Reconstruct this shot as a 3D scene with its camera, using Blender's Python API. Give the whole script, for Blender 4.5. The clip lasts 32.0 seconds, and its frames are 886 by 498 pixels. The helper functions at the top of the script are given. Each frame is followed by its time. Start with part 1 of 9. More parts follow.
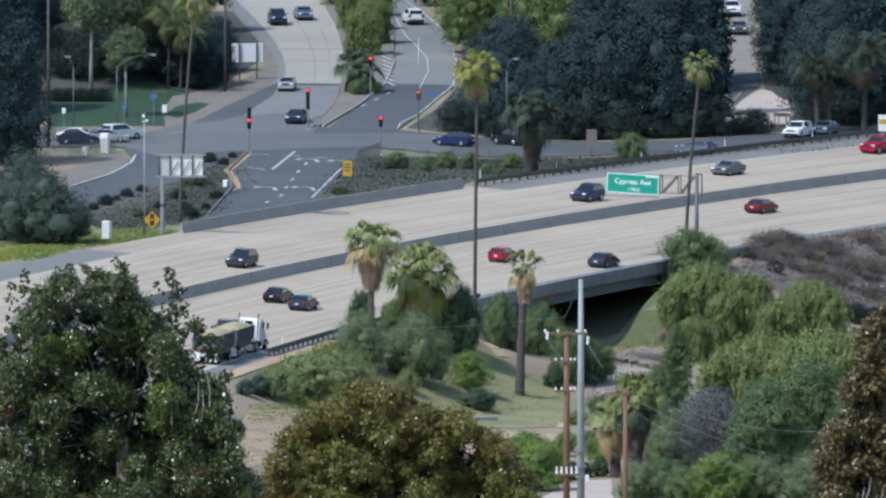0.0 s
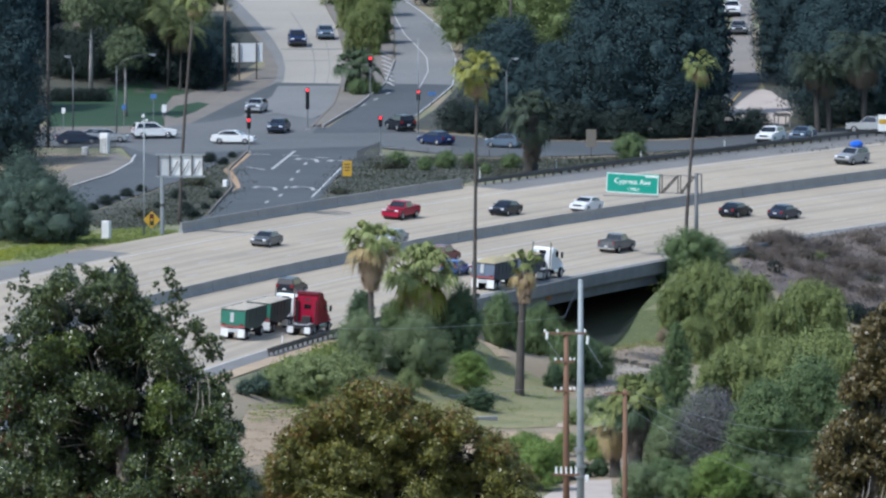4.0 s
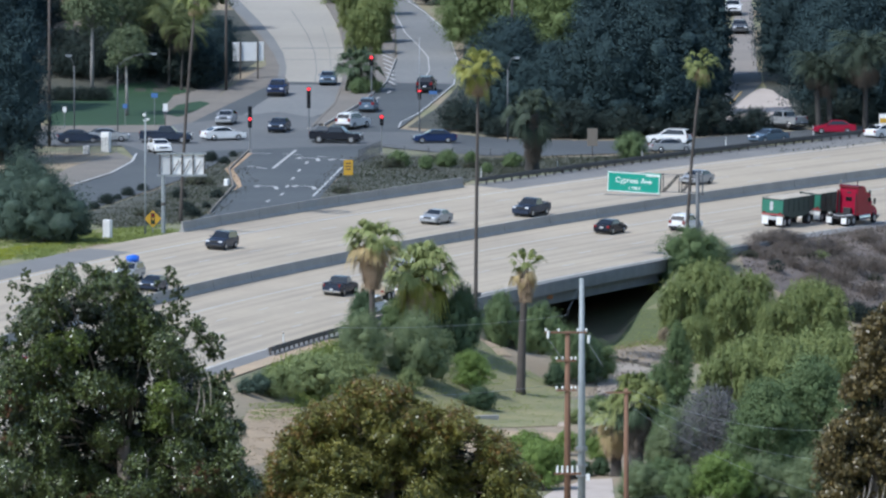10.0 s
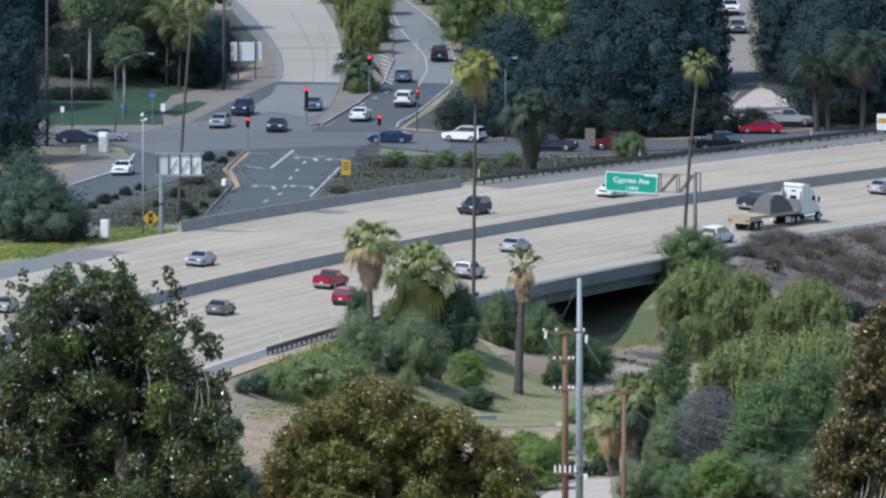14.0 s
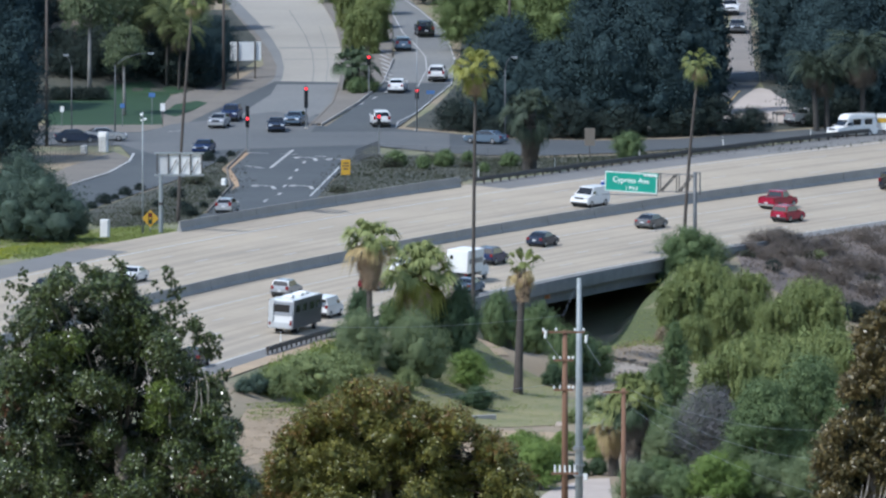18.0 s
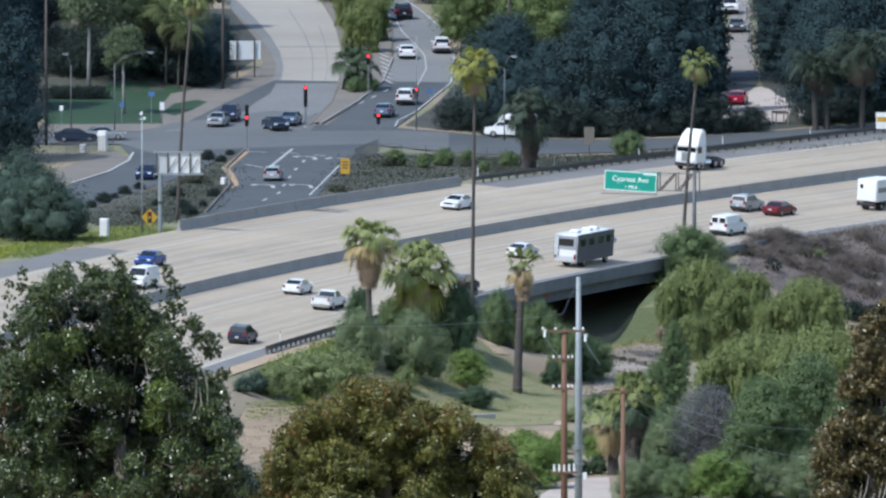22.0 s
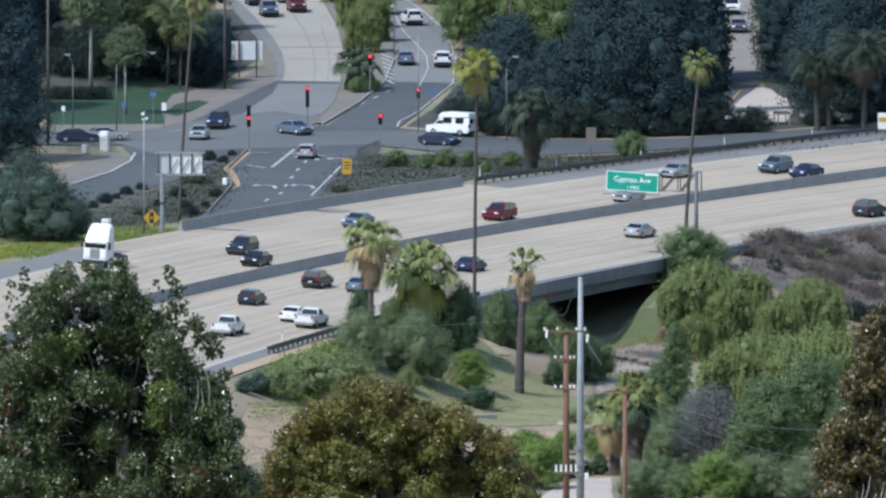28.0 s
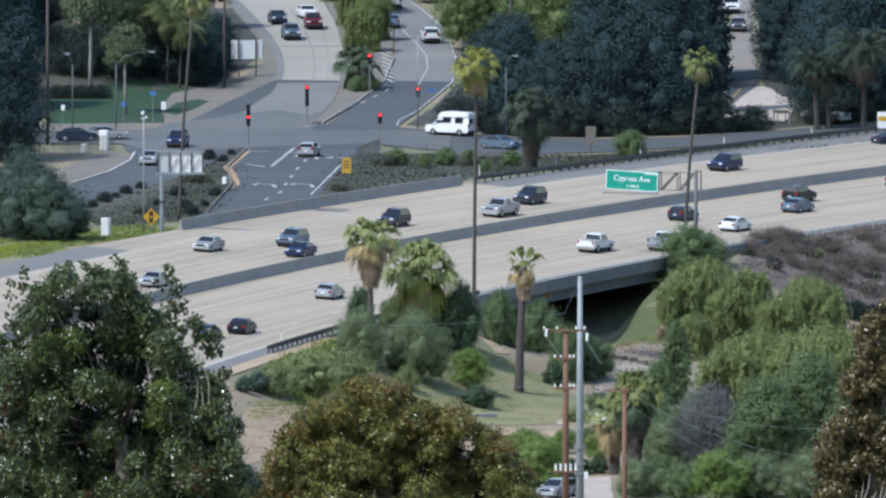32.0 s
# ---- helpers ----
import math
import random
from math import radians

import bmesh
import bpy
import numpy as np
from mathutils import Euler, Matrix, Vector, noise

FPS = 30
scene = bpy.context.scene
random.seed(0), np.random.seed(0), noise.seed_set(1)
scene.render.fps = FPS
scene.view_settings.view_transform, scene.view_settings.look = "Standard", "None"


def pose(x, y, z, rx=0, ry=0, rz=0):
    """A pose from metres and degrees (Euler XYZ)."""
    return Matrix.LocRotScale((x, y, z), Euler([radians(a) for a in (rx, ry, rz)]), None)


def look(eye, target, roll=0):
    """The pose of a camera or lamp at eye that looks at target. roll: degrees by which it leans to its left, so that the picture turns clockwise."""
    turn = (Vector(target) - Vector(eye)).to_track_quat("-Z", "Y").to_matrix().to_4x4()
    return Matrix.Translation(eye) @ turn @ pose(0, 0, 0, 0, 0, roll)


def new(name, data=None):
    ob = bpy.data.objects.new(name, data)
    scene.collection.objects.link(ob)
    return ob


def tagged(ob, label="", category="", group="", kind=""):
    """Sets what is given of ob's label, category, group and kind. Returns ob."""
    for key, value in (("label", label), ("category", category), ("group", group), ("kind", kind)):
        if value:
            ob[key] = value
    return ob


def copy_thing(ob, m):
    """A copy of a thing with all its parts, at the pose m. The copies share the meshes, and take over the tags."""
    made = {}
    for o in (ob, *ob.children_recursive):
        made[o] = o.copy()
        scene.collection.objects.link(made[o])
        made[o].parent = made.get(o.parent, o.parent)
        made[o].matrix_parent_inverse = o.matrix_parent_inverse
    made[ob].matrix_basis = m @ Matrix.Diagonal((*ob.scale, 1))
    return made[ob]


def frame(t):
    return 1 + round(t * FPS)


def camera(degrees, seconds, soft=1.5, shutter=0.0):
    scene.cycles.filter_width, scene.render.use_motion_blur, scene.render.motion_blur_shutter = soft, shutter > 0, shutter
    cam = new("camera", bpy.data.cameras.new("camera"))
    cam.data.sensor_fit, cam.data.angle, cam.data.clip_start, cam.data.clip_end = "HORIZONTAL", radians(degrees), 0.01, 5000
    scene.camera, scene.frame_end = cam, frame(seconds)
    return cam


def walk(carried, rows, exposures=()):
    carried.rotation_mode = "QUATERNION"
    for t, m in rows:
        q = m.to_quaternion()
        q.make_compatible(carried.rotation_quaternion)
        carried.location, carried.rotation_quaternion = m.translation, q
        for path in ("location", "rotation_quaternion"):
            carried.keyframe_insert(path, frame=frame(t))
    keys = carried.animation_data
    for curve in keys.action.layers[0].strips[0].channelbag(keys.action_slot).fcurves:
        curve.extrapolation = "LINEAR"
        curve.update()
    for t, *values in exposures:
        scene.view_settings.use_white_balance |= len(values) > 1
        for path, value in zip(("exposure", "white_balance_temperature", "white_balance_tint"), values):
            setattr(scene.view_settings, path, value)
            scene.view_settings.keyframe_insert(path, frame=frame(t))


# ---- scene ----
# ---- camera ----
cam = camera(2.4, 32.0, soft=2.4)
EYE = (0.0, 0.0, 155.0)
walk(cam, [
    (0, pose(*EYE, 85.86469, 0, -0.00011)),
    (1, pose(*EYE, 85.86441, 0, -0.00120)),
    (2, pose(*EYE, 85.86375, 0, -0.00017)),
    (3, pose(*EYE, 85.86358, 0, -0.00097)),
    (3.5, pose(*EYE, 85.86452, 0, -0.00139)),
    (5.5, pose(*EYE, 85.86442, 0, 0.00154)),
    (6, pose(*EYE, 85.86424, 0, 0.00172)),
    (7, pose(*EYE, 85.86402, 0, 0.00161)),
    (8, pose(*EYE, 85.86324, 0, 0.00179)),
    (9, pose(*EYE, 85.86231, 0, 0.00205)),
    (10, pose(*EYE, 85.86176, 0, 0.00218)),
    (11, pose(*EYE, 85.86320, 0, 0.00061)),
    (12, pose(*EYE, 85.86314, 0, -0.00175)),
    (13, pose(*EYE, 85.86113, 0, -0.00247)),
    (14, pose(*EYE, 85.86146, 0, -0.00397)),
    (14.5, pose(*EYE, 85.86117, 0, -0.00363)),
    (16.5, pose(*EYE, 85.86071, 0, -0.00453)),
    (17, pose(*EYE, 85.86052, 0, -0.00419)),
    (18, pose(*EYE, 85.86086, 0, -0.00487)),
    (19, pose(*EYE, 85.86031, 0, -0.00565)),
    (20, pose(*EYE, 85.86004, 0, -0.00658)),
    (21, pose(*EYE, 85.85906, 0, -0.00658)),
    (22, pose(*EYE, 85.85811, 0, -0.00647)),
    (23, pose(*EYE, 85.85686, 0, -0.00585)),
    (24, pose(*EYE, 85.85587, 0, -0.00542)),
    (25, pose(*EYE, 85.85919, 0, -0.00459)),
    (25.5, pose(*EYE, 85.85892, 0, -0.00323)),
    (27.5, pose(*EYE, 85.85924, 0, -0.00185)),
    (28, pose(*EYE, 85.85915, 0, -0.00131)),
    (29, pose(*EYE, 85.85860, 0, 0.00138)),
    (30, pose(*EYE, 85.85712, 0, 0.00119)),
    (31, pose(*EYE, 85.85717, 0, -0.00229)),
    (32, pose(*EYE, 85.85645, 0, -0.00244)),
], exposures=[(0, 0.34, 5650, 9), (10, 0.38, 5650, 9), (14, 0.35, 5650, 9), (17, 0.32, 5650, 9), (20, 0.40, 5650, 9), (23, 0.38, 5650, 9), (25, 0.32, 5650, 9), (29, 0.40, 5650, 9), (32, 0.40, 5650, 9)])

# ---- light ----
world = bpy.data.worlds.new("sky")
scene.world = world
world.use_nodes = True
_bg = world.node_tree.nodes["Background"]
_sky = world.node_tree.nodes.new("ShaderNodeTexSky")
_sky.sky_type, _sky.sun_disc = "NISHITA", False
SUN_EL, SUN_AZ = radians(52), radians(232)
_sky.sun_elevation, _sky.sun_rotation = SUN_EL, SUN_AZ
_sky.air_density, _sky.dust_density = 1.3, 1.5
world.node_tree.links.new(_sky.outputs[0], _bg.inputs[0])
_bg.inputs[1].default_value = 0.15
_sd = bpy.data.lights.new("sun", "SUN")
_sd.energy, _sd.angle, _sd.color = 3.2, radians(0.6), (1.0, 0.95, 0.87)
sun = new("sun", _sd)
_dir = Vector((math.sin(SUN_AZ) * math.cos(SUN_EL), math.cos(SUN_AZ) * math.cos(SUN_EL), math.sin(SUN_EL)))
sun.matrix_world = look(_dir * 300 + Vector((0, 2150, 0)), (0, 2150, 0))

# ---- materials ----


def material(name, colour, colour2=None, rough=0.8, metal=0.0, scale=1.0, fine=8.0, bump=0.2, spread=0.5, coat=0.0, island=0.0, randob=0.0, spec=0.5):
    """Two-scale noise between two base colours, with fine relief."""
    m = bpy.data.materials.new(name)
    m.use_nodes = True
    nt = m.node_tree
    b = nt.nodes["Principled BSDF"]
    b.inputs["Roughness"].default_value, b.inputs["Metallic"].default_value = rough, metal
    b.inputs["Coat Weight"].default_value = coat
    b.inputs["Specular IOR Level"].default_value = spec
    colour2 = colour2 or tuple(c * 0.75 for c in colour)
    tc = nt.nodes.new("ShaderNodeTexCoord")
    big, small = nt.nodes.new("ShaderNodeTexNoise"), nt.nodes.new("ShaderNodeTexNoise")
    for n, s in ((big, scale), (small, fine)):
        n.inputs["Scale"].default_value, n.inputs["Detail"].default_value = s, 4
        nt.links.new(tc.outputs["Object"], n.inputs["Vector"])
    add = nt.nodes.new("ShaderNodeMath")
    add.operation = "MULTIPLY_ADD"
    nt.links.new(big.outputs[0], add.inputs[0])
    add.inputs[1].default_value = 0.6
    half = nt.nodes.new("ShaderNodeMath")
    half.operation = "MULTIPLY"
    nt.links.new(small.outputs[0], half.inputs[0])
    half.inputs[1].default_value = 0.4
    nt.links.new(half.outputs[0], add.inputs[2])
    fac = add.outputs[0]
    if island or randob:
        src = nt.nodes.new("ShaderNodeNewGeometry") if island else nt.nodes.new("ShaderNodeObjectInfo")
        r = nt.nodes.new("ShaderNodeMath")
        r.operation = "MULTIPLY_ADD"
        nt.links.new(src.outputs["Random Per Island"] if island else src.outputs["Random"], r.inputs[0])
        r.inputs[1].default_value = island or randob
        nt.links.new(fac, r.inputs[2])
        sub = nt.nodes.new("ShaderNodeMath")
        sub.operation = "SUBTRACT"
        nt.links.new(r.outputs[0], sub.inputs[0])
        sub.inputs[1].default_value = (island or randob) / 2
        fac = sub.outputs[0]
    ramp = nt.nodes.new("ShaderNodeValToRGB")
    ramp.color_ramp.elements[0].position, ramp.color_ramp.elements[1].position = 0.5 - spread / 2, 0.5 + spread / 2
    ramp.color_ramp.elements[0].color, ramp.color_ramp.elements[1].color = (*colour2, 1), (*colour, 1)
    nt.links.new(fac, ramp.inputs[0])
    nt.links.new(ramp.outputs[0], b.inputs["Base Color"])
    if bump:
        bp = nt.nodes.new("ShaderNodeBump")
        bp.inputs["Strength"].default_value, bp.inputs["Distance"].default_value = bump, 0.05
        nt.links.new(small.outputs[0], bp.inputs["Height"])
        nt.links.new(bp.outputs[0], b.inputs["Normal"])
    return m


def leafy(name, light, dark, trans=0.25, rough=0.6, scale=0.6, spec=0.15, each=0.28):
    """Leaf: per-leaf colour spread, a little light through it."""
    m = material(name, light, dark, rough=rough, scale=scale, fine=3.0, bump=0, spread=0.9, island=each, spec=spec)
    nt = m.node_tree
    b, out = nt.nodes["Principled BSDF"], nt.nodes["Material Output"]
    tr, mix = nt.nodes.new("ShaderNodeBsdfTranslucent"), nt.nodes.new("ShaderNodeMixShader")
    nt.links.new(b.inputs["Base Color"].links[0].from_socket, tr.inputs[0])
    mix.inputs[0].default_value = trans
    nt.links.new(b.outputs[0], mix.inputs[1])
    nt.links.new(tr.outputs[0], mix.inputs[2])
    nt.links.new(mix.outputs[0], out.inputs[0])
    return m


def glow(name, colour, power):
    m = material(name, colour, colour, rough=0.3, bump=0)
    b = m.node_tree.nodes["Principled BSDF"]
    b.inputs["Emission Color"].default_value, b.inputs["Emission Strength"].default_value = (*colour, 1), power
    return m


def concrete_lanes():
    """Grooved grey concrete with dark tyre and oil bands along each lane. The mesh's UV holds (station, lateral offset) in metres."""
    m = material("lane_concrete", (0.405, 0.337, 0.246), (0.29, 0.244, 0.182), rough=0.9, scale=0.06, fine=1.2, bump=0.1, spread=0.5)
    nt = m.node_tree
    b = nt.nodes["Principled BSDF"]
    base = b.inputs["Base Color"].links[0].from_socket
    uv = nt.nodes.new("ShaderNodeUVMap")
    stretch = nt.nodes.new("ShaderNodeVectorMath")
    stretch.operation = "MULTIPLY"
    stretch.inputs[1].default_value = (0.011, 0.5, 1)
    nt.links.new(uv.outputs[0], stretch.inputs[0])
    streak = nt.nodes.new("ShaderNodeTexNoise")
    streak.inputs["Scale"].default_value, streak.inputs["Detail"].default_value = 1.0, 5
    nt.links.new(stretch.outputs[0], streak.inputs["Vector"])
    sep = nt.nodes.new("ShaderNodeSeparateXYZ")
    nt.links.new(uv.outputs[0], sep.inputs[0])
    wave = nt.nodes.new("ShaderNodeMath")
    wave.operation = "MULTIPLY_ADD"
    nt.links.new(sep.outputs[1], wave.inputs[0])
    wave.inputs[1].default_value, wave.inputs[2].default_value = 2 * math.pi / 3.8, -8.2 * 2 * math.pi / 3.8
    cosn = nt.nodes.new("ShaderNodeMath")
    cosn.operation = "COSINE"
    nt.links.new(wave.outputs[0], cosn.inputs[0])
    band = nt.nodes.new("ShaderNodeMath")
    band.operation = "MULTIPLY_ADD"
    nt.links.new(cosn.outputs[0], band.inputs[0])
    band.inputs[1].default_value = 0.09
    nt.links.new(streak.outputs[0], band.inputs[2])
    ramp = nt.nodes.new("ShaderNodeValToRGB")
    ramp.color_ramp.elements[0].position, ramp.color_ramp.elements[1].position = 0.50, 0.70
    ramp.color_ramp.elements[0].color, ramp.color_ramp.elements[1].color = (0, 0, 0, 1), (0.36, 0.36, 0.36, 1)
    nt.links.new(band.outputs[0], ramp.inputs[0])
    mix = nt.nodes.new("ShaderNodeMix")
    mix.data_type = "RGBA"
    nt.links.new(ramp.outputs[0], mix.inputs[0])
    nt.links.new(base, mix.inputs[6])
    mix.inputs[7].default_value = (0.125, 0.115, 0.105, 1)
    seam = nt.nodes.new("ShaderNodeMath")
    seam.operation = "MULTIPLY_ADD"
    nt.links.new(cosn.outputs[0], seam.inputs[0])
    seam.inputs[1].default_value = -0.5
    thin = nt.nodes.new("ShaderNodeVectorMath")
    thin.operation = "MULTIPLY"
    thin.inputs[1].default_value = (0.009, 0.75, 1)
    nt.links.new(uv.outputs[0], thin.inputs[0])
    scrape = nt.nodes.new("ShaderNodeTexNoise")
    scrape.inputs["Scale"].default_value, scrape.inputs["Detail"].default_value = 1.0, 4
    nt.links.new(thin.outputs[0], scrape.inputs["Vector"])
    nt.links.new(scrape.outputs[0], seam.inputs[2])
    line = nt.nodes.new("ShaderNodeValToRGB")
    line.color_ramp.elements[0].position, line.color_ramp.elements[1].position = 0.93, 1.16
    line.color_ramp.elements[0].color, line.color_ramp.elements[1].color = (0, 0, 0, 1), (0.24, 0.24, 0.24, 1)
    nt.links.new(seam.outputs[0], line.inputs[0])
    worn = nt.nodes.new("ShaderNodeMix")
    worn.data_type = "RGBA"
    nt.links.new(line.outputs[0], worn.inputs[0])
    nt.links.new(mix.outputs[2], worn.inputs[6])
    worn.inputs[7].default_value = (0.09, 0.084, 0.08, 1)
    nt.links.new(worn.outputs[2], b.inputs["Base Color"])
    return m


M_LANES = concrete_lanes()
M_SHOULDER = material("shoulder_asphalt", (0.19, 0.182, 0.17), (0.125, 0.12, 0.113), rough=0.95, scale=0.2, fine=3)
M_ASPHALT = material("street_asphalt", (0.078, 0.083, 0.083), (0.044, 0.049, 0.053), rough=0.9, scale=0.05, fine=1.6, spread=0.34)
M_HILLROAD = material("hill_road_asphalt", (0.20, 0.195, 0.18), (0.12, 0.122, 0.12), rough=0.9, scale=0.05, fine=1.8, spread=0.4)
M_CROSSING = material("worn_crossing_paving", (0.125, 0.125, 0.12), (0.078, 0.082, 0.083), rough=0.9, scale=0.05, fine=1.6, spread=0.36)
M_WORNPAINT = material("worn_lane_paint", (0.44, 0.43, 0.41), (0.28, 0.275, 0.26), rough=0.8, scale=0.7, fine=5, bump=0)
M_LANE = material("uphill_lane_paving", (0.235, 0.205, 0.175), (0.165, 0.145, 0.125), rough=0.9, scale=0.15, fine=2)
M_DRIVEWAY = material("pale_driveway", (0.44, 0.375, 0.32), (0.33, 0.28, 0.24), rough=0.9, scale=0.3, fine=3)
M_RAMP = material("ramp_concrete", (0.33, 0.30, 0.25), (0.24, 0.22, 0.185), rough=0.9, scale=0.1, fine=2)
M_PAINT = material("road_paint", (0.52, 0.52, 0.50), (0.30, 0.30, 0.29), rough=0.7, scale=0.7, fine=5, bump=0)
M_BARRIER = material("barrier_concrete", (0.33, 0.32, 0.30), (0.22, 0.215, 0.20), rough=0.9, scale=0.3, fine=3)
# Bridge concrete darkened: the shade under the deck put into its colour.
M_DECK = material("shade_dark_concrete", (0.15, 0.155, 0.16), (0.085, 0.09, 0.094), rough=0.9, scale=0.3, fine=2)
M_DECKEDGE = material("grey_edge_concrete", (0.21, 0.21, 0.205), (0.12, 0.122, 0.122), rough=0.9, scale=0.35, fine=3, spread=0.4)
M_GALV = material("galvanised_steel", (0.30, 0.31, 0.32), (0.22, 0.225, 0.23), rough=0.45, metal=0.7, scale=2)
M_STEELPOLE = material("pale_steel_pole", (0.30, 0.325, 0.33), (0.19, 0.21, 0.215), rough=0.6, metal=0.15, scale=1.1, fine=5)
M_SIGNSTEEL = material("dull_sign_steel", (0.13, 0.135, 0.14), (0.09, 0.094, 0.098), rough=0.6, metal=0.3, scale=2)
M_DARKSTEEL = material("weathered_dark_steel", (0.10, 0.095, 0.09), (0.06, 0.055, 0.05), rough=0.7, metal=0.3, scale=2)
M_WOODPOLE = material("creosoted_pole", (0.20, 0.105, 0.06), (0.12, 0.066, 0.042), rough=0.85, scale=0.8, fine=9)
M_POST = material("timber_post", (0.085, 0.07, 0.06), (0.05, 0.042, 0.037), rough=0.9, scale=2)
M_KERB = material("kerb_concrete", (0.36, 0.345, 0.32), (0.25, 0.24, 0.225), rough=0.9, scale=0.5)
M_WHITE = material("white_enamel", (0.75, 0.75, 0.73), (0.62, 0.62, 0.60), rough=0.5, scale=1)
M_GREEN_SIGN = material("sign_green", (0.008, 0.27, 0.19), (0.006, 0.22, 0.16), rough=0.45, scale=1, bump=0)
M_LETTER = material("sign_lettering", (0.82, 0.85, 0.83), (0.72, 0.76, 0.74), rough=0.5, bump=0)
M_YELLOW = material("sign_yellow", (0.52, 0.31, 0.02), (0.40, 0.23, 0.015), rough=0.5, scale=2, bump=0)
M_FADEDORANGE = material("faded_orange", (0.34, 0.15, 0.06), (0.24, 0.11, 0.05), rough=0.7, scale=2, bump=0)
M_BLACK = material("black_enamel", (0.018, 0.018, 0.02), (0.01, 0.01, 0.012), rough=0.5, scale=2)
M_BLUE_SIGN = material("sign_blue", (0.07, 0.16, 0.36), (0.06, 0.13, 0.30), rough=0.5, bump=0)
M_REDLAMP = glow("red_signal_glow", (1.0, 0.03, 0.04), 2.2)
M_ALU = material("bare_aluminium", (0.55, 0.56, 0.56), (0.42, 0.43, 0.44), rough=0.5, metal=0.3, scale=1.5)
M_GRAVEL = material("dry_wash_gravel", (0.38, 0.32, 0.255), (0.19, 0.16, 0.125), rough=0.95, scale=0.4, fine=3, bump=0.5)
M_BARK = material("bark_grey_brown", (0.19, 0.15, 0.115), (0.10, 0.08, 0.06), rough=0.95, scale=2, fine=12, bump=0.6)
M_PALMBARK = material("palm_bark", (0.085, 0.072, 0.062), (0.05, 0.043, 0.038), rough=0.95, scale=1.2, fine=7, bump=0.6)
# Darker copy of palm_bark, for trunks meant to look shaded.
M_DARKPALMBARK = material("dark_palm_bark", (0.06, 0.055, 0.048), (0.035, 0.032, 0.03), rough=0.95, scale=1.2, fine=7, bump=0.6)
M_PALEBARK = material("pale_smooth_bark", (0.30, 0.285, 0.265), (0.17, 0.16, 0.15), rough=0.9, scale=1.2, fine=8, bump=0.4)
M_EUCBARK = material("pale_gum_bark", (0.20, 0.165, 0.135), (0.10, 0.08, 0.065), rough=0.85, scale=1.2, fine=6)
L_EUC = leafy("gum_leaves", (0.125, 0.158, 0.045), (0.012, 0.021, 0.008), trans=0.1, rough=0.30, spec=0.6, each=0.9)
L_EUC2 = leafy("rusty_gum_leaves", (0.19, 0.14, 0.05), (0.045, 0.045, 0.02), trans=0.1, rough=0.36, spec=0.42, each=0.9)
L_OLIVE = leafy("olive_brown_leaves", (0.225, 0.20, 0.042), (0.05, 0.07, 0.018), trans=0.12, rough=0.36, spec=0.42, scale=0.3, each=0.8)
L_RUSTTOP = leafy("rusty_new_leaves", (0.235, 0.13, 0.032), (0.09, 0.068, 0.018), trans=0.15, rough=0.38, spec=0.4, each=0.8)
L_PEPPER = leafy("pepper_tree_leaves", (0.30, 0.33, 0.12), (0.11, 0.15, 0.06), trans=0.3, scale=0.25)
L_BUSH = leafy("shrub_leaves", (0.225, 0.27, 0.135), (0.105, 0.14, 0.075), trans=0.35, each=0.2)
L_DEEPBUSH = leafy("deep_green_leaves", (0.10, 0.145, 0.075), (0.048, 0.078, 0.045), trans=0.2, each=0.2)
L_SAGE = leafy("grey_green_leaves", (0.26, 0.30, 0.125), (0.13, 0.165, 0.072), trans=0.25)
# Wood leaves dark and bluish: cloud shade and haze put into the colour.
L_DARK = leafy("shade_haze_wood_leaves", (0.046, 0.070, 0.072), (0.034, 0.055, 0.059), trans=0.1, rough=0.9, spec=0.03, each=0.2)
# Lighter wood leaves, coloured to look sunlit.
L_SUNNY = leafy("sunny_hill_leaves", (0.20, 0.25, 0.09), (0.10, 0.14, 0.06), trans=0.25)
L_MID = leafy("mid_green_leaves", (0.18, 0.235, 0.10), (0.075, 0.115, 0.055), trans=0.25)
L_BRIGHT = leafy("bright_green_leaves", (0.25, 0.33, 0.09), (0.11, 0.17, 0.05), trans=0.3)
L_GREY = leafy("bare_grey_twigs", (0.17, 0.165, 0.165), (0.085, 0.085, 0.09), trans=0.0)
L_PALM = leafy("palm_fronds", (0.38, 0.40, 0.16), (0.17, 0.21, 0.08), trans=0.3, rough=0.4)
L_PALMOLIVE = leafy("olive_palm_fronds", (0.27, 0.29, 0.095), (0.10, 0.13, 0.048), trans=0.25, rough=0.5)
L_PLUME = leafy("olive_plume_fronds", (0.17, 0.19, 0.07), (0.075, 0.095, 0.045), trans=0.25, rough=0.6)
# Palm fronds darkened so that the far palms look shaded.
L_PALMDIM = leafy("shade_dim_palm_fronds", (0.070, 0.090, 0.056), (0.036, 0.050, 0.038), trans=0.15, rough=0.6)
L_PALMDARK = leafy("dark_palm_fronds", (0.10, 0.135, 0.07), (0.045, 0.07, 0.04), trans=0.2, rough=0.5)
# Darker copy of the dead skirt, with shade put into its colour.
L_SKIRTDIM = leafy("dim_palm_skirt", (0.12, 0.098, 0.075), (0.06, 0.052, 0.045), trans=0.1)
L_PALMOLD = leafy("yellowing_palm_fronds", (0.56, 0.44, 0.22), (0.30, 0.23, 0.12), trans=0.35, rough=0.5)
L_WOODOLIVE = leafy("olive_wood_leaves", (0.16, 0.19, 0.10), (0.075, 0.102, 0.064), trans=0.15, rough=0.8, spec=0.05)
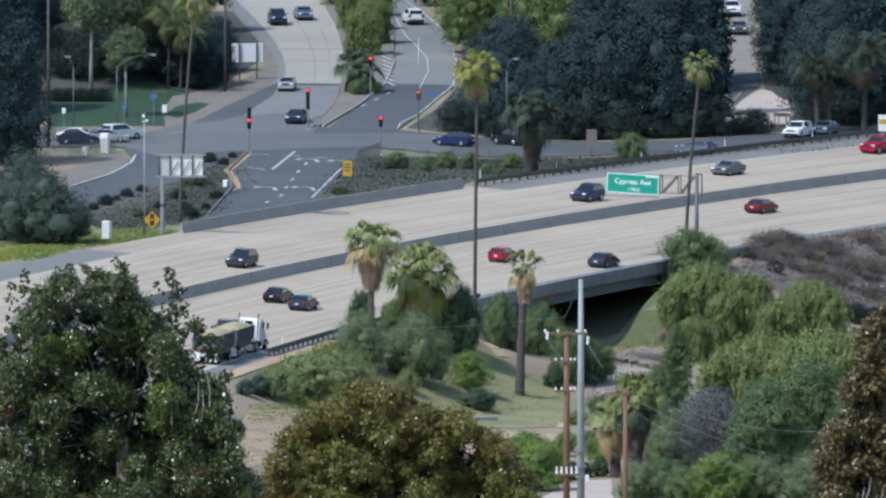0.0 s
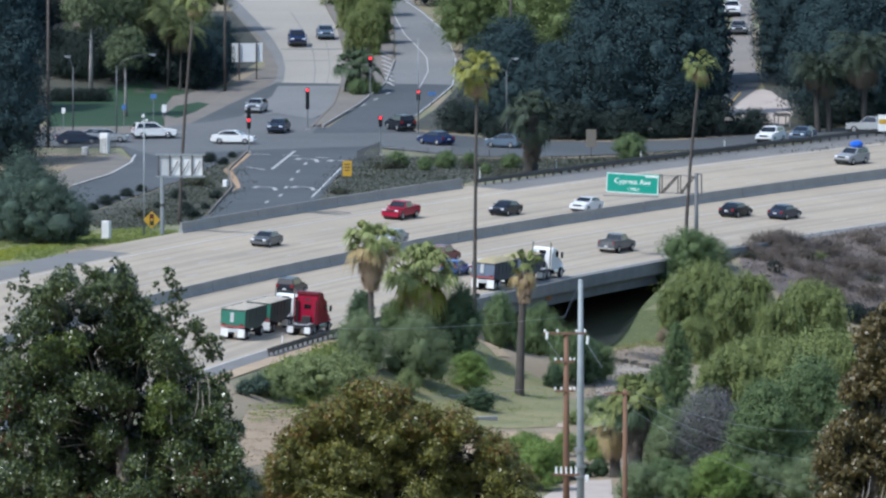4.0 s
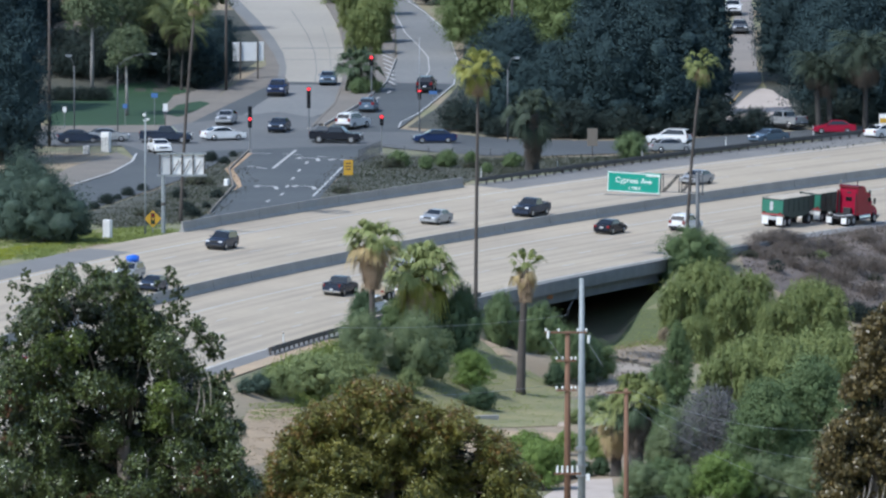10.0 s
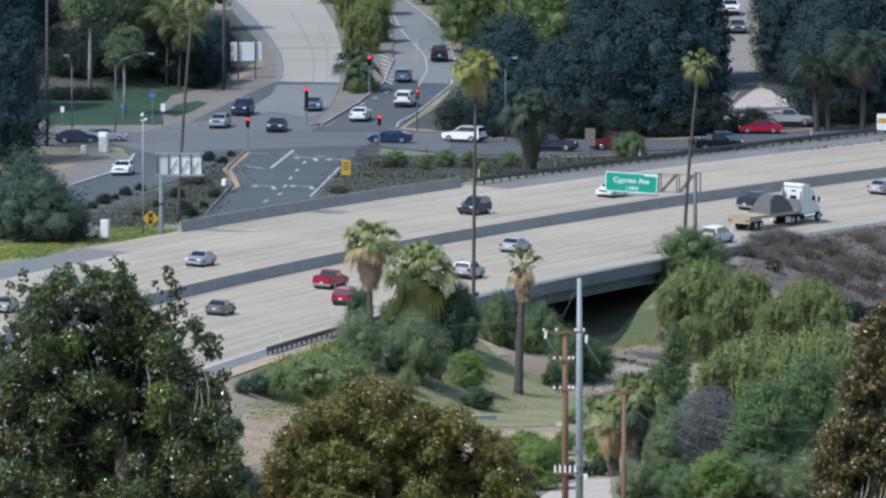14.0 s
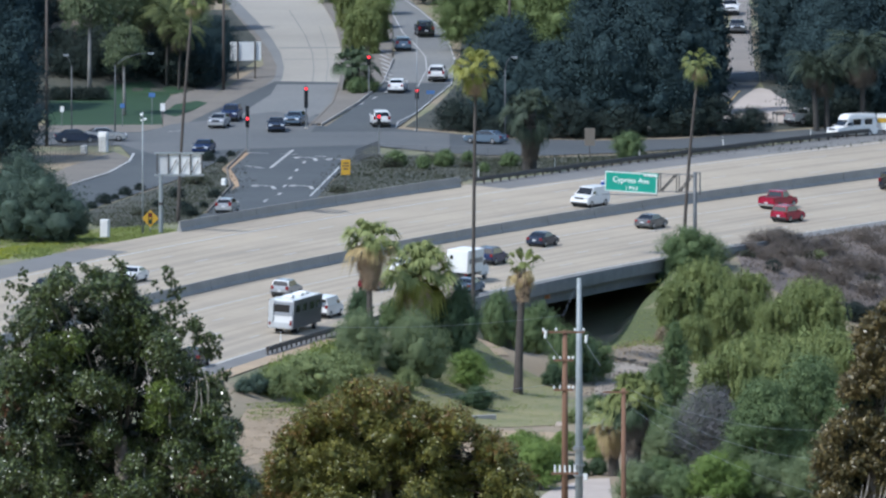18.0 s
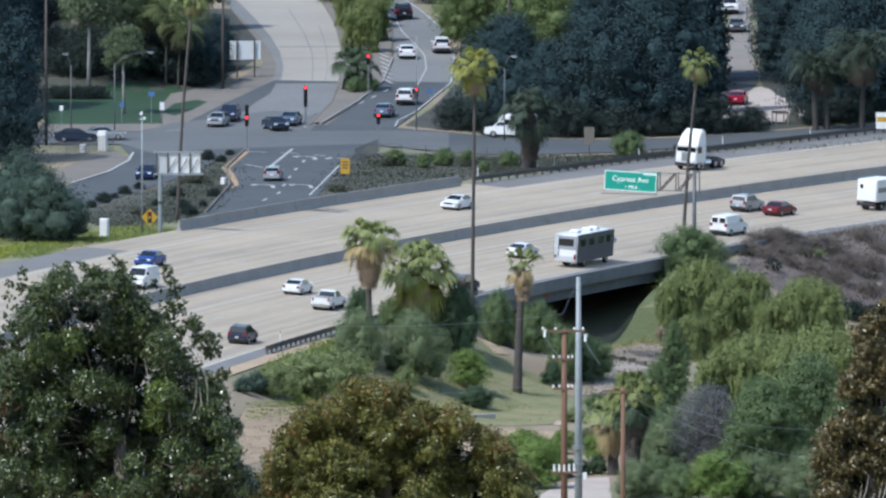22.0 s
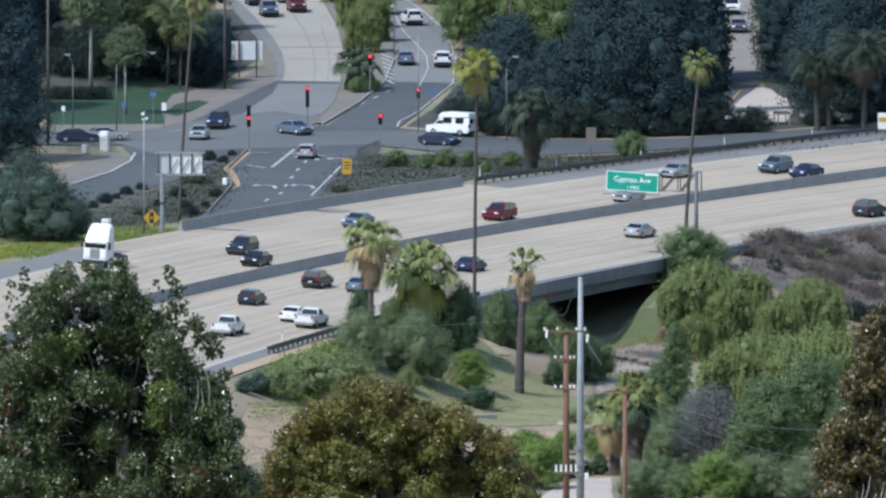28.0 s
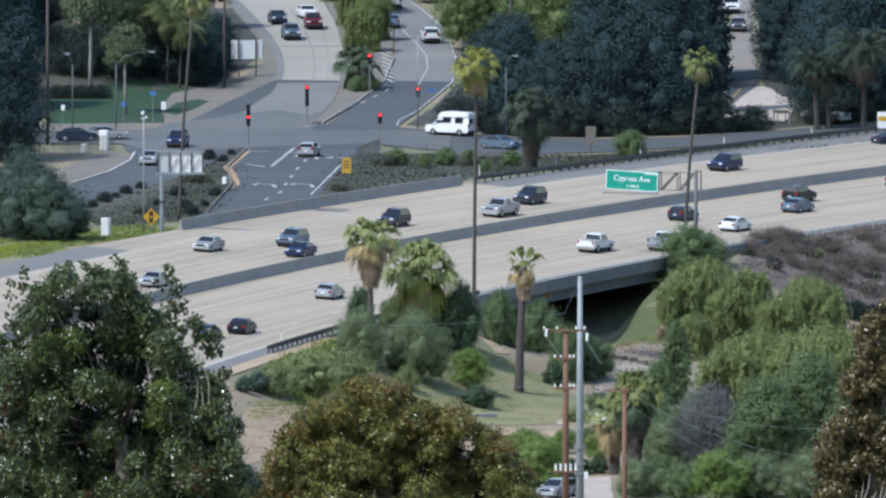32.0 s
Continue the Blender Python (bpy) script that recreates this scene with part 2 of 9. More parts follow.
L_PALMGOLD = leafy("gilded_palm_fronds", (0.42, 0.39, 0.10), (0.15, 0.185, 0.048), trans=0.3, rough=0.4)
L_SKIRT = leafy("dead_palm_fronds", (0.50, 0.37, 0.25), (0.20, 0.145, 0.10), trans=0.2)
L_GRASS = leafy("verge_grass", (0.28, 0.32, 0.095), (0.15, 0.185, 0.055), trans=0.35)
L_YELLOWGRASS = leafy("yellow_flowering_grass", (0.38, 0.38, 0.04), (0.14, 0.18, 0.03), trans=0.3)
L_DRYGREEN = leafy("dark_scrub", (0.085, 0.090, 0.058), (0.044, 0.052, 0.036), trans=0.25)
L_STRAW = leafy("straw_grass", (0.36, 0.29, 0.19), (0.20, 0.165, 0.11), trans=0.2)
L_BLUEBUSH = leafy("blue_green_leaves", (0.085, 0.12, 0.085), (0.042, 0.064, 0.052), trans=0.2)
# Undergrowth nearly as dark as the woods, their shade put into its colour.
L_UNDER = leafy("shade_dark_undergrowth", (0.042, 0.054, 0.046), (0.025, 0.036, 0.034), trans=0.1, rough=0.9, spec=0.03)
L_OLDLEAF = leafy("dying_gum_leaves", (0.13, 0.062, 0.032), (0.045, 0.028, 0.016), trans=0.1)
L_DRY = leafy("dry_brush", (0.215, 0.175, 0.142), (0.11, 0.095, 0.085), trans=0.3)


def ground_material():
    """Bare tan soil, dry grass and green grass by large patches."""
    m = material("ground_soil", (0.29, 0.228, 0.15), (0.185, 0.147, 0.098), rough=0.95, scale=0.12, fine=1.5, bump=0.4)
    nt = m.node_tree
    b = nt.nodes["Principled BSDF"]
    soil = b.inputs["Base Color"].links[0].from_socket
    tc = nt.nodes.new("ShaderNodeTexCoord")
    n1 = nt.nodes.new("ShaderNodeTexNoise")
    n1.inputs["Scale"].default_value, n1.inputs["Detail"].default_value = 0.035, 6
    nt.links.new(tc.outputs["Object"], n1.inputs["Vector"])
    r1 = nt.nodes.new("ShaderNodeValToRGB")
    r1.color_ramp.elements[0].position, r1.color_ramp.elements[1].position = 0.44, 0.56
    nt.links.new(n1.outputs[0], r1.inputs[0])
    n2 = nt.nodes.new("ShaderNodeTexNoise")
    n2.inputs["Scale"].default_value, n2.inputs["Detail"].default_value = 0.5, 5
    nt.links.new(tc.outputs["Object"], n2.inputs["Vector"])
    r2 = nt.nodes.new("ShaderNodeValToRGB")
    r2.color_ramp.elements[0].color, r2.color_ramp.elements[1].color = (0.13, 0.135, 0.07, 1), (0.20, 0.19, 0.105, 1)
    nt.links.new(n2.outputs[0], r2.inputs[0])
    mix = nt.nodes.new("ShaderNodeMix")
    mix.data_type = "RGBA"
    nt.links.new(r1.outputs[0], mix.inputs[0])
    nt.links.new(soil, mix.inputs[6])
    nt.links.new(r2.outputs[0], mix.inputs[7])
    nt.links.new(mix.outputs[2], b.inputs["Base Color"])
    return m


M_GROUND = ground_material()
M_LAWN = material("mown_lawn", (0.020, 0.056, 0.018), (0.011, 0.034, 0.013), rough=0.9, scale=0.3, fine=4)
M_TURF = material("slope_turf", (0.25, 0.215, 0.105), (0.12, 0.132, 0.056), rough=0.95, scale=0.16, fine=2.2, bump=0.5, spread=0.36)
# Dirt darkened to stand for cloud shade beyond the freeway.
M_SHADEDIRT = material("shade_toned_dirt", (0.19, 0.165, 0.135), (0.12, 0.108, 0.092), rough=0.95, scale=0.25, fine=2)
M_GREENTURF = material("green_turf", (0.13, 0.14, 0.06), (0.065, 0.088, 0.038), rough=0.95, scale=0.18, fine=2.5, bump=0.4)
M_DIRT = material("bare_dirt", (0.30, 0.235, 0.17), (0.17, 0.138, 0.105), rough=0.95, scale=0.25, fine=2)
# Brighter dirt copy, coloured to look sunlit on the near side.
M_NEARDIRT = material("sunlit_tan_dirt", (0.43, 0.315, 0.20), (0.28, 0.21, 0.135), rough=0.95, scale=0.2, fine=1.5)
M_TIRE = material("tyre_rubber", (0.022, 0.022, 0.023), (0.014, 0.014, 0.014), rough=0.85, scale=5)
M_RIM = material("alloy_rim", (0.45, 0.45, 0.46), (0.3, 0.3, 0.31), rough=0.35, metal=0.8, scale=5)
M_GLASS = material("tinted_car_glass", (0.012, 0.014, 0.016), (0.008, 0.009, 0.01), rough=0.06, scale=1, bump=0, spec=0.7)
M_HEAD = material("headlight_lens", (0.75, 0.76, 0.78), (0.6, 0.6, 0.62), rough=0.15, bump=0)
M_TAIL = material("tail_light_lens", (0.20, 0.01, 0.014), (0.14, 0.008, 0.01), rough=0.25, bump=0)
M_TRIM = material("black_plastic_trim", (0.02, 0.02, 0.021), (0.013, 0.013, 0.014), rough=0.6, scale=4)
M_PLATE = material("plate_white", (0.6, 0.6, 0.6), (0.5, 0.5, 0.52), rough=0.5, bump=0)
M_CHROME = material("polished_steel", (0.62, 0.62, 0.63), (0.5, 0.5, 0.5), rough=0.18, metal=1.0)
M_TARP = material("grey_tarpaulin", (0.12, 0.115, 0.105), (0.07, 0.068, 0.063), rough=0.9, scale=0.8, fine=4, bump=0.5)
M_LOAD = material("sandy_load", (0.38, 0.32, 0.23), (0.28, 0.23, 0.17), rough=0.95, scale=1, fine=6, bump=0.5)

PAINTS = {}


def paint(name):
    """Car body paint by its plain colour name."""
    rgb = {"white": (0.72, 0.72, 0.71), "silver": (0.40, 0.41, 0.42), "grey": (0.15, 0.155, 0.16), "charcoal": (0.026, 0.036, 0.06),
           "black": (0.011, 0.014, 0.022), "navy": (0.016, 0.03, 0.085), "blue": (0.03, 0.07, 0.25), "slate_blue": (0.14, 0.19, 0.25),
           "red": (0.30, 0.010, 0.036), "dark_red": (0.13, 0.013, 0.022), "cream": (0.6, 0.55, 0.45)}[name]
    if name not in PAINTS:
        metal = 0.35 if name in ("silver", "grey", "slate_blue") else 0.0
        PAINTS[name] = material(name + "_paint", rgb, tuple(c * 0.85 for c in rgb), rough=0.25, metal=metal, coat=0.05, scale=0.6, bump=0, spec=0.22)
    return PAINTS[name]


# ---- plan ----
# Freeway reference line: a circular arc in plan, straight beyond both ends.
ARC_R, ARC_A, ARC_MIN, ARC_MAX = 860.0, radians(68.07), -150.0, 210.0
BANK = 0.06


def road_xy(u, w):
    """Plan position at station u and lateral offset w (to the right of travel), and the heading."""
    c = min(max(u, ARC_MIN), ARC_MAX)
    a = ARC_A - c / ARC_R
    cx, cy = ARC_R * math.sin(ARC_A), 2150 - ARC_R * math.cos(ARC_A)
    x, y = cx - (ARC_R - w) * math.sin(a), cy + (ARC_R - w) * math.cos(a)
    return x + (u - c) * math.cos(a), y + (u - c) * math.sin(a), a


def road_uw(x, y):
    """Station and lateral offset of a plan position."""
    cx, cy = ARC_R * math.sin(ARC_A), 2150 - ARC_R * math.cos(ARC_A)
    u = ARC_R * (ARC_A - math.atan2(cx - x, y - cy))
    if u < ARC_MIN or u > ARC_MAX or y < cy + 200:
        c = ARC_MAX if u > ARC_MAX and y > 2150 else ARC_MIN
        px, py, a = road_xy(c, 0)
        dx, dy = x - px, y - py
        return c + dx * math.cos(a) + dy * math.sin(a), dx * math.sin(a) - dy * math.cos(a)
    return u, ARC_R - math.hypot(cx - x, y - cy)


def ease(v, a, b):
    v = min(max((v - a) / (b - a), 0.0), 1.0)
    return v * v * (3 - 2 * v)


def ground_z(x, y):
    """Height of the one ground sheet."""
    u, w = road_uw(x, y)
    north = 1.1 + 0.03 * max(0.0, y - 2292) + 0.05 * max(0.0, min(y, 3600) - 2620)
    hill = 151 - 0.0841 * y
    floor = -8.0 + max(0.0, min(hill + 8.0, 160.0)) * ease(abs(w), 40, 170)
    if w > 20:
        z = -1.5 + (floor + 1.5) * ease(w, 23.5, 44)
    elif w < -20:
        z = 1.1 + (north - 1.1) * ease(-w, 22, 40)
        z += 0.2 * min(max(y - 2345.0, 0.0), 46.0) * (1 - ease(x + 0.09 * max(0.0, y - 2390), -34, -27))
    else:
        z = -BANK * w - 0.35
    front = ease(w, 23.8, 26.0)
    up_end = (1 - ease(u, -22, 30)) * (1 - front) + (1 - ease(u, -24, 3)) * front
    low_end = ease(u, -58, -52) * (1 - front) + ease(u, -84, -46) * front
    gap = low_end * up_end * ease(w, -22, -17) * (1 - ease(w, 30, 40))
    return z + (-8.2 - z) * gap


# ---- mesh helpers ----


def mesh_object(name, bm, mat, smooth=False):
    me = bpy.data.meshes.new(name)
    if smooth:
        for f in bm.faces:
            f.smooth = True
    bm.to_mesh(me)
    bm.free()
    me.materials.append(mat)
    return new(name, me)


def part(name, bm, mat, parent, label="", smooth=False):
    ob = mesh_object(name, bm, mat, smooth)
    ob.parent = parent
    return tagged(ob, label)


def raw(name, verts, faces, mat, parent=None):
    me = bpy.data.meshes.new(name)
    me.from_pydata(verts, [], faces)
    me.update()
    me.materials.append(mat)
    ob = new(name, me)
    if parent:
        ob.parent = parent
    return ob


def box(sx, sy, sz, at=(0, 0, 0), bevel=0.0, bm=None):
    """Box with its base centre at `at`."""
    bm = bm or bmesh.new()
    r = bmesh.ops.create_cube(bm, size=1, matrix=Matrix.Translation((at[0], at[1], at[2] + sz / 2)) @ Matrix.Diagonal((sx, sy, sz, 1)))
    if bevel:
        es = {e for v in r["verts"] for e in v.link_edges}
        bmesh.ops.bevel(bm, geom=list(es), offset=bevel, segments=1, affect="EDGES")
    return bm


def tube(points, radii, seg=8, bm=None):
    """Tapered tube along points."""
    bm = bm or bmesh.new()
    rings = []
    pts = [Vector(p) for p in points]
    for i, p in enumerate(pts):
        d = (pts[min(i + 1, len(pts) - 1)] - pts[max(i - 1, 0)]).normalized()
        q = d.to_track_quat("Z", "Y")
        r = radii[i] if isinstance(radii, (list, tuple)) else radii
        rings.append([bm.verts.new(p + q @ Vector((math.cos(a) * r, math.sin(a) * r, 0))) for a in (2 * math.pi * k / seg for k in range(seg))])
    for a, b in zip(rings, rings[1:]):
        for k in range(seg):
            bm.faces.new((a[k], a[(k + 1) % seg], b[(k + 1) % seg], b[k]))
    bm.faces.new(rings[0][::-1])
    bm.faces.new(rings[-1])
    return bm


def prism(profile, width, bm=None, top=None, bevel=0.0):
    """Side profile in (x, z), extruded across y by width; top: narrower half-width factor for the upper points by height."""
    bm = bm or bmesh.new()
    zs = [p[1] for p in profile]
    lo, hi = min(zs), max(zs)

    def half(z):
        return width / 2 * (1 - (1 - top) * (z - lo) / (hi - lo)) if top else width / 2
    a = [bm.verts.new((x, -half(z), z)) for x, z in profile]
    b = [bm.verts.new((x, half(z), z)) for x, z in profile]
    n = len(profile)
    fs = [bm.faces.new(a), bm.faces.new(b[::-1])]
    for i in range(n):
        fs.append(bm.faces.new((a[(i + 1) % n], a[i], b[i], b[(i + 1) % n])))
    bmesh.ops.recalc_face_normals(bm, faces=fs)
    if bevel:
        bmesh.ops.bevel(bm, geom=list({e for f in fs for e in f.edges}), offset=bevel, segments=2, affect="EDGES", clamp_overlap=True)
    return bm


def empty(name, m, label, category, group=""):
    ob = new(name)
    ob.matrix_world = m
    return tagged(ob, label, category, group)


def cut_sheet(name, outline, lift, mat, step=6.0, skirt=0.0):
    """A flat outline in plan laid on the ground sheet, `lift` above it."""
    bm = bmesh.new()
    bm.faces.new([bm.verts.new((x, y, 0)) for x, y in outline])
    xs, ys = [p[0] for p in outline], [p[1] for p in outline]
    for lo, hi, n in ((min(ys), max(ys), (0, 1, 0)), (min(xs), max(xs), (1, 0, 0))):
        v = math.floor(lo / step) * step + step
        while v < hi:
            bmesh.ops.bisect_plane(bm, geom=bm.verts[:] + bm.edges[:] + bm.faces[:], plane_co=Vector(n) * v, plane_no=n)
            v += step
    bmesh.ops.triangulate(bm, faces=bm.faces[:])
    for v in bm.verts:
        v.co.z = ground_z(v.co.x, v.co.y) + lift
    bmesh.ops.recalc_face_normals(bm, faces=bm.faces[:])
    for f in bm.faces:
        if f.normal.z < 0:
            f.normal_flip()
    return tagged(mesh_object(name, bm, mat), kind="structure")


# ---- ground ----
def build_ground():
    xs = [-6000, -3000, -1500, -900, -600, -400, -300, -200, -150, -110] + [-80 + 2.5 * i for i in range(65)] + [110, 150, 200, 300, 400, 600, 900, 1500, 3000, 6000]
    ys = [-4000, -1500, -500, -200] + [0 + 100 * i for i in range(19)] + [1840, 1870] + [1890 + 2.5 * i for i in range(244)] + [2530, 2560, 2600, 2650, 2720, 2800, 2900, 3000, 3200, 3600, 4200, 5500, 8000]
    verts = [(x, y, ground_z(x, y)) for y in ys for x in xs]
    n = len(xs)
    faces = [(j * n + i, j * n + i + 1, (j + 1) * n + i + 1, (j + 1) * n + i) for j in range(len(ys) - 1) for i in range(n - 1)]
    return tagged(raw("ground", verts, faces, M_GROUND), "tan soil and patchy green grass", "ground", kind="structure")


build_ground()

# ---- freeway ----
U0, U1 = -1150, 1300


def stations(u0, u1, step=6.0):
    n = max(1, round((u1 - u0) / step))
    return [u0 + (u1 - u0) * i / n for i in range(n + 1)]


def strip(name, w0, w1, u0, u1, lift, mat, thick=0.0, parent=None, step=6.0):
    """A banked ribbon of the freeway between two lateral offsets."""
    us = stations(u0, u1, step)
    verts, faces, uvs = [], [], []
    for u in us:
        for w in (w0, w1):
            x, y, _ = road_xy(u, w)
            verts.append((x, y, -BANK * w + lift))
            uvs.append((u, w))
    for i in range(len(us) - 1):
        faces.append((2 * i, 2 * i + 1, 2 * i + 3, 2 * i + 2))
    if thick:
        k = len(verts)
        verts += [(x, y, z - thick) for x, y, z in verts]
        uvs += uvs
        for i in range(len(us) - 1):
            a, b, c, d = 2 * i, 2 * i + 1, 2 * i + 3, 2 * i + 2
            faces += [(k + d, k + c, k + b, k + a), (b, k + b, k + c, c), (a, d, k + d, k + a)]
    ob = raw(name, verts, faces, mat, parent)
    lay = ob.data.uv_layers.new(name="UVMap")
    for lp in ob.data.loops:
        lay.data[lp.index].uv = uvs[lp.vertex_index]
    return ob


def lane_road():
    tagged(strip("road_east", 0.2, 21.6, U0, U1, 0.0, M_LANES), "grooved grey concrete freeway lanes with dark tyre bands", "road", kind="structure")
    us = 60.0
    tagged(strip("shoulder_west", -24.0, -19.3, U0, -37.0, 0.0, M_SHOULDER), "worn asphalt shoulder", "road", kind="structure")
    tagged(strip("shoulder_west", -24.0, -19.3, -37.0, us, 0.0, M_LANES), "pale concrete shoulder", "road", kind="structure")
    tagged(strip("shoulder_west", -24.0, -19.3, us, U1, 0.0, M_SHOULDER), "worn asphalt shoulder", "road", kind="structure")
    tagged(strip("road_west", -19.3, -0.2, U0, U1, 0.0, M_LANES), "grooved grey concrete freeway lanes with dark tyre bands", "road", kind="structure")
    tagged(strip("shoulder_east", 21.6, 23.6, U0, U1, 0.0, M_SHOULDER), "worn asphalt shoulder", "road", kind="structure")
    tagged(strip("dirt_edge", 23.6, 25.4, -190, -108, -0.01, M_NEARDIRT, 0.4), "tan dirt beside the shoulder", "ground", kind="structure")
    # solid edge lines and dashed lane lines
    for w in (21.45, 5.6, -2.6, -18.5):
        tagged(strip("edge_line", w - 0.1, w + 0.1, -260, 330, 0.012, M_PAINT if abs(w) > 10 else M_WORNPAINT), kind="structure")
    for w in (9.9, 13.7, 17.5, -6.8, -10.8, -14.6):
        vs, fs = [], []
        u = -260.0
        while u < 330:
            k = len(vs)
            for uu in (u, u + 3.6):
                for ww in (w - 0.09, w + 0.09):
                    x, y, _ = road_xy(uu, ww)
                    vs.append((x, y, -BANK * ww + 0.012))
            fs.append((k, k + 1, k + 3, k + 2))
            u += 14.6
        tagged(raw("lane_line", vs, fs, M_WORNPAINT), kind="structure")


lane_road()


def swept(name, profile, u0, u1, w, mat, lift=0.0, step=6.0, parent=None):
    """A (lateral, height) profile swept along the freeway."""
    us = stations(u0, u1, step)
    verts, faces, n = [], [], len(profile)
    for u in us:
        for dw, h in profile:
            x, y, _ = road_xy(u, w + dw)
            verts.append((x, y, -BANK * w + h + lift))
    for i in range(len(us) - 1):
        for k in range(n):
            faces.append((i * n + k, (i + 1) * n + k, (i + 1) * n + (k + 1) % n, i * n + (k + 1) % n))
    faces += [tuple(range(n)), tuple(range(len(verts) - 1, len(verts) - n - 1, -1))]
    return raw(name, verts, faces, mat, parent)


JERSEY = [(-0.30, 0), (-0.28, 0.08), (-0.13, 0.33), (-0.08, 1.05), (0.08, 1.05), (0.13, 0.33), (0.28, 0.08), (0.30, 0)]


def barriers():
    # median: cast sections, each a piece of its own
    med = empty("median_barrier", Matrix(), "continuous grey concrete median barrier", "barrier")
    u = -200.0
    while u < 280:
        swept("barrier_section", JERSEY, u, u + 11.9, 0, M_BARRIER, parent=med, lift=0.0)
        u += 12.0
    far = empty("concrete_barrier", Matrix(), "low concrete barrier beside the off-ramp", "barrier")
    u = -12.65
    n = round((61.0 - u) / 10)
    for i in range(n):
        swept("barrier_section", JERSEY, u + i * 10, u + i * 10 + 9.94, -23.6, M_BARRIER, parent=far)
    # steel rails with posts
    for nm, label, u0, u1, w in (("guard_rail", "weathered steel guard rail on timber posts", 60.9, 260.0, -23.6), ("guard_rail", "weathered steel guard rail on timber posts", -130.23, -54.0, 23.2)):
        g = empty(nm, Matrix(), label, "guard rail", "freeway guard rails")
        swept("rail", [(-0.04, 0.34), (-0.09, 0.44), (-0.04, 0.54), (-0.09, 0.64), (-0.04, 0.74), (0.0, 0.74), (0.0, 0.34)], u0, u1, w, M_DARKSTEEL, parent=g)
        swept("rail", [(0.26, 0.34), (0.31, 0.44), (0.26, 0.54), (0.31, 0.64), (0.26, 0.74), (0.22, 0.74), (0.22, 0.34)], u0, u1, w, M_DARKSTEEL, parent=g)
        proto = None
        u = u0
        while u < u1:
            x, y, a = road_xy(u, w + 0.11)
            if proto is None:
                proto = part("post", box(0.15, 0.15, 1.05, (0, 0, -0.3), 0.012), M_POST, g)
                ob = proto
            else:
                ob = new("post", proto.data)
                ob.parent = g
            ob.matrix_world = Matrix.Translation((x, y, -BANK * w)) @ Matrix.Rotation(a, 4, "Z")
            u += 1.95


barriers()


def bridge():
    b = empty("bridge", Matrix(), "concrete freeway bridge with dark underpass", "bridge")
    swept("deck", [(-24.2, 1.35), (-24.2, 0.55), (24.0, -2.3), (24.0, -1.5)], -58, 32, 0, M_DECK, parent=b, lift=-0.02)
    swept("edge_beam", [(-0.35, -0.75), (-0.35, 0.06), (0.12, 0.06), (0.12, -0.75)], -58, 32, 24.0, M_DECKEDGE, parent=b)
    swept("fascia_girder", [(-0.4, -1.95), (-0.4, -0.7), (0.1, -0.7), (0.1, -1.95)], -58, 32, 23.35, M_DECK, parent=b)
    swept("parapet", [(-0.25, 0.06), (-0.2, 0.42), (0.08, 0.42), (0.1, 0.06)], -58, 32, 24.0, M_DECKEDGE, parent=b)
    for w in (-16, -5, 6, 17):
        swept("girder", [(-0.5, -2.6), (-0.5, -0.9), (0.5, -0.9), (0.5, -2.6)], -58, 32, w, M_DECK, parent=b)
    for u in (-40, -24):
        for w in (-14, -2, 10, 20):
            x, y, _ = road_xy(u, w)
            part("column", tube([(x, y, -9), (x, y, -BANK * w - 1.2)], 0.6, 12), M_DECK, b)


bridge()

# ---- plants ----


def knot():
    """Vertices and triangles of a small rounded lump."""
    bm = bmesh.new()
    bmesh.ops.create_icosphere(bm, subdivisions=2, radius=1)
    bm.verts.index_update()
    out = np.array([tuple(q.co) for q in bm.verts]), np.array([[q.index for q in f.verts] for f in bm.faces])
    bm.free()
    return out


KNOT = knot()


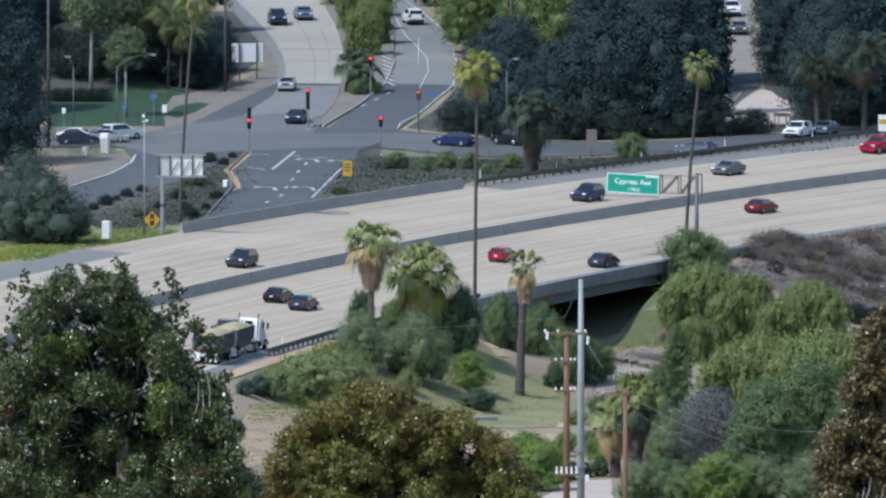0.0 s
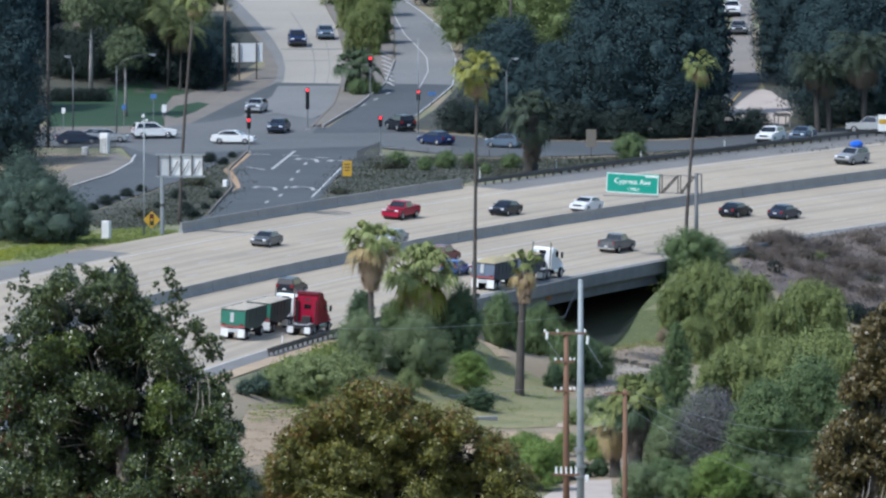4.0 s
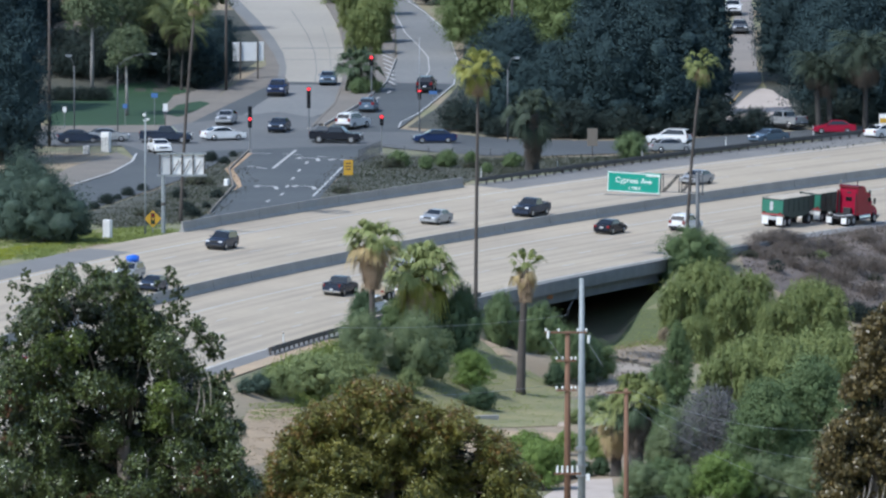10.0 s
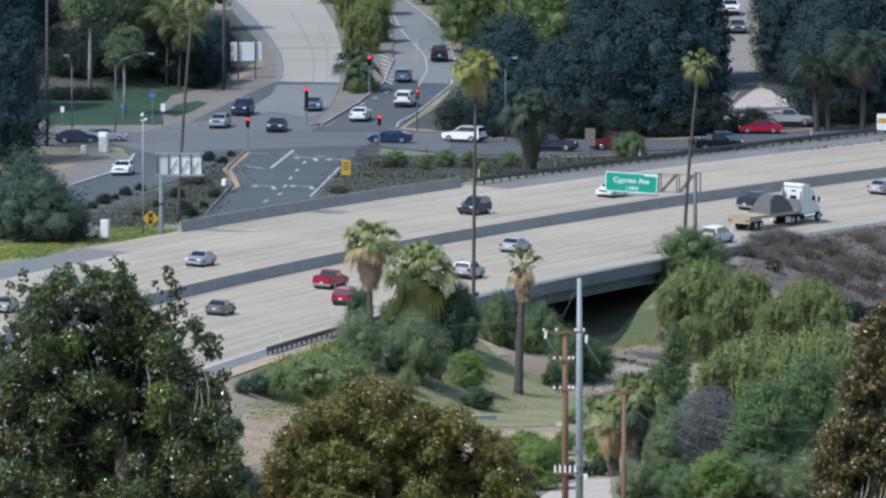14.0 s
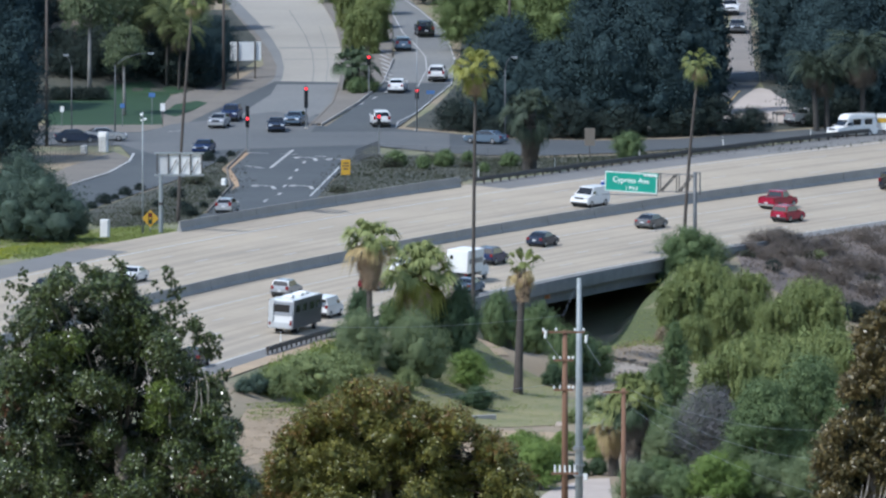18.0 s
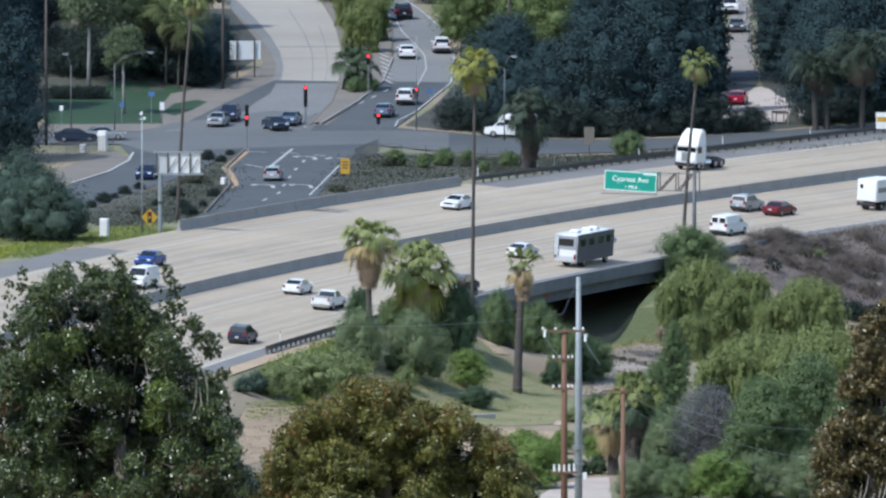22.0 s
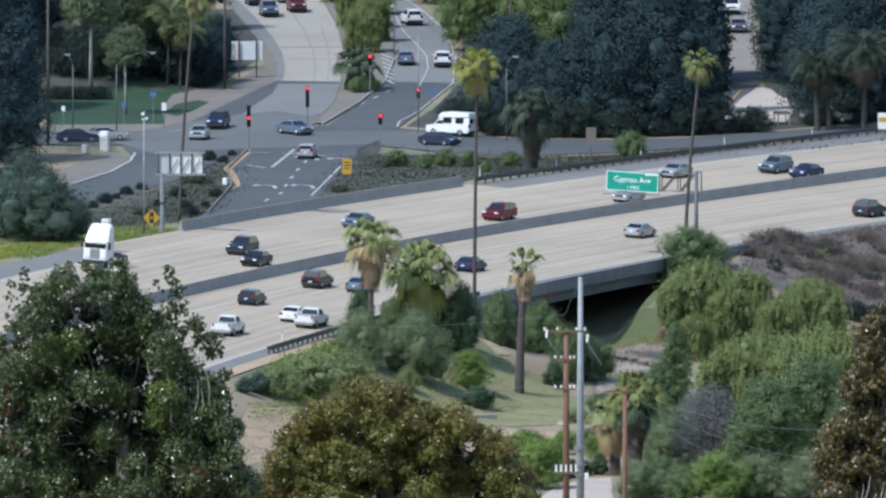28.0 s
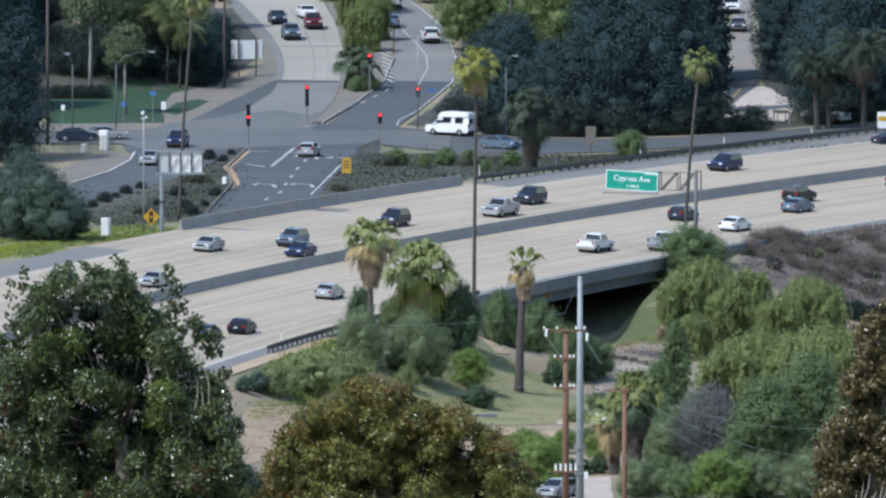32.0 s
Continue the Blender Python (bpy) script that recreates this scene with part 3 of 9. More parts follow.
def leaf_cloud(name, blobs, count, size, mat, seed, droop=0.0, shell=0.55, aspect=0.5, per=22, reach=0.30, hang=0.0, stray=0.6, core=0.0, lift=0.25):
    """Leaves gathered in twigs over overlapping lobes, so that the outline is uneven and has gaps. blobs: (x, y, z, rx, ry, rz)."""
    rng = np.random.default_rng(seed)
    bl = np.array(blobs, float)
    area = bl[:, 3] * bl[:, 5]
    twigs = max(1, count // per)
    idx = rng.choice(len(bl), twigs, p=area / area.sum())
    d = rng.normal(size=(twigs, 3))
    d[:, 2] += lift
    d /= np.linalg.norm(d, axis=1)[:, None]
    r = shell + (1.02 - shell) * rng.random(twigs) ** 0.45
    r *= 1 + 0.13 * np.abs(rng.normal(size=twigs)) * (rng.random(twigs) < 0.35)
    root = bl[idx, :3] + d * bl[idx, 3:] * r[:, None]
    rad = bl[idx, 3] * reach * (0.6 + 0.8 * rng.random(twigs))
    way = d * (1 - hang) + np.array([0, 0, -1.0]) * hang
    way /= np.linalg.norm(way, axis=1)[:, None]
    count = twigs * per
    k = np.repeat(np.arange(twigs), per)
    along = rng.uniform(-0.6, 1.0, count)[:, None]
    p = root[k] + way[k] * along * rad[k][:, None] * (1 + 1.2 * hang) + rng.normal(size=(count, 3)) * rad[k][:, None] * (0.42 - 0.22 * hang)
    nrm = d[k] + stray * rng.normal(size=(count, 3))
    nrm /= np.linalg.norm(nrm, axis=1)[:, None]
    t = np.cross(nrm, rng.normal(size=(count, 3)))
    if droop:
        t = t * (1 - droop) + np.array([0, 0, -1.0]) * droop
        t -= nrm * (t * nrm).sum(1)[:, None]
    t /= np.linalg.norm(t, axis=1)[:, None] + 1e-9
    s = np.cross(nrm, t)
    L = size * (0.6 + 0.8 * rng.random(count))[:, None]
    v = np.stack([p - t * L * 0.5, p + s * L * aspect * 0.5, p + t * L * 0.5, p - s * L * aspect * 0.5], 1).reshape(-1, 3)
    # the thick inner growth of each lobe, rough and out of sight behind the leaves
    iv, it = KNOT
    lump = 1 + 0.22 * rng.normal(size=(len(bl), len(iv), 1))
    inner = (bl[:, None, :3] + iv[None] * bl[:, None, 3:] * core * lump).reshape(-1, 3)
    tri = (it[None] + np.arange(len(bl))[:, None, None] * len(iv)).reshape(-1, 3) + len(v) if core else np.zeros((0, 3), int)
    nq, nt = len(v), len(tri)
    allv = np.vstack([v, inner]) if core else v
    me = bpy.data.meshes.new(name)
    me.vertices.add(len(allv))
    me.vertices.foreach_set("co", allv.ravel())
    me.loops.add(nq + 3 * nt)
    me.loops.foreach_set("vertex_index", np.concatenate([np.arange(nq), tri.ravel()]).astype(np.int32))
    me.polygons.add(count + nt)
    me.polygons.foreach_set("loop_start", np.concatenate([np.arange(0, nq, 4), nq + 3 * np.arange(nt)]).astype(np.int32))
    me.polygons.foreach_set("loop_total", np.concatenate([np.full(count, 4), np.full(nt, 3)]).astype(np.int32))
    me.update(calc_edges=True)
    me.materials.append(mat)
    return me


def lobes(n, width, height, base, seed, tall=1.0, size=0.34):
    """Irregular lobes filling a dome of the given width and height above base."""
    rng = np.random.default_rng(seed)
    out = []
    for i in range(n):
        f = (i + 0.5) / n
        z = base + height * (0.12 + 0.76 * f)
        ring = width / 2 * math.sqrt(max(0.05, 1 - (2 * abs(f - 0.38)) ** 2.2)) * 0.72
        a = i * 2.4 + rng.uniform(-0.5, 0.5)
        rr = ring * math.sqrt(rng.uniform(0.25, 1.0))
        q = width * size * rng.uniform(0.65, 1.1)
        out.append((math.cos(a) * rr, math.sin(a) * rr, z, q, q, q * tall * rng.uniform(0.6, 0.95)))
    return out


def weeping(n, width, height, base, seed):
    """Round-topped crown of hanging clumps: a cap of lobes and curtains under its rim."""
    rng = np.random.default_rng(seed)
    out = []
    for i in range(n):
        f = math.sqrt((i + 0.5) / n)
        a = i * 2.4 + rng.uniform(-0.3, 0.3)
        rr = width / 2 * f * 0.82
        top = base + height * (0.62 + 0.38 * math.sqrt(max(0.0, 1 - f * f)) + rng.uniform(-0.07, 0.07))
        q = width * rng.uniform(0.11, 0.17)
        out.append((math.cos(a) * rr, math.sin(a) * rr, top - q, q, q, q))
        if f > 0.35:
            drop = height * rng.uniform(0.2, 0.34)
            out.append((math.cos(a) * rr * 1.04, math.sin(a) * rr * 1.04, top - q - drop, q * 0.85, q * 0.85, q * 1.5))
            out.append((math.cos(a) * rr * 1.0, math.sin(a) * rr * 1.0, top - q - drop * 2.1, q * 0.8, q * 0.8, q * 1.4))
    return out


def trunk_mesh(height, radius, lobe_list, seed, seg=7):
    """Tapered trunk with limbs that reach into the lobes."""
    rng = np.random.default_rng(seed)
    bm = bmesh.new()
    lean = rng.uniform(-0.03, 0.03, 2) * height
    fork = Vector((lean[0], lean[1], height))
    tube([(0, 0, -0.6), (lean[0] * 0.4, lean[1] * 0.4, height * 0.5), fork], [radius * 1.25, radius, radius * 0.75], seg, bm)
    for b in lobe_list[:: max(1, len(lobe_list) // 9)]:
        c = Vector(b[:3])
        mid = fork.lerp(c, 0.5) + Vector((0, 0, 0.06 * (c - fork).length))
        tube([fork - Vector((0, 0, 0.3)), mid, c], [radius * 0.5, radius * 0.28, radius * 0.1], 5, bm)
    return bm


TREE_PROTOS = {}


def tree(kind, x, y, scale, label, group="", turn=0.0, z=None, sx=1.0, sz=1.0, name="tree"):
    """Plant a tree of one of the kinds; copies share their meshes."""
    zz = ground_z(x, y) if z is None else z
    m = Matrix.Translation((x, y, zz)) @ Matrix.Rotation(turn, 4, "Z")
    if kind not in TREE_PROTOS:
        width, height, base, n, count, size, mat, bark, droop, tall, seed = KINDS[kind]
        lb = weeping(n, width, height, base, seed) if "pepper" in kind else lobes(n, width, height, base, seed, tall, 0.19 if kind == "green_a" else 0.24)
        t = empty(name, Matrix(), label, "tree" if name != "shrub" else "shrub", group)
        part("trunk", trunk_mesh(max(base, 0.6) + height * 0.12, width * 0.022 + 0.06, lb, seed), bark, t, smooth=True)
        crown = new("crown", leaf_cloud("crown_" + kind, lb, count, size, mat, seed, droop, hang=0.75 if "pepper" in kind else 0.0, shell=0.8 if "wood" in kind else 0.62, stray=0.35 if "wood" in kind or "bush" in kind else 0.5, core=0.0 if kind in ("grey", "slim", "drybush", "brush", "under_wood") else 0.5 if "wood" in kind else 0.36 if "pepper" in kind else 0.58 if "bush" in kind else 0.42))
        crown.parent = t
        TREE_PROTOS[kind] = t
        ob = t
        ob.matrix_world = m
    else:
        ob = copy_thing(TREE_PROTOS[kind], m)
        ob.name = name
        tagged(ob, label, "tree" if name != "shrub" else "shrub", group or " ")
    ob.scale = (scale * sx, scale * sx, scale * sz)
    return ob


# kind: width, height, base, lobes, leaves, leaf size, leaf material, bark, droop, tall, seed
KINDS = {
    "pepper_a": (10, 8, 0.2, 20, 46000, 0.24, L_PEPPER, M_BARK, 0.85, 1.5, 11),
    "pepper_b": (8, 9, 0.2, 17, 44000, 0.24, L_PEPPER, M_BARK, 0.85, 1.6, 12),
    "green_a": (9, 11.5, 0.0, 34, 40000, 0.22, L_MID, M_BARK, 0.2, 1.0, 13),
    "bright": (6, 5.5, 0.3, 18, 18000, 0.2, L_BRIGHT, M_BARK, 0.2, 1.0, 14),
    "bush_a": (8, 5.0, 0.1, 24, 26000, 0.17, L_BUSH, M_BARK, 0.1, 0.9, 15),
    "dark_bush": (6, 4.2, 0.1, 20, 22000, 0.16, L_DEEPBUSH, M_BARK, 0.1, 0.95, 36),
    "bush_b": (6, 4.2, 0.1, 18, 18000, 0.17, L_MID, M_BARK, 0.1, 0.95, 16),
    "pale": (6, 4.0, 0.05, 16, 9000, 0.15, L_STRAW, M_BARK, 0.1, 0.9, 40),
    "sage": (6, 3.0, 0.05, 16, 9000, 0.19, L_SAGE, M_BARK, 0.1, 0.8, 17),
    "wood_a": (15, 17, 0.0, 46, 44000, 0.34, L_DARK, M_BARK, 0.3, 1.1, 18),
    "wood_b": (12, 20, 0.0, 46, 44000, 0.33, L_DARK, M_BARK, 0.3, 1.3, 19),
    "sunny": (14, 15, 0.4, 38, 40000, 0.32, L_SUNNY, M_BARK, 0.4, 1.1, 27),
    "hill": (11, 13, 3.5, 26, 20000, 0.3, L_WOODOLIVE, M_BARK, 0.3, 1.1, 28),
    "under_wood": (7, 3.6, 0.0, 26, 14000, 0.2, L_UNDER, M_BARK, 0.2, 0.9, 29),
    "blue_bush": (8, 5.5, 0.1, 24, 24000, 0.18, L_BLUEBUSH, M_BARK, 0.1, 1.0, 26),
    "slim": (6.5, 5.5, 6.5, 16, 9000, 0.26, L_WOODOLIVE, M_PALEBARK, 0.4, 1.0, 21),
    "grey": (8, 9, 0.6, 26, 30000, 0.16, L_GREY, M_BARK, 0.0, 1.2, 22),
    "brush": (4.6, 0.9, 0.0, 18, 9000, 0.11, L_DRY, M_BARK, 0.0, 0.8, 30),
    "drybush": (4.6, 0.8, 0.0, 14, 2600, 0.2, L_DRYGREEN, M_BARK, 0.0, 0.8, 23),
    "cypress": (4.5, 13, 0.3, 26, 24000, 0.2, L_MID, M_BARK, 0.2, 1.5, 24),
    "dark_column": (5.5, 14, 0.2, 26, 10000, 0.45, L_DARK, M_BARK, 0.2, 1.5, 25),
}


def fan_frond(bm_v, bm_f, root, direction, up, size, blades, rng, droop, spread=1.45):
    """One fan leaf: a stalk and a fan of narrow blades, rolled about its stalk."""
    d = direction.normalized()
    side = d.cross(up).normalized()
    nrm = side.cross(d).normalized()
    roll = rng.uniform(-0.6, 0.6)
    side, nrm = side * math.cos(roll) + nrm * math.sin(roll), nrm * math.cos(roll) - side * math.sin(roll)
    hub = root + d * size * 0.55
    k = len(bm_v)
    w = size * 0.012
    bm_v += [root - side * w, root + side * w, hub + side * w, hub - side * w]
    bm_f.append((k, k + 1, k + 2, k + 3))
    for i in range(blades):
        a = (i / (blades - 1) - 0.5) * spread
        bd = (d * math.cos(a) + side * math.sin(a)).normalized()
        ln = size * 0.62 * (1 - 0.22 * abs(a) / 1.25) * rng.uniform(0.8, 1.1)
        bs = bd.cross(nrm).normalized() * size * 0.024
        mid = hub + bd * ln * 0.55 + nrm * 0.05 * size
        tip = hub + bd * ln * 0.92 - Vector((0, 0, 1)) * droop * ln * rng.uniform(0.8, 1.8)
        k = len(bm_v)
        bm_v += [hub, mid - bs, mid + bs, tip - bs * 0.2, tip + bs * 0.2]
        bm_f += [(k, k + 1, k + 2), (k + 1, k + 3, k + 4, k + 2)]


def plume_frond(bm_v, bm_f, az, el, size, rng):
    """One feather leaf: an arching rib with narrow hanging leaflets on both sides."""
    out, up = Vector((math.cos(az), math.sin(az), 0)), Vector((0, 0, 1))
    side = Vector((-math.sin(az), math.cos(az), 0))
    p, a, n = out * 0.15, el, 15
    bend = rng.uniform(1.3, 2.0) / n
    for i in range(n):
        d = out * math.cos(a) + up * math.sin(a)
        q = p + d * size / n
        k = len(bm_v)
        w = size * 0.010 * (1 - i / n) + 0.006
        bm_v += [p - side * w, p + side * w, q + side * w * 0.8, q - side * w * 0.8]
        bm_f.append((k, k + 1, k + 2, k + 3))
        ln = size * 0.30 * math.sin(math.pi * (0.14 + 0.80 * i / n)) * rng.uniform(0.8, 1.1)
        for s in (-1, 1):
            tip = q + side * s * ln * 0.75 + d * ln * 0.55 - up * ln * rng.uniform(0.15, 0.6)
            k = len(bm_v)
            bm_v += [q - d * size * 0.02, q + d * size * 0.02, tip]
            bm_f.append((k, k + 1, k + 2))
        p, a = q, a - bend


PALM_MESHES = {}


def palm_meshes(kind, mat, radius, fronds, skirt_len, seed, old, dead, flare=0.6):
    """Crown and hanging skirt of dead fronds for a fan palm whose trunk top is the origin."""
    if kind in PALM_MESHES:
        return PALM_MESHES[kind]
    rng = random.Random(seed)
    up = Vector((0, 0, 1))
    v, f = [], []
    for i in range(fronds):
        if kind in ("dim", "plume"):
            plume_frond(v, f, i * 2.39996, rng.uniform(0.15, 1.45), radius * rng.uniform(0.85, 1.2), rng)
            continue
        el = rng.uniform(-0.12, 1.4)
        az = i * 2.39996 + rng.uniform(-0.2, 0.2)
        d = Vector((math.cos(az) * math.cos(el), math.sin(az) * math.cos(el), math.sin(el)))
        fan_frond(v, f, Vector((0, 0, 0)) + d * 0.12, d, up if abs(d.z) < 0.95 else Vector((1, 0, 0)), radius * (rng.uniform(0.8, 1.08) if i % 3 else rng.uniform(0.45, 0.7)), 19, rng, 0.34)
    crown = bpy.data.meshes.new("palm_crown")
    crown.from_pydata([tuple(p) for p in v], [], f)
    crown.materials.append(mat)
    v, f = [], []
    for i in range(fronds * 11 // 20):
        if kind in ("dim", "plume"):
            plume_frond(v, f, i * 2.39996 + 1.0, rng.uniform(-0.7, 0.3), radius * rng.uniform(0.7, 1.0), rng)
            continue
        el = rng.uniform(-1.35, -0.15)
        az = i * 2.39996 + rng.uniform(-0.2, 0.2)
        d = Vector((math.cos(az) * math.cos(el), math.sin(az) * math.cos(el), math.sin(el)))
        fan_frond(v, f, d * 0.12, d, up, radius * rng.uniform(0.5, 0.95), 13, rng, 0.5)
    low = bpy.data.meshes.new("palm_old_fronds")
    low.from_pydata([tuple(p) for p in v], [], f)
    low.materials.append(old)
    v, f = [], []
    n = int(75 * max(skirt_len, 0.5))
    for i in range(n):
        az = rng.uniform(0, 6.283)
        low_part = rng.random()
        zt = -0.2 - low_part * skirt_len
        out = Vector((math.cos(az), math.sin(az), 0))
        d = (out * rng.uniform(0.2, 0.75) * (1 - 0.65 * low_part) - up).normalized()
        fan_frond(v, f, Vector((0, 0, zt)) + out * 0.42, d, out, radius * flare * (1 - 0.35 * low_part) * rng.uniform(0.7, 1.0), 8, rng, 0.2)
    skirt = bpy.data.meshes.new("palm_skirt")
    skirt.from_pydata([tuple(p) for p in v], [], f)
    skirt.materials.append(dead)
    PALM_MESHES[kind] = (crown, low, skirt)
    return PALM_MESHES[kind]


def palm(kind, foot, top, radius_trunk, label, turn=0.0, scale=1.0, mat=None, radius=2.3, fronds=46, skirt=1.6, seed=3, old=None, dead=None):
    """A fan palm from its foot to the top of its trunk."""
    fx, fy, fz = foot
    p = empty("palm_tree", Matrix.Translation(foot), label, "palm tree", "palms")
    t = Vector(top) - Vector(foot)
    bend = Vector((t.x * 0.5, t.y * 0.5, 0)) * 0.25
    pts = [Vector((0, 0, -0.6))] + [Vector((t.x * k, t.y * k, t.z * k)) - bend * math.sin(math.pi * k) for k in (0.05, 0.25, 0.5, 0.75, 1.0)]
    part("trunk", tube(pts, [radius_trunk * 1.35, radius_trunk * 1.15, radius_trunk, radius_trunk * 0.9, radius_trunk * 0.8, radius_trunk * 0.8], 9), M_DARKPALMBARK if dead else M_PALMBARK, p, smooth=True)
    c, lo, s = palm_meshes(kind, mat or L_PALM, radius, fronds, skirt, seed, old or L_PALMOLD, dead or L_SKIRT, 0.55 if kind == "small" else 0.7)
    for nm, me in (("crown", c), ("old_fronds", lo), ("dead_frond_skirt", s)):
        ob = new(nm, me)
        ob.parent = p
        ob.matrix_local = Matrix.Translation(t) @ Matrix.Rotation(turn, 4, "Z") @ Matrix.Scale(scale, 4)
    return p


def on_ground(x, y):
    return (x, y, ground_z(x, y))


def tall_palm(kind, base_xy, top, r, label, **kw):
    return palm(kind, on_ground(*base_xy), top, r, label, **kw)


# slender palms beside the freeway and in front of it
tall_palm("gold", (3.12, 2079.13), (3.40, 2079.00, 22.16), 0.19, "tall slender fan palm with a gilded crown", mat=L_PALMGOLD, old=L_PALMGOLD, radius=2.5, fronds=48, skirt=1.2)
tall_palm("green", (24.77, 2160.00), (26.37, 2160.50, 17.55), 0.18, "tall leaning fan palm with an olive crown", mat=L_PALMOLIVE, old=L_PALMOLIVE, radius=2.7, fronds=26, skirt=0.8, seed=13, turn=1.0, scale=0.74)
tall_palm("green", (-27.04, 2165.93), (-25.46, 2167.00, 23.95), 0.17, "very tall thin fan palm beside the ramp", turn=2.0, scale=0.78)
palm("shaggy", on_ground(-6.97, 2047.52), (-6.91, 2047.60, 7.34), 0.3, "fan palm with a thick skirt of dead fronds", radius=2.9, fronds=60, skirt=3.0, seed=5)
palm("full", on_ground(-2.15, 2054.54), (-2.15, 2054.50, 3.76), 0.36, "full fan palm with yellowing lower fronds", radius=3.7, fronds=96, skirt=2.8, seed=6, old=L_PALMGOLD)
palm("small", on_ground(7.46, 2047.94), (7.96, 2048.00, 4.90), 0.42, "fan palm with a bushy skirt on the grass bank", radius=2.2, fronds=28, skirt=2.4, seed=8, mat=L_PALMOLIVE)
palm("stout", on_ground(9.37, 2241.89), (9.48, 2240.00, 7.24), 0.7, "stout fan palm in shade-dark colours beyond the guard rail", mat=L_PALMDIM, old=L_PALMDIM, dead=L_SKIRTDIM, radius=3.1, fronds=60, skirt=3.5, seed=9)
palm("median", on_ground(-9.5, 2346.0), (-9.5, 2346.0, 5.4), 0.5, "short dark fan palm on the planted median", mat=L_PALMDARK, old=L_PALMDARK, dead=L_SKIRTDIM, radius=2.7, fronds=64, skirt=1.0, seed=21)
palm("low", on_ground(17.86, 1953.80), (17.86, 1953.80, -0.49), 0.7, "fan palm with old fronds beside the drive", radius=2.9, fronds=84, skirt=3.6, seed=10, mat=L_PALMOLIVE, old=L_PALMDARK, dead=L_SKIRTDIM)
palm("lesser", on_ground(16.08, 1960.12), (15.81, 1960.00, -2.88), 0.5, "short fan palm with old fronds beside the drive", radius=2.6, fronds=46, skirt=2.4, seed=11)
palm("dim", on_ground(42.17, 2302.36), (41.79, 2302.50, 7.75), 0.3, "fan palm in shade-dark colours by the frontage road", scale=0.7, turn=1.2, radius=4.6, fronds=40, skirt=1.6, mat=L_PALMDIM, old=L_PALMDIM, dead=L_SKIRTDIM)
palm("dim", on_ground(46.00, 2302.59), (45.99, 2303.00, 9.88), 0.3, "fan palm in shade-dark colours by the frontage road", scale=0.95, turn=2.2, mat=L_PALMDIM, old=L_PALMDIM, dead=L_SKIRTDIM)
palm("dim", on_ground(40.92, 2301.46), (40.43, 2302.00, 8.52), 0.3, "fan palm in shade-dark colours by the frontage road", scale=0.65, turn=3.2, mat=L_PALMDIM, old=L_PALMDIM, dead=L_SKIRTDIM)

# feather palms in the park
for _x, _y, _top, _s in ((-30.6, 2349.0, 7.9, 1.0), (-33.4, 2352.0, 7.3, 0.95), (-35.6, 2349.0, 5.6, 0.8), (-29.2, 2347.0, 6.6, 0.85)):
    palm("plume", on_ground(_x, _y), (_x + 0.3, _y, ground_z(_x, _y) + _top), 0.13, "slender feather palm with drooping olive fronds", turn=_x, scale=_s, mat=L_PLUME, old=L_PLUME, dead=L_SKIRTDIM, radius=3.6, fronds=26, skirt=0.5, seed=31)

# bushes and small trees on the near bank and in the wash: kind, width, height
for k, (px, py, kind, wide, high, lab) in enumerate((
        (-7.7, 2029.5, "bush_a", 5.6, 4.7, "dense rounded grey-green shrub on the bank"), (-2.5, 2033.0, "bush_a", 7.2, 6.2, "tall dense grey-green shrub on the bank"),
        (1.7, 2055.0, "dark_bush", 4.8, 6.6, "tall dark green shrub beside the palms"), (-3.4, 2027.0, "sage", 2.8, 2.2, "small pale grey-green shrub on the bank"),
        (2.7, 2040.5, "bright", 4.3, 3.7, "round green bush on the grass bank"), (3.4, 2031.0, "dark_bush", 3.8, 2.1, "dark low shrub beside the round bush"),
        (5.6, 2072.5, "bush_b", 4.2, 5.2, "green shrub beside the bridge"), (9.4, 2079.0, "bush_b", 4.4, 5.0, "green shrub beside the bridge"),
        (12.0, 2064.0, "bush_b", 4.4, 5.2, "dark green shrub by the wash"), (14.0, 2066.5, "dark_bush", 3.6, 4.4, "dark green shrub by the wash"), (10.9, 2058.0, "dark_bush", 2.6, 2.2, "dark low shrub by the wash"),
        (-7.9, 2056.0, "dark_bush", 3.4, 3.6, "dark green shrub under the palms"), (-4.6, 2056.0, "bush_b", 3.4, 3.2, "green shrub under the palms"), (-0.6, 2060.0, "dark_bush", 3.4, 3.4, "dark green shrub under the palms"),
        (26.6, 2147.5, "bush_a", 7.0, 2.7, "round dark green shrub at the freeway's edge"),
        (23.2, 2142.0, "dark_bush", 3.4, 3.4, "dark green shrub at the bridge's end"),
        (-10.6, 2014.0, "sage", 3.6, 2.4, "pale grey-green shrub on the bank"))):
    tree(kind, px, py, 1.0, lab, "bank shrubs", turn=k * 1.3, name="shrub", sx=wide / (KINDS[kind][0] * 1.05), sz=high / (KINDS[kind][1] * 1.05))
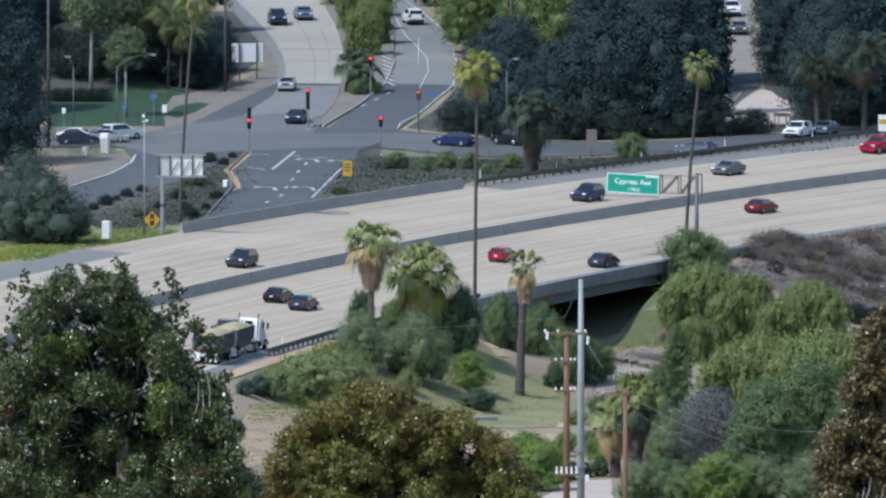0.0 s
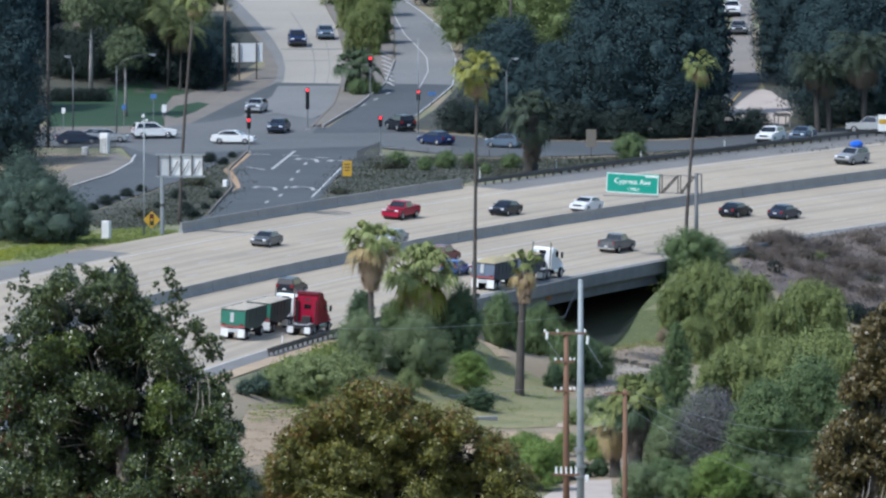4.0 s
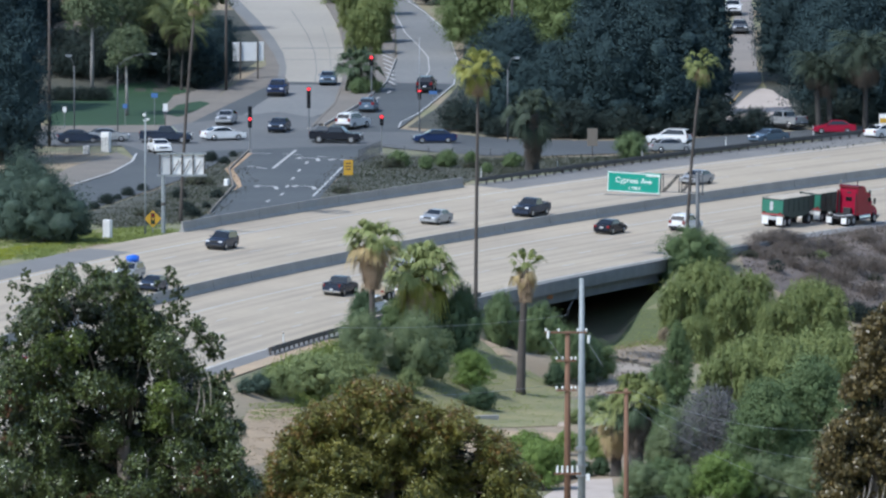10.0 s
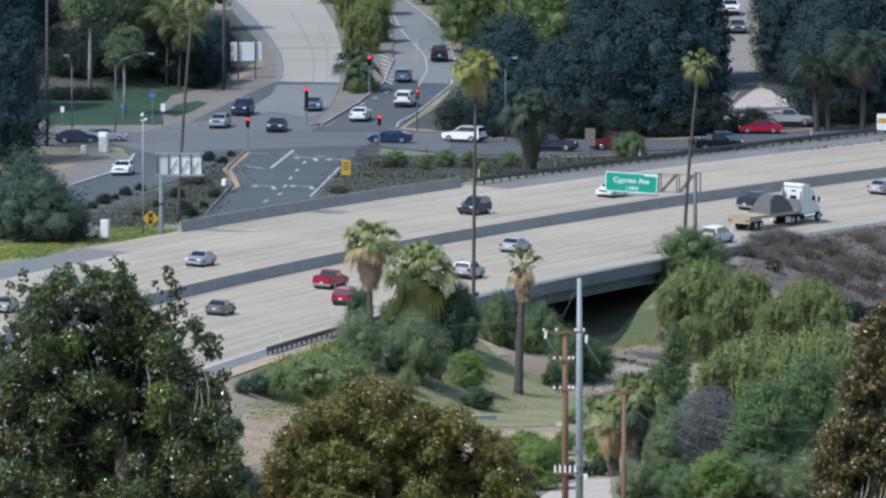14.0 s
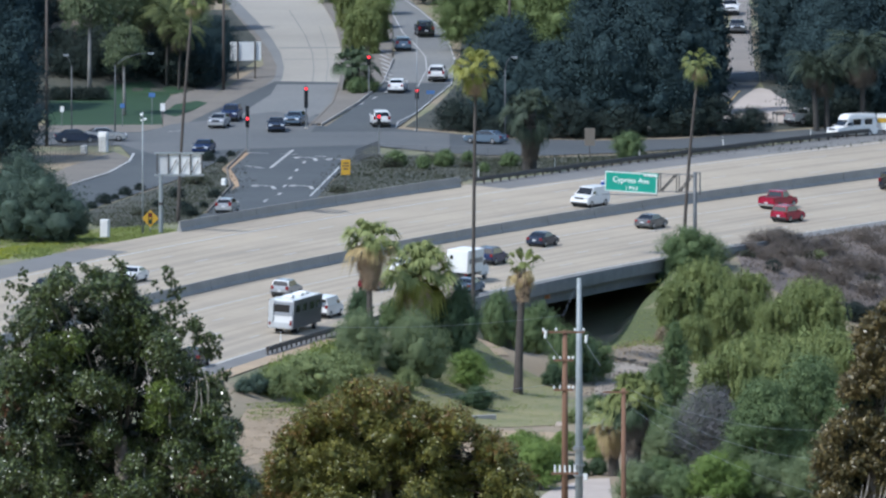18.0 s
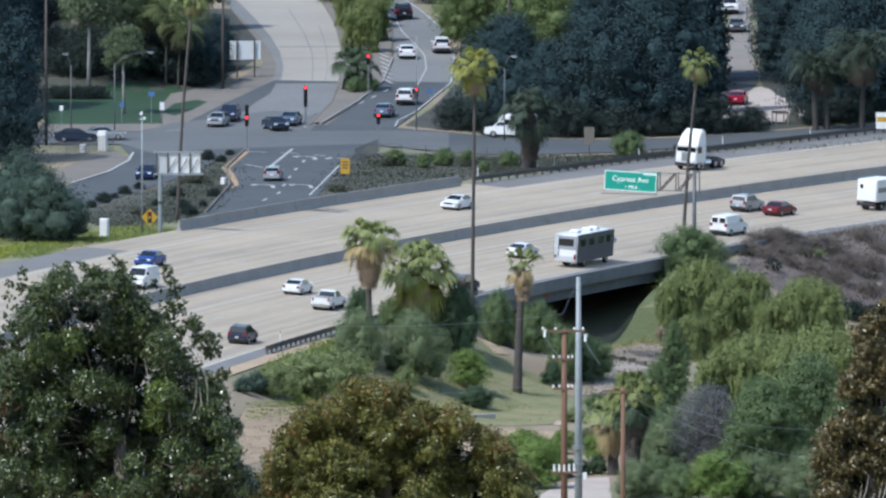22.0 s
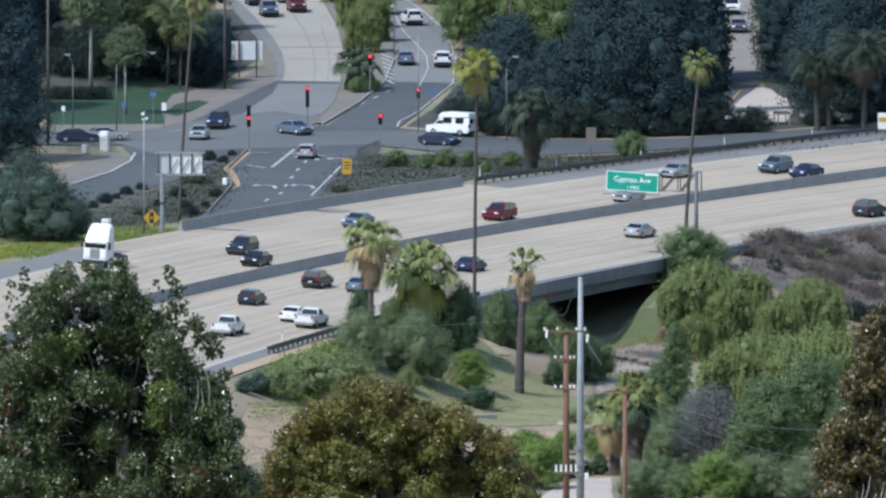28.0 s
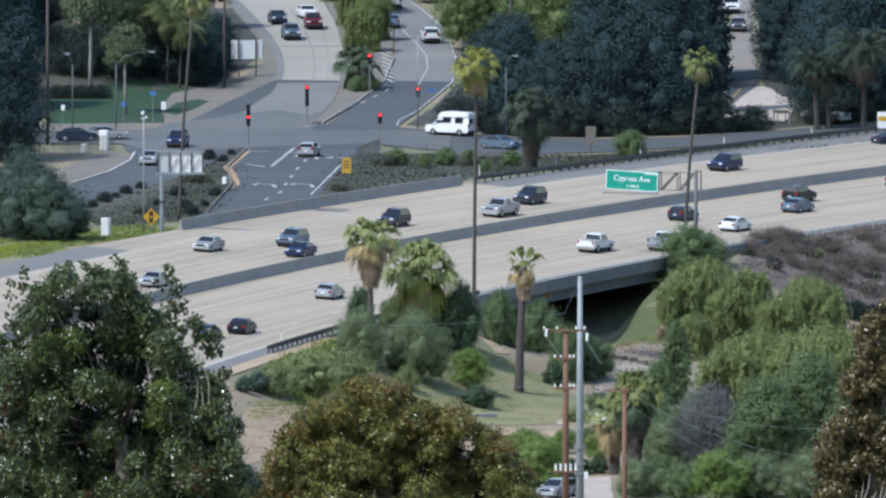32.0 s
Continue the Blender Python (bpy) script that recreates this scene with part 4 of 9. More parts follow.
for k, (px, py, kind, s, lab) in enumerate((
        (14.47, 2068.69, "bush_b", 0.9, "dark green shrub by the wash"), (-13.07, 1998.91, "sage", 1.3, "low grey-green shrub on the bank"),
        (-9.92, 2011.68, "sage", 1.1, "low grey-green shrub on the bank"), (-15.70, 1992.29, "sage", 0.9, "low grey-green shrub on the bank"),
        (-17.4, 1990.0, "blue_bush", 0.32, "small dark green bush on dry ground"), (-18.6, 1987.0, "blue_bush", 0.26, "small dark green bush on dry ground"),
        (10.54, 1955.5, "dark_bush", 0.32, "dark low shrub along the drive"), (11.86, 1958.0, "dark_bush", 0.36, "dark low shrub along the drive"), (13.2, 1960.0, "dark_bush", 0.3, "dark low shrub along the drive"), (14.6, 1961.0, "dark_bush", 0.36, "dark low shrub along the drive"), (9.17, 1944.39, "bright", 0.8, "bright green shrub by the drive"), (7.40, 1956.95, "bright", 0.75, "bright green shrub by the drive"),
        (10.05, 1962.02, "bright", 0.5, "bright green shrub by the drive"), (8.24, 1970.96, "bush_b", 0.7, "green shrub by the drive"), (14.61, 1974.81, "bright", 0.45, "bright green shrub by the drive"), (13.65, 1989.07, "bush_b", 0.45, "dark green shrub by the wash"),
        (11.49, 1983.86, "bright", 0.4, "bright green shrub by the drive"), (20.05, 1989.07, "bush_b", 0.9, "green shrub by the wash"), (21.44, 1969.67, "bush_a", 0.8, "green shrub by the wash"), (20.33, 1939.41, "bush_b", 0.75, "green shrub by the drive"),
        (24.85, 1989.07, "bush_a", 0.9, "green shrub by the wash"), (17.95, 1935.08, "bush_a", 0.6, "green shrub by the drive"), (28.84, 1934.46, "bush_a", 0.7, "green shrub by the drive"), (34.00, 1933.23, "bush_a", 0.8, "green shrub by the drive"), (15.04, 2032.42, "bush_b", 0.4, "dark green shrub by the wash"), (12.89, 2020.90, "sage", 0.45, "low grey-green shrub on the bank"))):
    tree(kind, px, py, s, lab, "bank shrubs", turn=k * 1.3, name="shrub")

# pepper trees and others beyond the wash
PEPPER = "weeping pale green pepper tree"
for k, (px, py, kind, s, lab) in enumerate((
        (25.2, 2141.0, "bush_b", 0.95, "green shrub at the bridge's end"),
        (26.4, 2126.0, "pepper_a", 0.78, PEPPER), (23.9, 2115.0, "pepper_b", 0.62, PEPPER), (30.9, 2122.0, "pepper_b", 0.68, PEPPER), (28.6, 2106.0, "pepper_b", 0.72, PEPPER),
        (36.9, 2116.0, "pepper_a", 0.84, PEPPER), (33.5, 2100.0, "pepper_b", 0.66, PEPPER), (25.1, 2096.0, "pepper_b", 0.5, "small pale green pepper tree"),
        (30.4, 2036.0, "pepper_a", 0.92, PEPPER), (36.9, 2032.0, "pepper_a", 1.04, PEPPER), (27.6, 2006.0, "pepper_b", 0.9, PEPPER), (33.6, 2004.0, "pepper_b", 0.98, PEPPER), (40.5, 2006.0, "pepper_b", 0.95, PEPPER),
        (22.4, 2026.0, "cypress", 0.72, "narrow dark green tree by the wash"), (20.4, 1996.0, "cypress", 0.6, "narrow dark green tree by the wash"), (21.68, 2042.69, "bush_b", 0.9, "green shrub by the wash"), (24.6, 1990.0, "bush_b", 1.1, "green shrub by the wash"),
        (29.8, 1945.0, "green_a", 0.92, "tall green broadleaf tree by the drive"), (24.9, 1956.0, "grey", 0.9, "leafless grey-brown tree by the drive"),
        (34.2, 1952.0, "green_a", 1.06, "tall green broadleaf tree by the drive"), (38.6, 1948.0, "green_a", 0.85, "tall green broadleaf tree by the drive"), (25.1, 1930.0, "bright", 0.8, "bright green shrub by the drive"), (27.3, 1933.0, "bright", 0.6, "bright green shrub by the drive"),
        (22.07, 1931.99, "bush_b", 0.7, "green shrub by the drive"))):
    tree(kind, px, py, s, lab, "wash trees", turn=k * 0.9)

# woods beyond the freeway
OLIVE = "olive-green broadleaf tree on the park hill"
DARK, GREEN, PARK = "broadleaf tree in woods, shade and haze in its colour", "green broadleaf tree on the hill, coloured as sunlit", "slim park tree with a pale bare trunk"
for k, (px, py, kind, s, lab) in enumerate((
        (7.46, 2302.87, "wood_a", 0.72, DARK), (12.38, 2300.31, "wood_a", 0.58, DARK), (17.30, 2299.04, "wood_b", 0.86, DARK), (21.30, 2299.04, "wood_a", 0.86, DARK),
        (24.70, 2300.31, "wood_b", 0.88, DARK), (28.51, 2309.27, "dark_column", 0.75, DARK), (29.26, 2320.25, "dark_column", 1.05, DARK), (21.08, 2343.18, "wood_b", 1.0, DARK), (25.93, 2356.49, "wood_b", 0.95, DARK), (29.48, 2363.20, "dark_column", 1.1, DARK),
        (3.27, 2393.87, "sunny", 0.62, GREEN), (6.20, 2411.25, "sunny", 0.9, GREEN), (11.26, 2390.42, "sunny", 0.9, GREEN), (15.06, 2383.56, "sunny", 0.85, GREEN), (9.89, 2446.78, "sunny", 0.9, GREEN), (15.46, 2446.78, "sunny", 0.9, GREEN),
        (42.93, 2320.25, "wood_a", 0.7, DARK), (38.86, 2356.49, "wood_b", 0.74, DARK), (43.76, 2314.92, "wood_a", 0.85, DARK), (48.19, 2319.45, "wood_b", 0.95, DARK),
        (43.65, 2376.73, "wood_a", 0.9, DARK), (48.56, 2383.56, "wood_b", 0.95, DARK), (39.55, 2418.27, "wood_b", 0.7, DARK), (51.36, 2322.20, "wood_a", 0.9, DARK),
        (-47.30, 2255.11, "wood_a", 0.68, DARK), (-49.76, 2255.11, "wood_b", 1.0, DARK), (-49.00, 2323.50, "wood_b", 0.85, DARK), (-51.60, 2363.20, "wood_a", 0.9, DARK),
        *[(x, 2351.5 + 1.5 * (k % 3), "under_wood", 0.8 + 0.12 * (k % 4), "shrub in shade-dark colour below the park hill") for k, x in enumerate((-40.4, -38.4, -36.2, -34.0, -32.2, -30.3, -28.4))],
        *[(x, 2358.0 + 2.0 * (k % 2), "under_wood", 0.9 + 0.12 * (k % 3), "shrub in shade-dark colour below the park hill") for k, x in enumerate((-40.0, -37.8, -35.6, -33.4, -31.0))],
        (-42.7, 2352.0, "under_wood", 0.7, "shrub in shade-dark colour below the park hill"), (-42.9, 2362.5, "under_wood", 0.55, "shrub in shade-dark colour below the park hill"), (-44.6, 2372.0, "under_wood", 0.8, "shrub in shade-dark colour on the park hill"), (-43.2, 2384.0, "under_wood", 0.9, "shrub in shade-dark colour on the park hill"), (-40.6, 2384.0, "under_wood", 0.8, "shrub in shade-dark colour on the park hill"),
        (-27.6, 2353.0, "wood_a", 0.40, DARK), (-26.0, 2357.0, "wood_a", 0.36, DARK), (-25.4, 2372.0, "wood_a", 0.36, DARK),
        (-36.6, 2362.0, "hill", 0.46, OLIVE), (-33.6, 2366.0, "hill", 0.52, OLIVE), (-30.6, 2361.0, "hill", 0.5, OLIVE), (-28.2, 2368.0, "hill", 0.5, OLIVE), (-35.4, 2372.0, "wood_a", 0.36, DARK), (-31.8, 2376.0, "wood_a", 0.42, DARK),
        (-47.4, 2366.0, "wood_a", 0.40, DARK), (-45.6, 2394.0, "wood_a", 0.5, DARK), (-41.6, 2398.0, "hill", 0.6, OLIVE), (-37.4, 2392.0, "hill", 0.6, OLIVE), (-33.6, 2396.0, "hill", 0.62, OLIVE), (-29.6, 2400.0, "hill", 0.62, OLIVE), (-27.2, 2420.0, "hill", 0.6, OLIVE), (-39.2, 2412.0, "wood_a", 0.5, DARK), (-34.4, 2416.0, "wood_a", 0.5, DARK), (-30.4, 2424.0, "wood_a", 0.45, DARK),
        (-42.0, 2376.0, "pale", 0.55, "straw-coloured dry bush on the park slope"), (-41.0, 2374.5, "pale", 0.4, "straw-coloured dry bush on the park slope"), (-39.8, 2368.0, "sage", 0.34, "grey-green shrub on the park slope"),
        (-39.1, 2345.0, "slim", 1.05, PARK), (-34.8, 2319.0, "slim", 0.80, PARK), (-32.6, 2356.0, "slim", 0.95, PARK), (-36.0, 2350.0, "slim", 1.0, PARK),
        (-9.4, 2343.0, "bush_b", 0.42, "dark low bush at the median's tip"), (-7.9, 2345.0, "bush_b", 0.36, "dark low bush at the median's tip"), (-8.8, 2391.0, "pepper_b", 0.58, "drooping green tree on the planted median"),
        (-7.9, 2405.0, "pepper_b", 0.6, "drooping green tree on the planted median"), (-9.66, 2421.80, "pepper_b", 0.7, "drooping green tree on the planted median"), (-12.09, 2454.01, "bright", 1.0, "bright green tree on the planted median"),
        (-8.10, 2439.59, "bright", 1.0, "bright green tree on the planted median"), (-0.92, 2454.01, "wood_a", 0.4, DARK),
        *[(*b, "bush_b", k, "small dark shrub among the scrub") for b, k in (((0.36, 2247.50), 0.42), ((-1.92, 2244.00), 0.34), ((-4.75, 2247.50), 0.40), ((2.90, 2253.00), 0.30), ((7.28, 2247.50), 0.35), ((4.56, 2239.00), 0.25))],
        (-40.56, 2135.79, "blue_bush", 1.15, "grey-green rounded tree beside the verge"), (-44.11, 2141.38, "blue_bush", 1.0, "grey-green rounded tree beside the verge"), (-43.11, 2178.00, "blue_bush", 1.0, "grey-green rounded tree beside the verge"),
        (-38.14, 2138.00, "blue_bush", 0.75, "grey-green rounded tree beside the verge"), (20.21, 2259.56, "bush_b", 0.65, "dark shrub behind the guard rail"),
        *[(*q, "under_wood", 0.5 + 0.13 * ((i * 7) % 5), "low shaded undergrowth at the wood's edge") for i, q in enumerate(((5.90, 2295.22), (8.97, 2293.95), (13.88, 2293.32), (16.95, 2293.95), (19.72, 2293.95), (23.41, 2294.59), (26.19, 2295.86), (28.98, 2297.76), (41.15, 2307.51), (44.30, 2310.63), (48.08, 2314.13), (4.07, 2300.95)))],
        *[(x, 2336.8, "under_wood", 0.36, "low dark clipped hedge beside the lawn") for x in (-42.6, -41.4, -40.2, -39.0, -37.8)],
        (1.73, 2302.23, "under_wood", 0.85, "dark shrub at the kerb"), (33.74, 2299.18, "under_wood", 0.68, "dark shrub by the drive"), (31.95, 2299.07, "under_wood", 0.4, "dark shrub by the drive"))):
    tree(kind, px, py, s, lab, "woods", turn=k * 1.7)


# ---- near trees on the camera's hill ----
def near_tree(name, at, groups, bark, label, droop=0.5, dead=()):
    """A large tree close by. groups: (part name, label, lobes, leaves, leaf size, leaf material, seed, core); lobes are about `at`."""
    x, y, z = at
    g = ground_z(x, y)
    t = empty("tree", Matrix.Translation((x, y, g)), label, "tree")
    dz = z - g
    rng = random.Random(len(name))
    bm = bmesh.new()
    tube([(0, 0, -0.8), (0.2, 0, dz * 0.4), (0, 0, dz * 0.8 + 1)], [0.45, 0.36, 0.28], 9, bm)
    for b in groups[0][2][::3]:
        tip = Vector((b[0], b[1], b[2] + dz))
        tube([(0, 0.9, dz * 0.72), (tip.x * 0.45 + rng.uniform(-0.2, 0.2), tip.y * 0.3 + 1.0, (dz + tip.z) / 2 - 0.3), tip + Vector((0, 0.5, 0))], [0.09, 0.045, 0.012], 5, bm)
    part("trunk", bm, bark, t, smooth=True)
    for k, (x0, z0, x1, z1) in enumerate(dead):
        bm = tube([(x0, -1.6, dz + z0), ((x0 + x1) / 2 + 0.08, -1.7, dz + (z0 + z1) / 2), (x1, -1.6, dz + z1)], [0.03, 0.022, 0.006], 5)
        part("dead_branch", bm, M_DEADWOOD, t, "bare bleached twig")
    for nm, lab, lobe_list, count, size, mat, seed, core in groups:
        bl = [(a, b, c + dz, r1, r2, r3) for a, b, c, r1, r2, r3 in lobe_list]
        ob = new(nm, leaf_cloud(name + "_" + nm, bl, count, size, mat, seed, droop, 0.5, 0.42, 15, 0.34, hang=droop * 0.45, stray=0.7, core=core, lift=0.6))
        ob.parent = t
        tagged(ob, lab)
    return t


def top_at(outline, x):
    return float(np.interp(x, [p[0] for p in outline], [p[1] for p in outline]))


def clumps(rng, outline, low, n, r0, r1, depth, apart):
    """Lobes kept apart from one another under a skyline of (x, top), so that shaded hollows stay between them."""
    out, x0, x1 = [], outline[0][0], outline[-1][0]
    tries = 0
    while len(out) < n and tries < 9000:
        tries += 1
        x, r = rng.uniform(x0, x1), rng.uniform(r0, r1)
        hi = top_at(outline, x) - r * 0.75
        if hi < low:
            continue
        z = hi if rng.random() < 0.22 else rng.uniform(low, hi)
        y = rng.uniform(-depth, depth * 0.4)
        if all((x - q[0]) ** 2 + (z - q[2]) ** 2 + 0.35 * (y - q[1]) ** 2 > (apart * (r + q[3])) ** 2 for q in out):
            out.append((x, y, z, r, r, r * rng.uniform(0.7, 1.0)))
    return out


def inner(rng, outline, low, r, back):
    """Thin growth behind the clumps, well under the skyline; drawn in the shade-dark leaves."""
    out, x = [], outline[0][0] + r
    while x < outline[-1][0] - r * 0.5:
        z = top_at(outline, x) - r * 2.1
        while z > low - r:
            out.append((x + rng.uniform(-0.2, 0.2), back + rng.uniform(-0.3, 0.6), z + rng.uniform(-0.2, 0.2), r * rng.uniform(0.8, 1.1), r, r * rng.uniform(0.8, 1.1)))
            z -= r * 1.25
        x += r * 1.15
    return out


def sprays(rng, line, n, spread, r0=0.09, r1=0.2):
    """Loose sprigs scattered about a leaning shoot of (x, z) points, thinning towards its tip."""
    out = []
    for k in range(n):
        f = rng.random() ** 1.25 * (len(line) - 1)
        i = min(int(f), len(line) - 2)
        (xa, za), (xb, zb) = line[i], line[i + 1]
        q = f - i
        wide = spread * (1.15 - 0.75 * f / (len(line) - 1))
        r = rng.uniform(r0, r1)
        out.append((xa + (xb - xa) * q + rng.normal() * wide, rng.uniform(-0.7, 0.5), za + (zb - za) * q + rng.normal() * wide * 0.5, r, r, r * rng.uniform(1.0, 1.7)))
    return out


M_DEADWOOD = material("bleached_twigs", (0.42, 0.37, 0.32), (0.26, 0.23, 0.2), rough=0.8, scale=3)
# Yellow-green copy of the gum leaves: sunlight put into the colour.
L_GUMLIT = leafy("sunlit_gum_leaves", (0.20, 0.25, 0.05), (0.07, 0.11, 0.022), trans=0.2, rough=0.32, spec=0.5, each=0.7)
# Near-black leaf copy: the shade between clumps put into the colour.
L_LEAFSHADE = leafy("shade_dark_leaves", (0.022, 0.032, 0.014), (0.006, 0.010, 0.006), trans=0.05, rough=0.5, spec=0.3, each=0.7)


def near_trees():
    rng = np.random.default_rng(5)
    low = -3.4
    # gum: a dense double dome with thin see-through leaders at both sides
    sky = [(-5.0, 1.2), (-4.3, 2.6), (-3.7, 4.2), (-3.1, 5.5), (-2.2, 6.2), (-1.2, 6.3), (-0.7, 5.8), (-0.1, 6.0), (0.5, 5.0), (1.1, 4.3), (1.7, 3.6), (2.2, 2.9), (2.8, 2.4), (3.3, 2.0), (3.8, 1.5), (4.3, 0.6), (4.6, -0.7), (4.9, -2.4)]
    lit = clumps(rng, sky, low, 84, 0.38, 0.74, 2.0, 0.72)
    hollows = ((-1.7, -0.7, 2.6, 4.7), (0.4, 1.3, 1.3, 3.5), (-2.5, -0.8, -1.4, 1.0))
    lit = [b for b in lit if not any(x0 < b[0] < x1 and z0 < b[2] < z1 for x0, x1, z0, z1 in hollows)]
    # Clumps that get the yellow-green colour to look sunlit.
    sunlit_clumps = [b for b in lit if (-3.9 < b[0] < -1.6 and 1.9 < b[2] < 4.1) or (0.7 < b[0] < 2.5 and -0.7 < b[2] < 1.5)]
    thin = sprays(rng, [(-4.2, 2.6), (-4.0, 4.2), (-3.85, 6.0)], 60, 0.42) + sprays(rng, [(0.1, 4.4), (0.3, 5.6), (0.05, 6.55)], 46, 0.3) + sprays(rng, [(2.1, 2.2), (1.9, 4.0), (2.05, 5.2), (1.9, 6.05)], 62, 0.36)
    thin += sprays(rng, [(2.4, 4.6), (3.0, 3.7), (3.8, 2.7)], 46, 0.3) + sprays(rng, [(3.4, 1.6), (4.1, 1.9), (4.2, 2.3)], 24, 0.25) + sprays(rng, [(-4.6, 1.6), (-4.7, 3.4)], 30, 0.3)
    thin += [(x + rng.normal() * 0.1, rng.uniform(-0.6, 0.4), top_at(sky, x) + rng.uniform(-0.35, 0.18), 0.13, 0.13, rng.uniform(0.15, 0.28)) for x in np.arange(-3.6, 4.9, 0.13)]
    rust = [b for b in lit if b[2] < 2.4][::8]
    near_tree("gum", (-12.66, 830.00, 87.88), [
        ("crown", "", lit, 150000, 0.135, L_EUC, 31, 0.4),
        ("young_leaves", "leaves coloured yellow-green as sunlit", sunlit_clumps, 11000, 0.125, L_GUMLIT, 58, 0.0),
        ("inner_leaves", "inner leaves coloured near-black as shade", inner(rng, sky, low, 0.85, 1.3), 42000, 0.18, L_LEAFSHADE, 35, 0.6),
        ("open_growth", "thin see-through leading growth", thin, 32000, 0.12, L_EUC, 37, 0.0),
        ("old_leaves", "rust-brown dying leaves", rust, 3600, 0.15, L_OLDLEAF, 36, 0.0)], M_EUCBARK, "tall gum tree with glossy dark hanging leaves", 0.6,
        [(0.75, -2.6, 1.05, -1.0), (2.9, 0.6, 3.05, 2.0), (3.15, 0.4, 3.2, 1.7), (3.5, 1.0, 3.35, 2.4), (2.0, 0.3, 1.8, 2.6), (1.2, 1.2, 1.0, 2.9)])
    # rounded tree: one fine-grained dome with a rusty top
    sky = [(-5.2, -1.9), (-4.75, -0.6), (-3.9, 0.75), (-2.9, 1.75), (-1.9, 2.05), (-1.4, 2.7), (-0.4, 2.85), (0.55, 2.6), (1.35, 1.95), (2.35, 1.6), (3.3, 1.4), (4.05, 0.85), (5.15, 0.1), (5.9, -0.85), (6.3, -2.0)]
    lit = clumps(rng, sky, -2.9, 120, 0.42, 0.72, 2.2, 0.5)
    edge = [(x + rng.normal() * 0.1, rng.uniform(-1.6, 0.6), top_at(sky, x) + rng.uniform(-0.4, 0.08), 0.2, 0.2, 0.2) for x in np.arange(-5.3, 6.4, 0.16)]
    near_tree("carob", (-2.45, 880.00, 82.89), [
        ("crown", "", lit + edge, 150000, 0.125, L_OLIVE, 32, 0.5),
        ("new_leaves", "rusty new leaves at the top", [b for b in lit if b[2] > top_at(sky, b[0]) - 1.0] + edge[::2] + [(-5.2 + 0.35 * k, -2.0, -1.9 + 0.1 * (k % 3), 0.3, 0.3, 0.25) for k in range(6)], 20000, 0.125, L_RUSTTOP, 38, 0.0),
        ("inner_leaves", "inner leaves in shade-dark colour", inner(rng, sky, -2.9, 0.8, 1.0), 40000, 0.15, L_LEAFSHADE, 39, 0.65)], M_BARK, "rounded tree with dense olive and rust leaves", 0.35)
    # rusty gum: a narrow spire over a lower shoulder
    spire = [(-1.0, 2.4), (-0.75, 2.9), (-0.45, 4.2), (-0.2, 5.0), (0.1, 5.2), (0.5, 5.6), (1.4, 6.2)]
    shoulder = [(-1.95, -0.6), (-1.8, 0.1), (-1.5, 0.8), (-1.15, 1.25), (-0.75, 1.6), (-0.3, 1.5), (0.4, 1.2), (1.4, 1.0)]
    lit = clumps(rng, spire, 2.1, 34, 0.28, 0.5, 1.0, 0.5) + clumps(rng, shoulder, -2.6, 40, 0.3, 0.55, 1.0, 0.5)
    edge = [(x + rng.normal() * 0.06, rng.uniform(-0.6, 0.4), top_at(q, x) + rng.uniform(-0.5, 0.05), 0.12, 0.12, 0.22) for q in (spire, shoulder) for x in np.arange(q[0][0], 1.0, 0.09)]
    near_tree("rust_gum", (16.32, 800.00, 89.44), [
        ("crown", "", lit + edge, 46000, 0.14, L_EUC2, 33, 0.45),
        ("inner_leaves", "inner leaves in shade-dark colour", inner(rng, shoulder, -2.6, 0.45, 0.6) + inner(rng, [(x, z) for x, z in spire], 2.0, 0.35, 0.5), 14000, 0.15, L_LEAFSHADE, 34, 0.5)], M_EUCBARK, "gum tree with rusty brown hanging leaves", 0.6,
        [(-0.9 + 0.22 * k, -2.4 + 0.16 * (k % 4), -0.6 + 0.25 * k, -1.5 + 0.35 * (k % 3)) for k in range(9)])


near_trees()

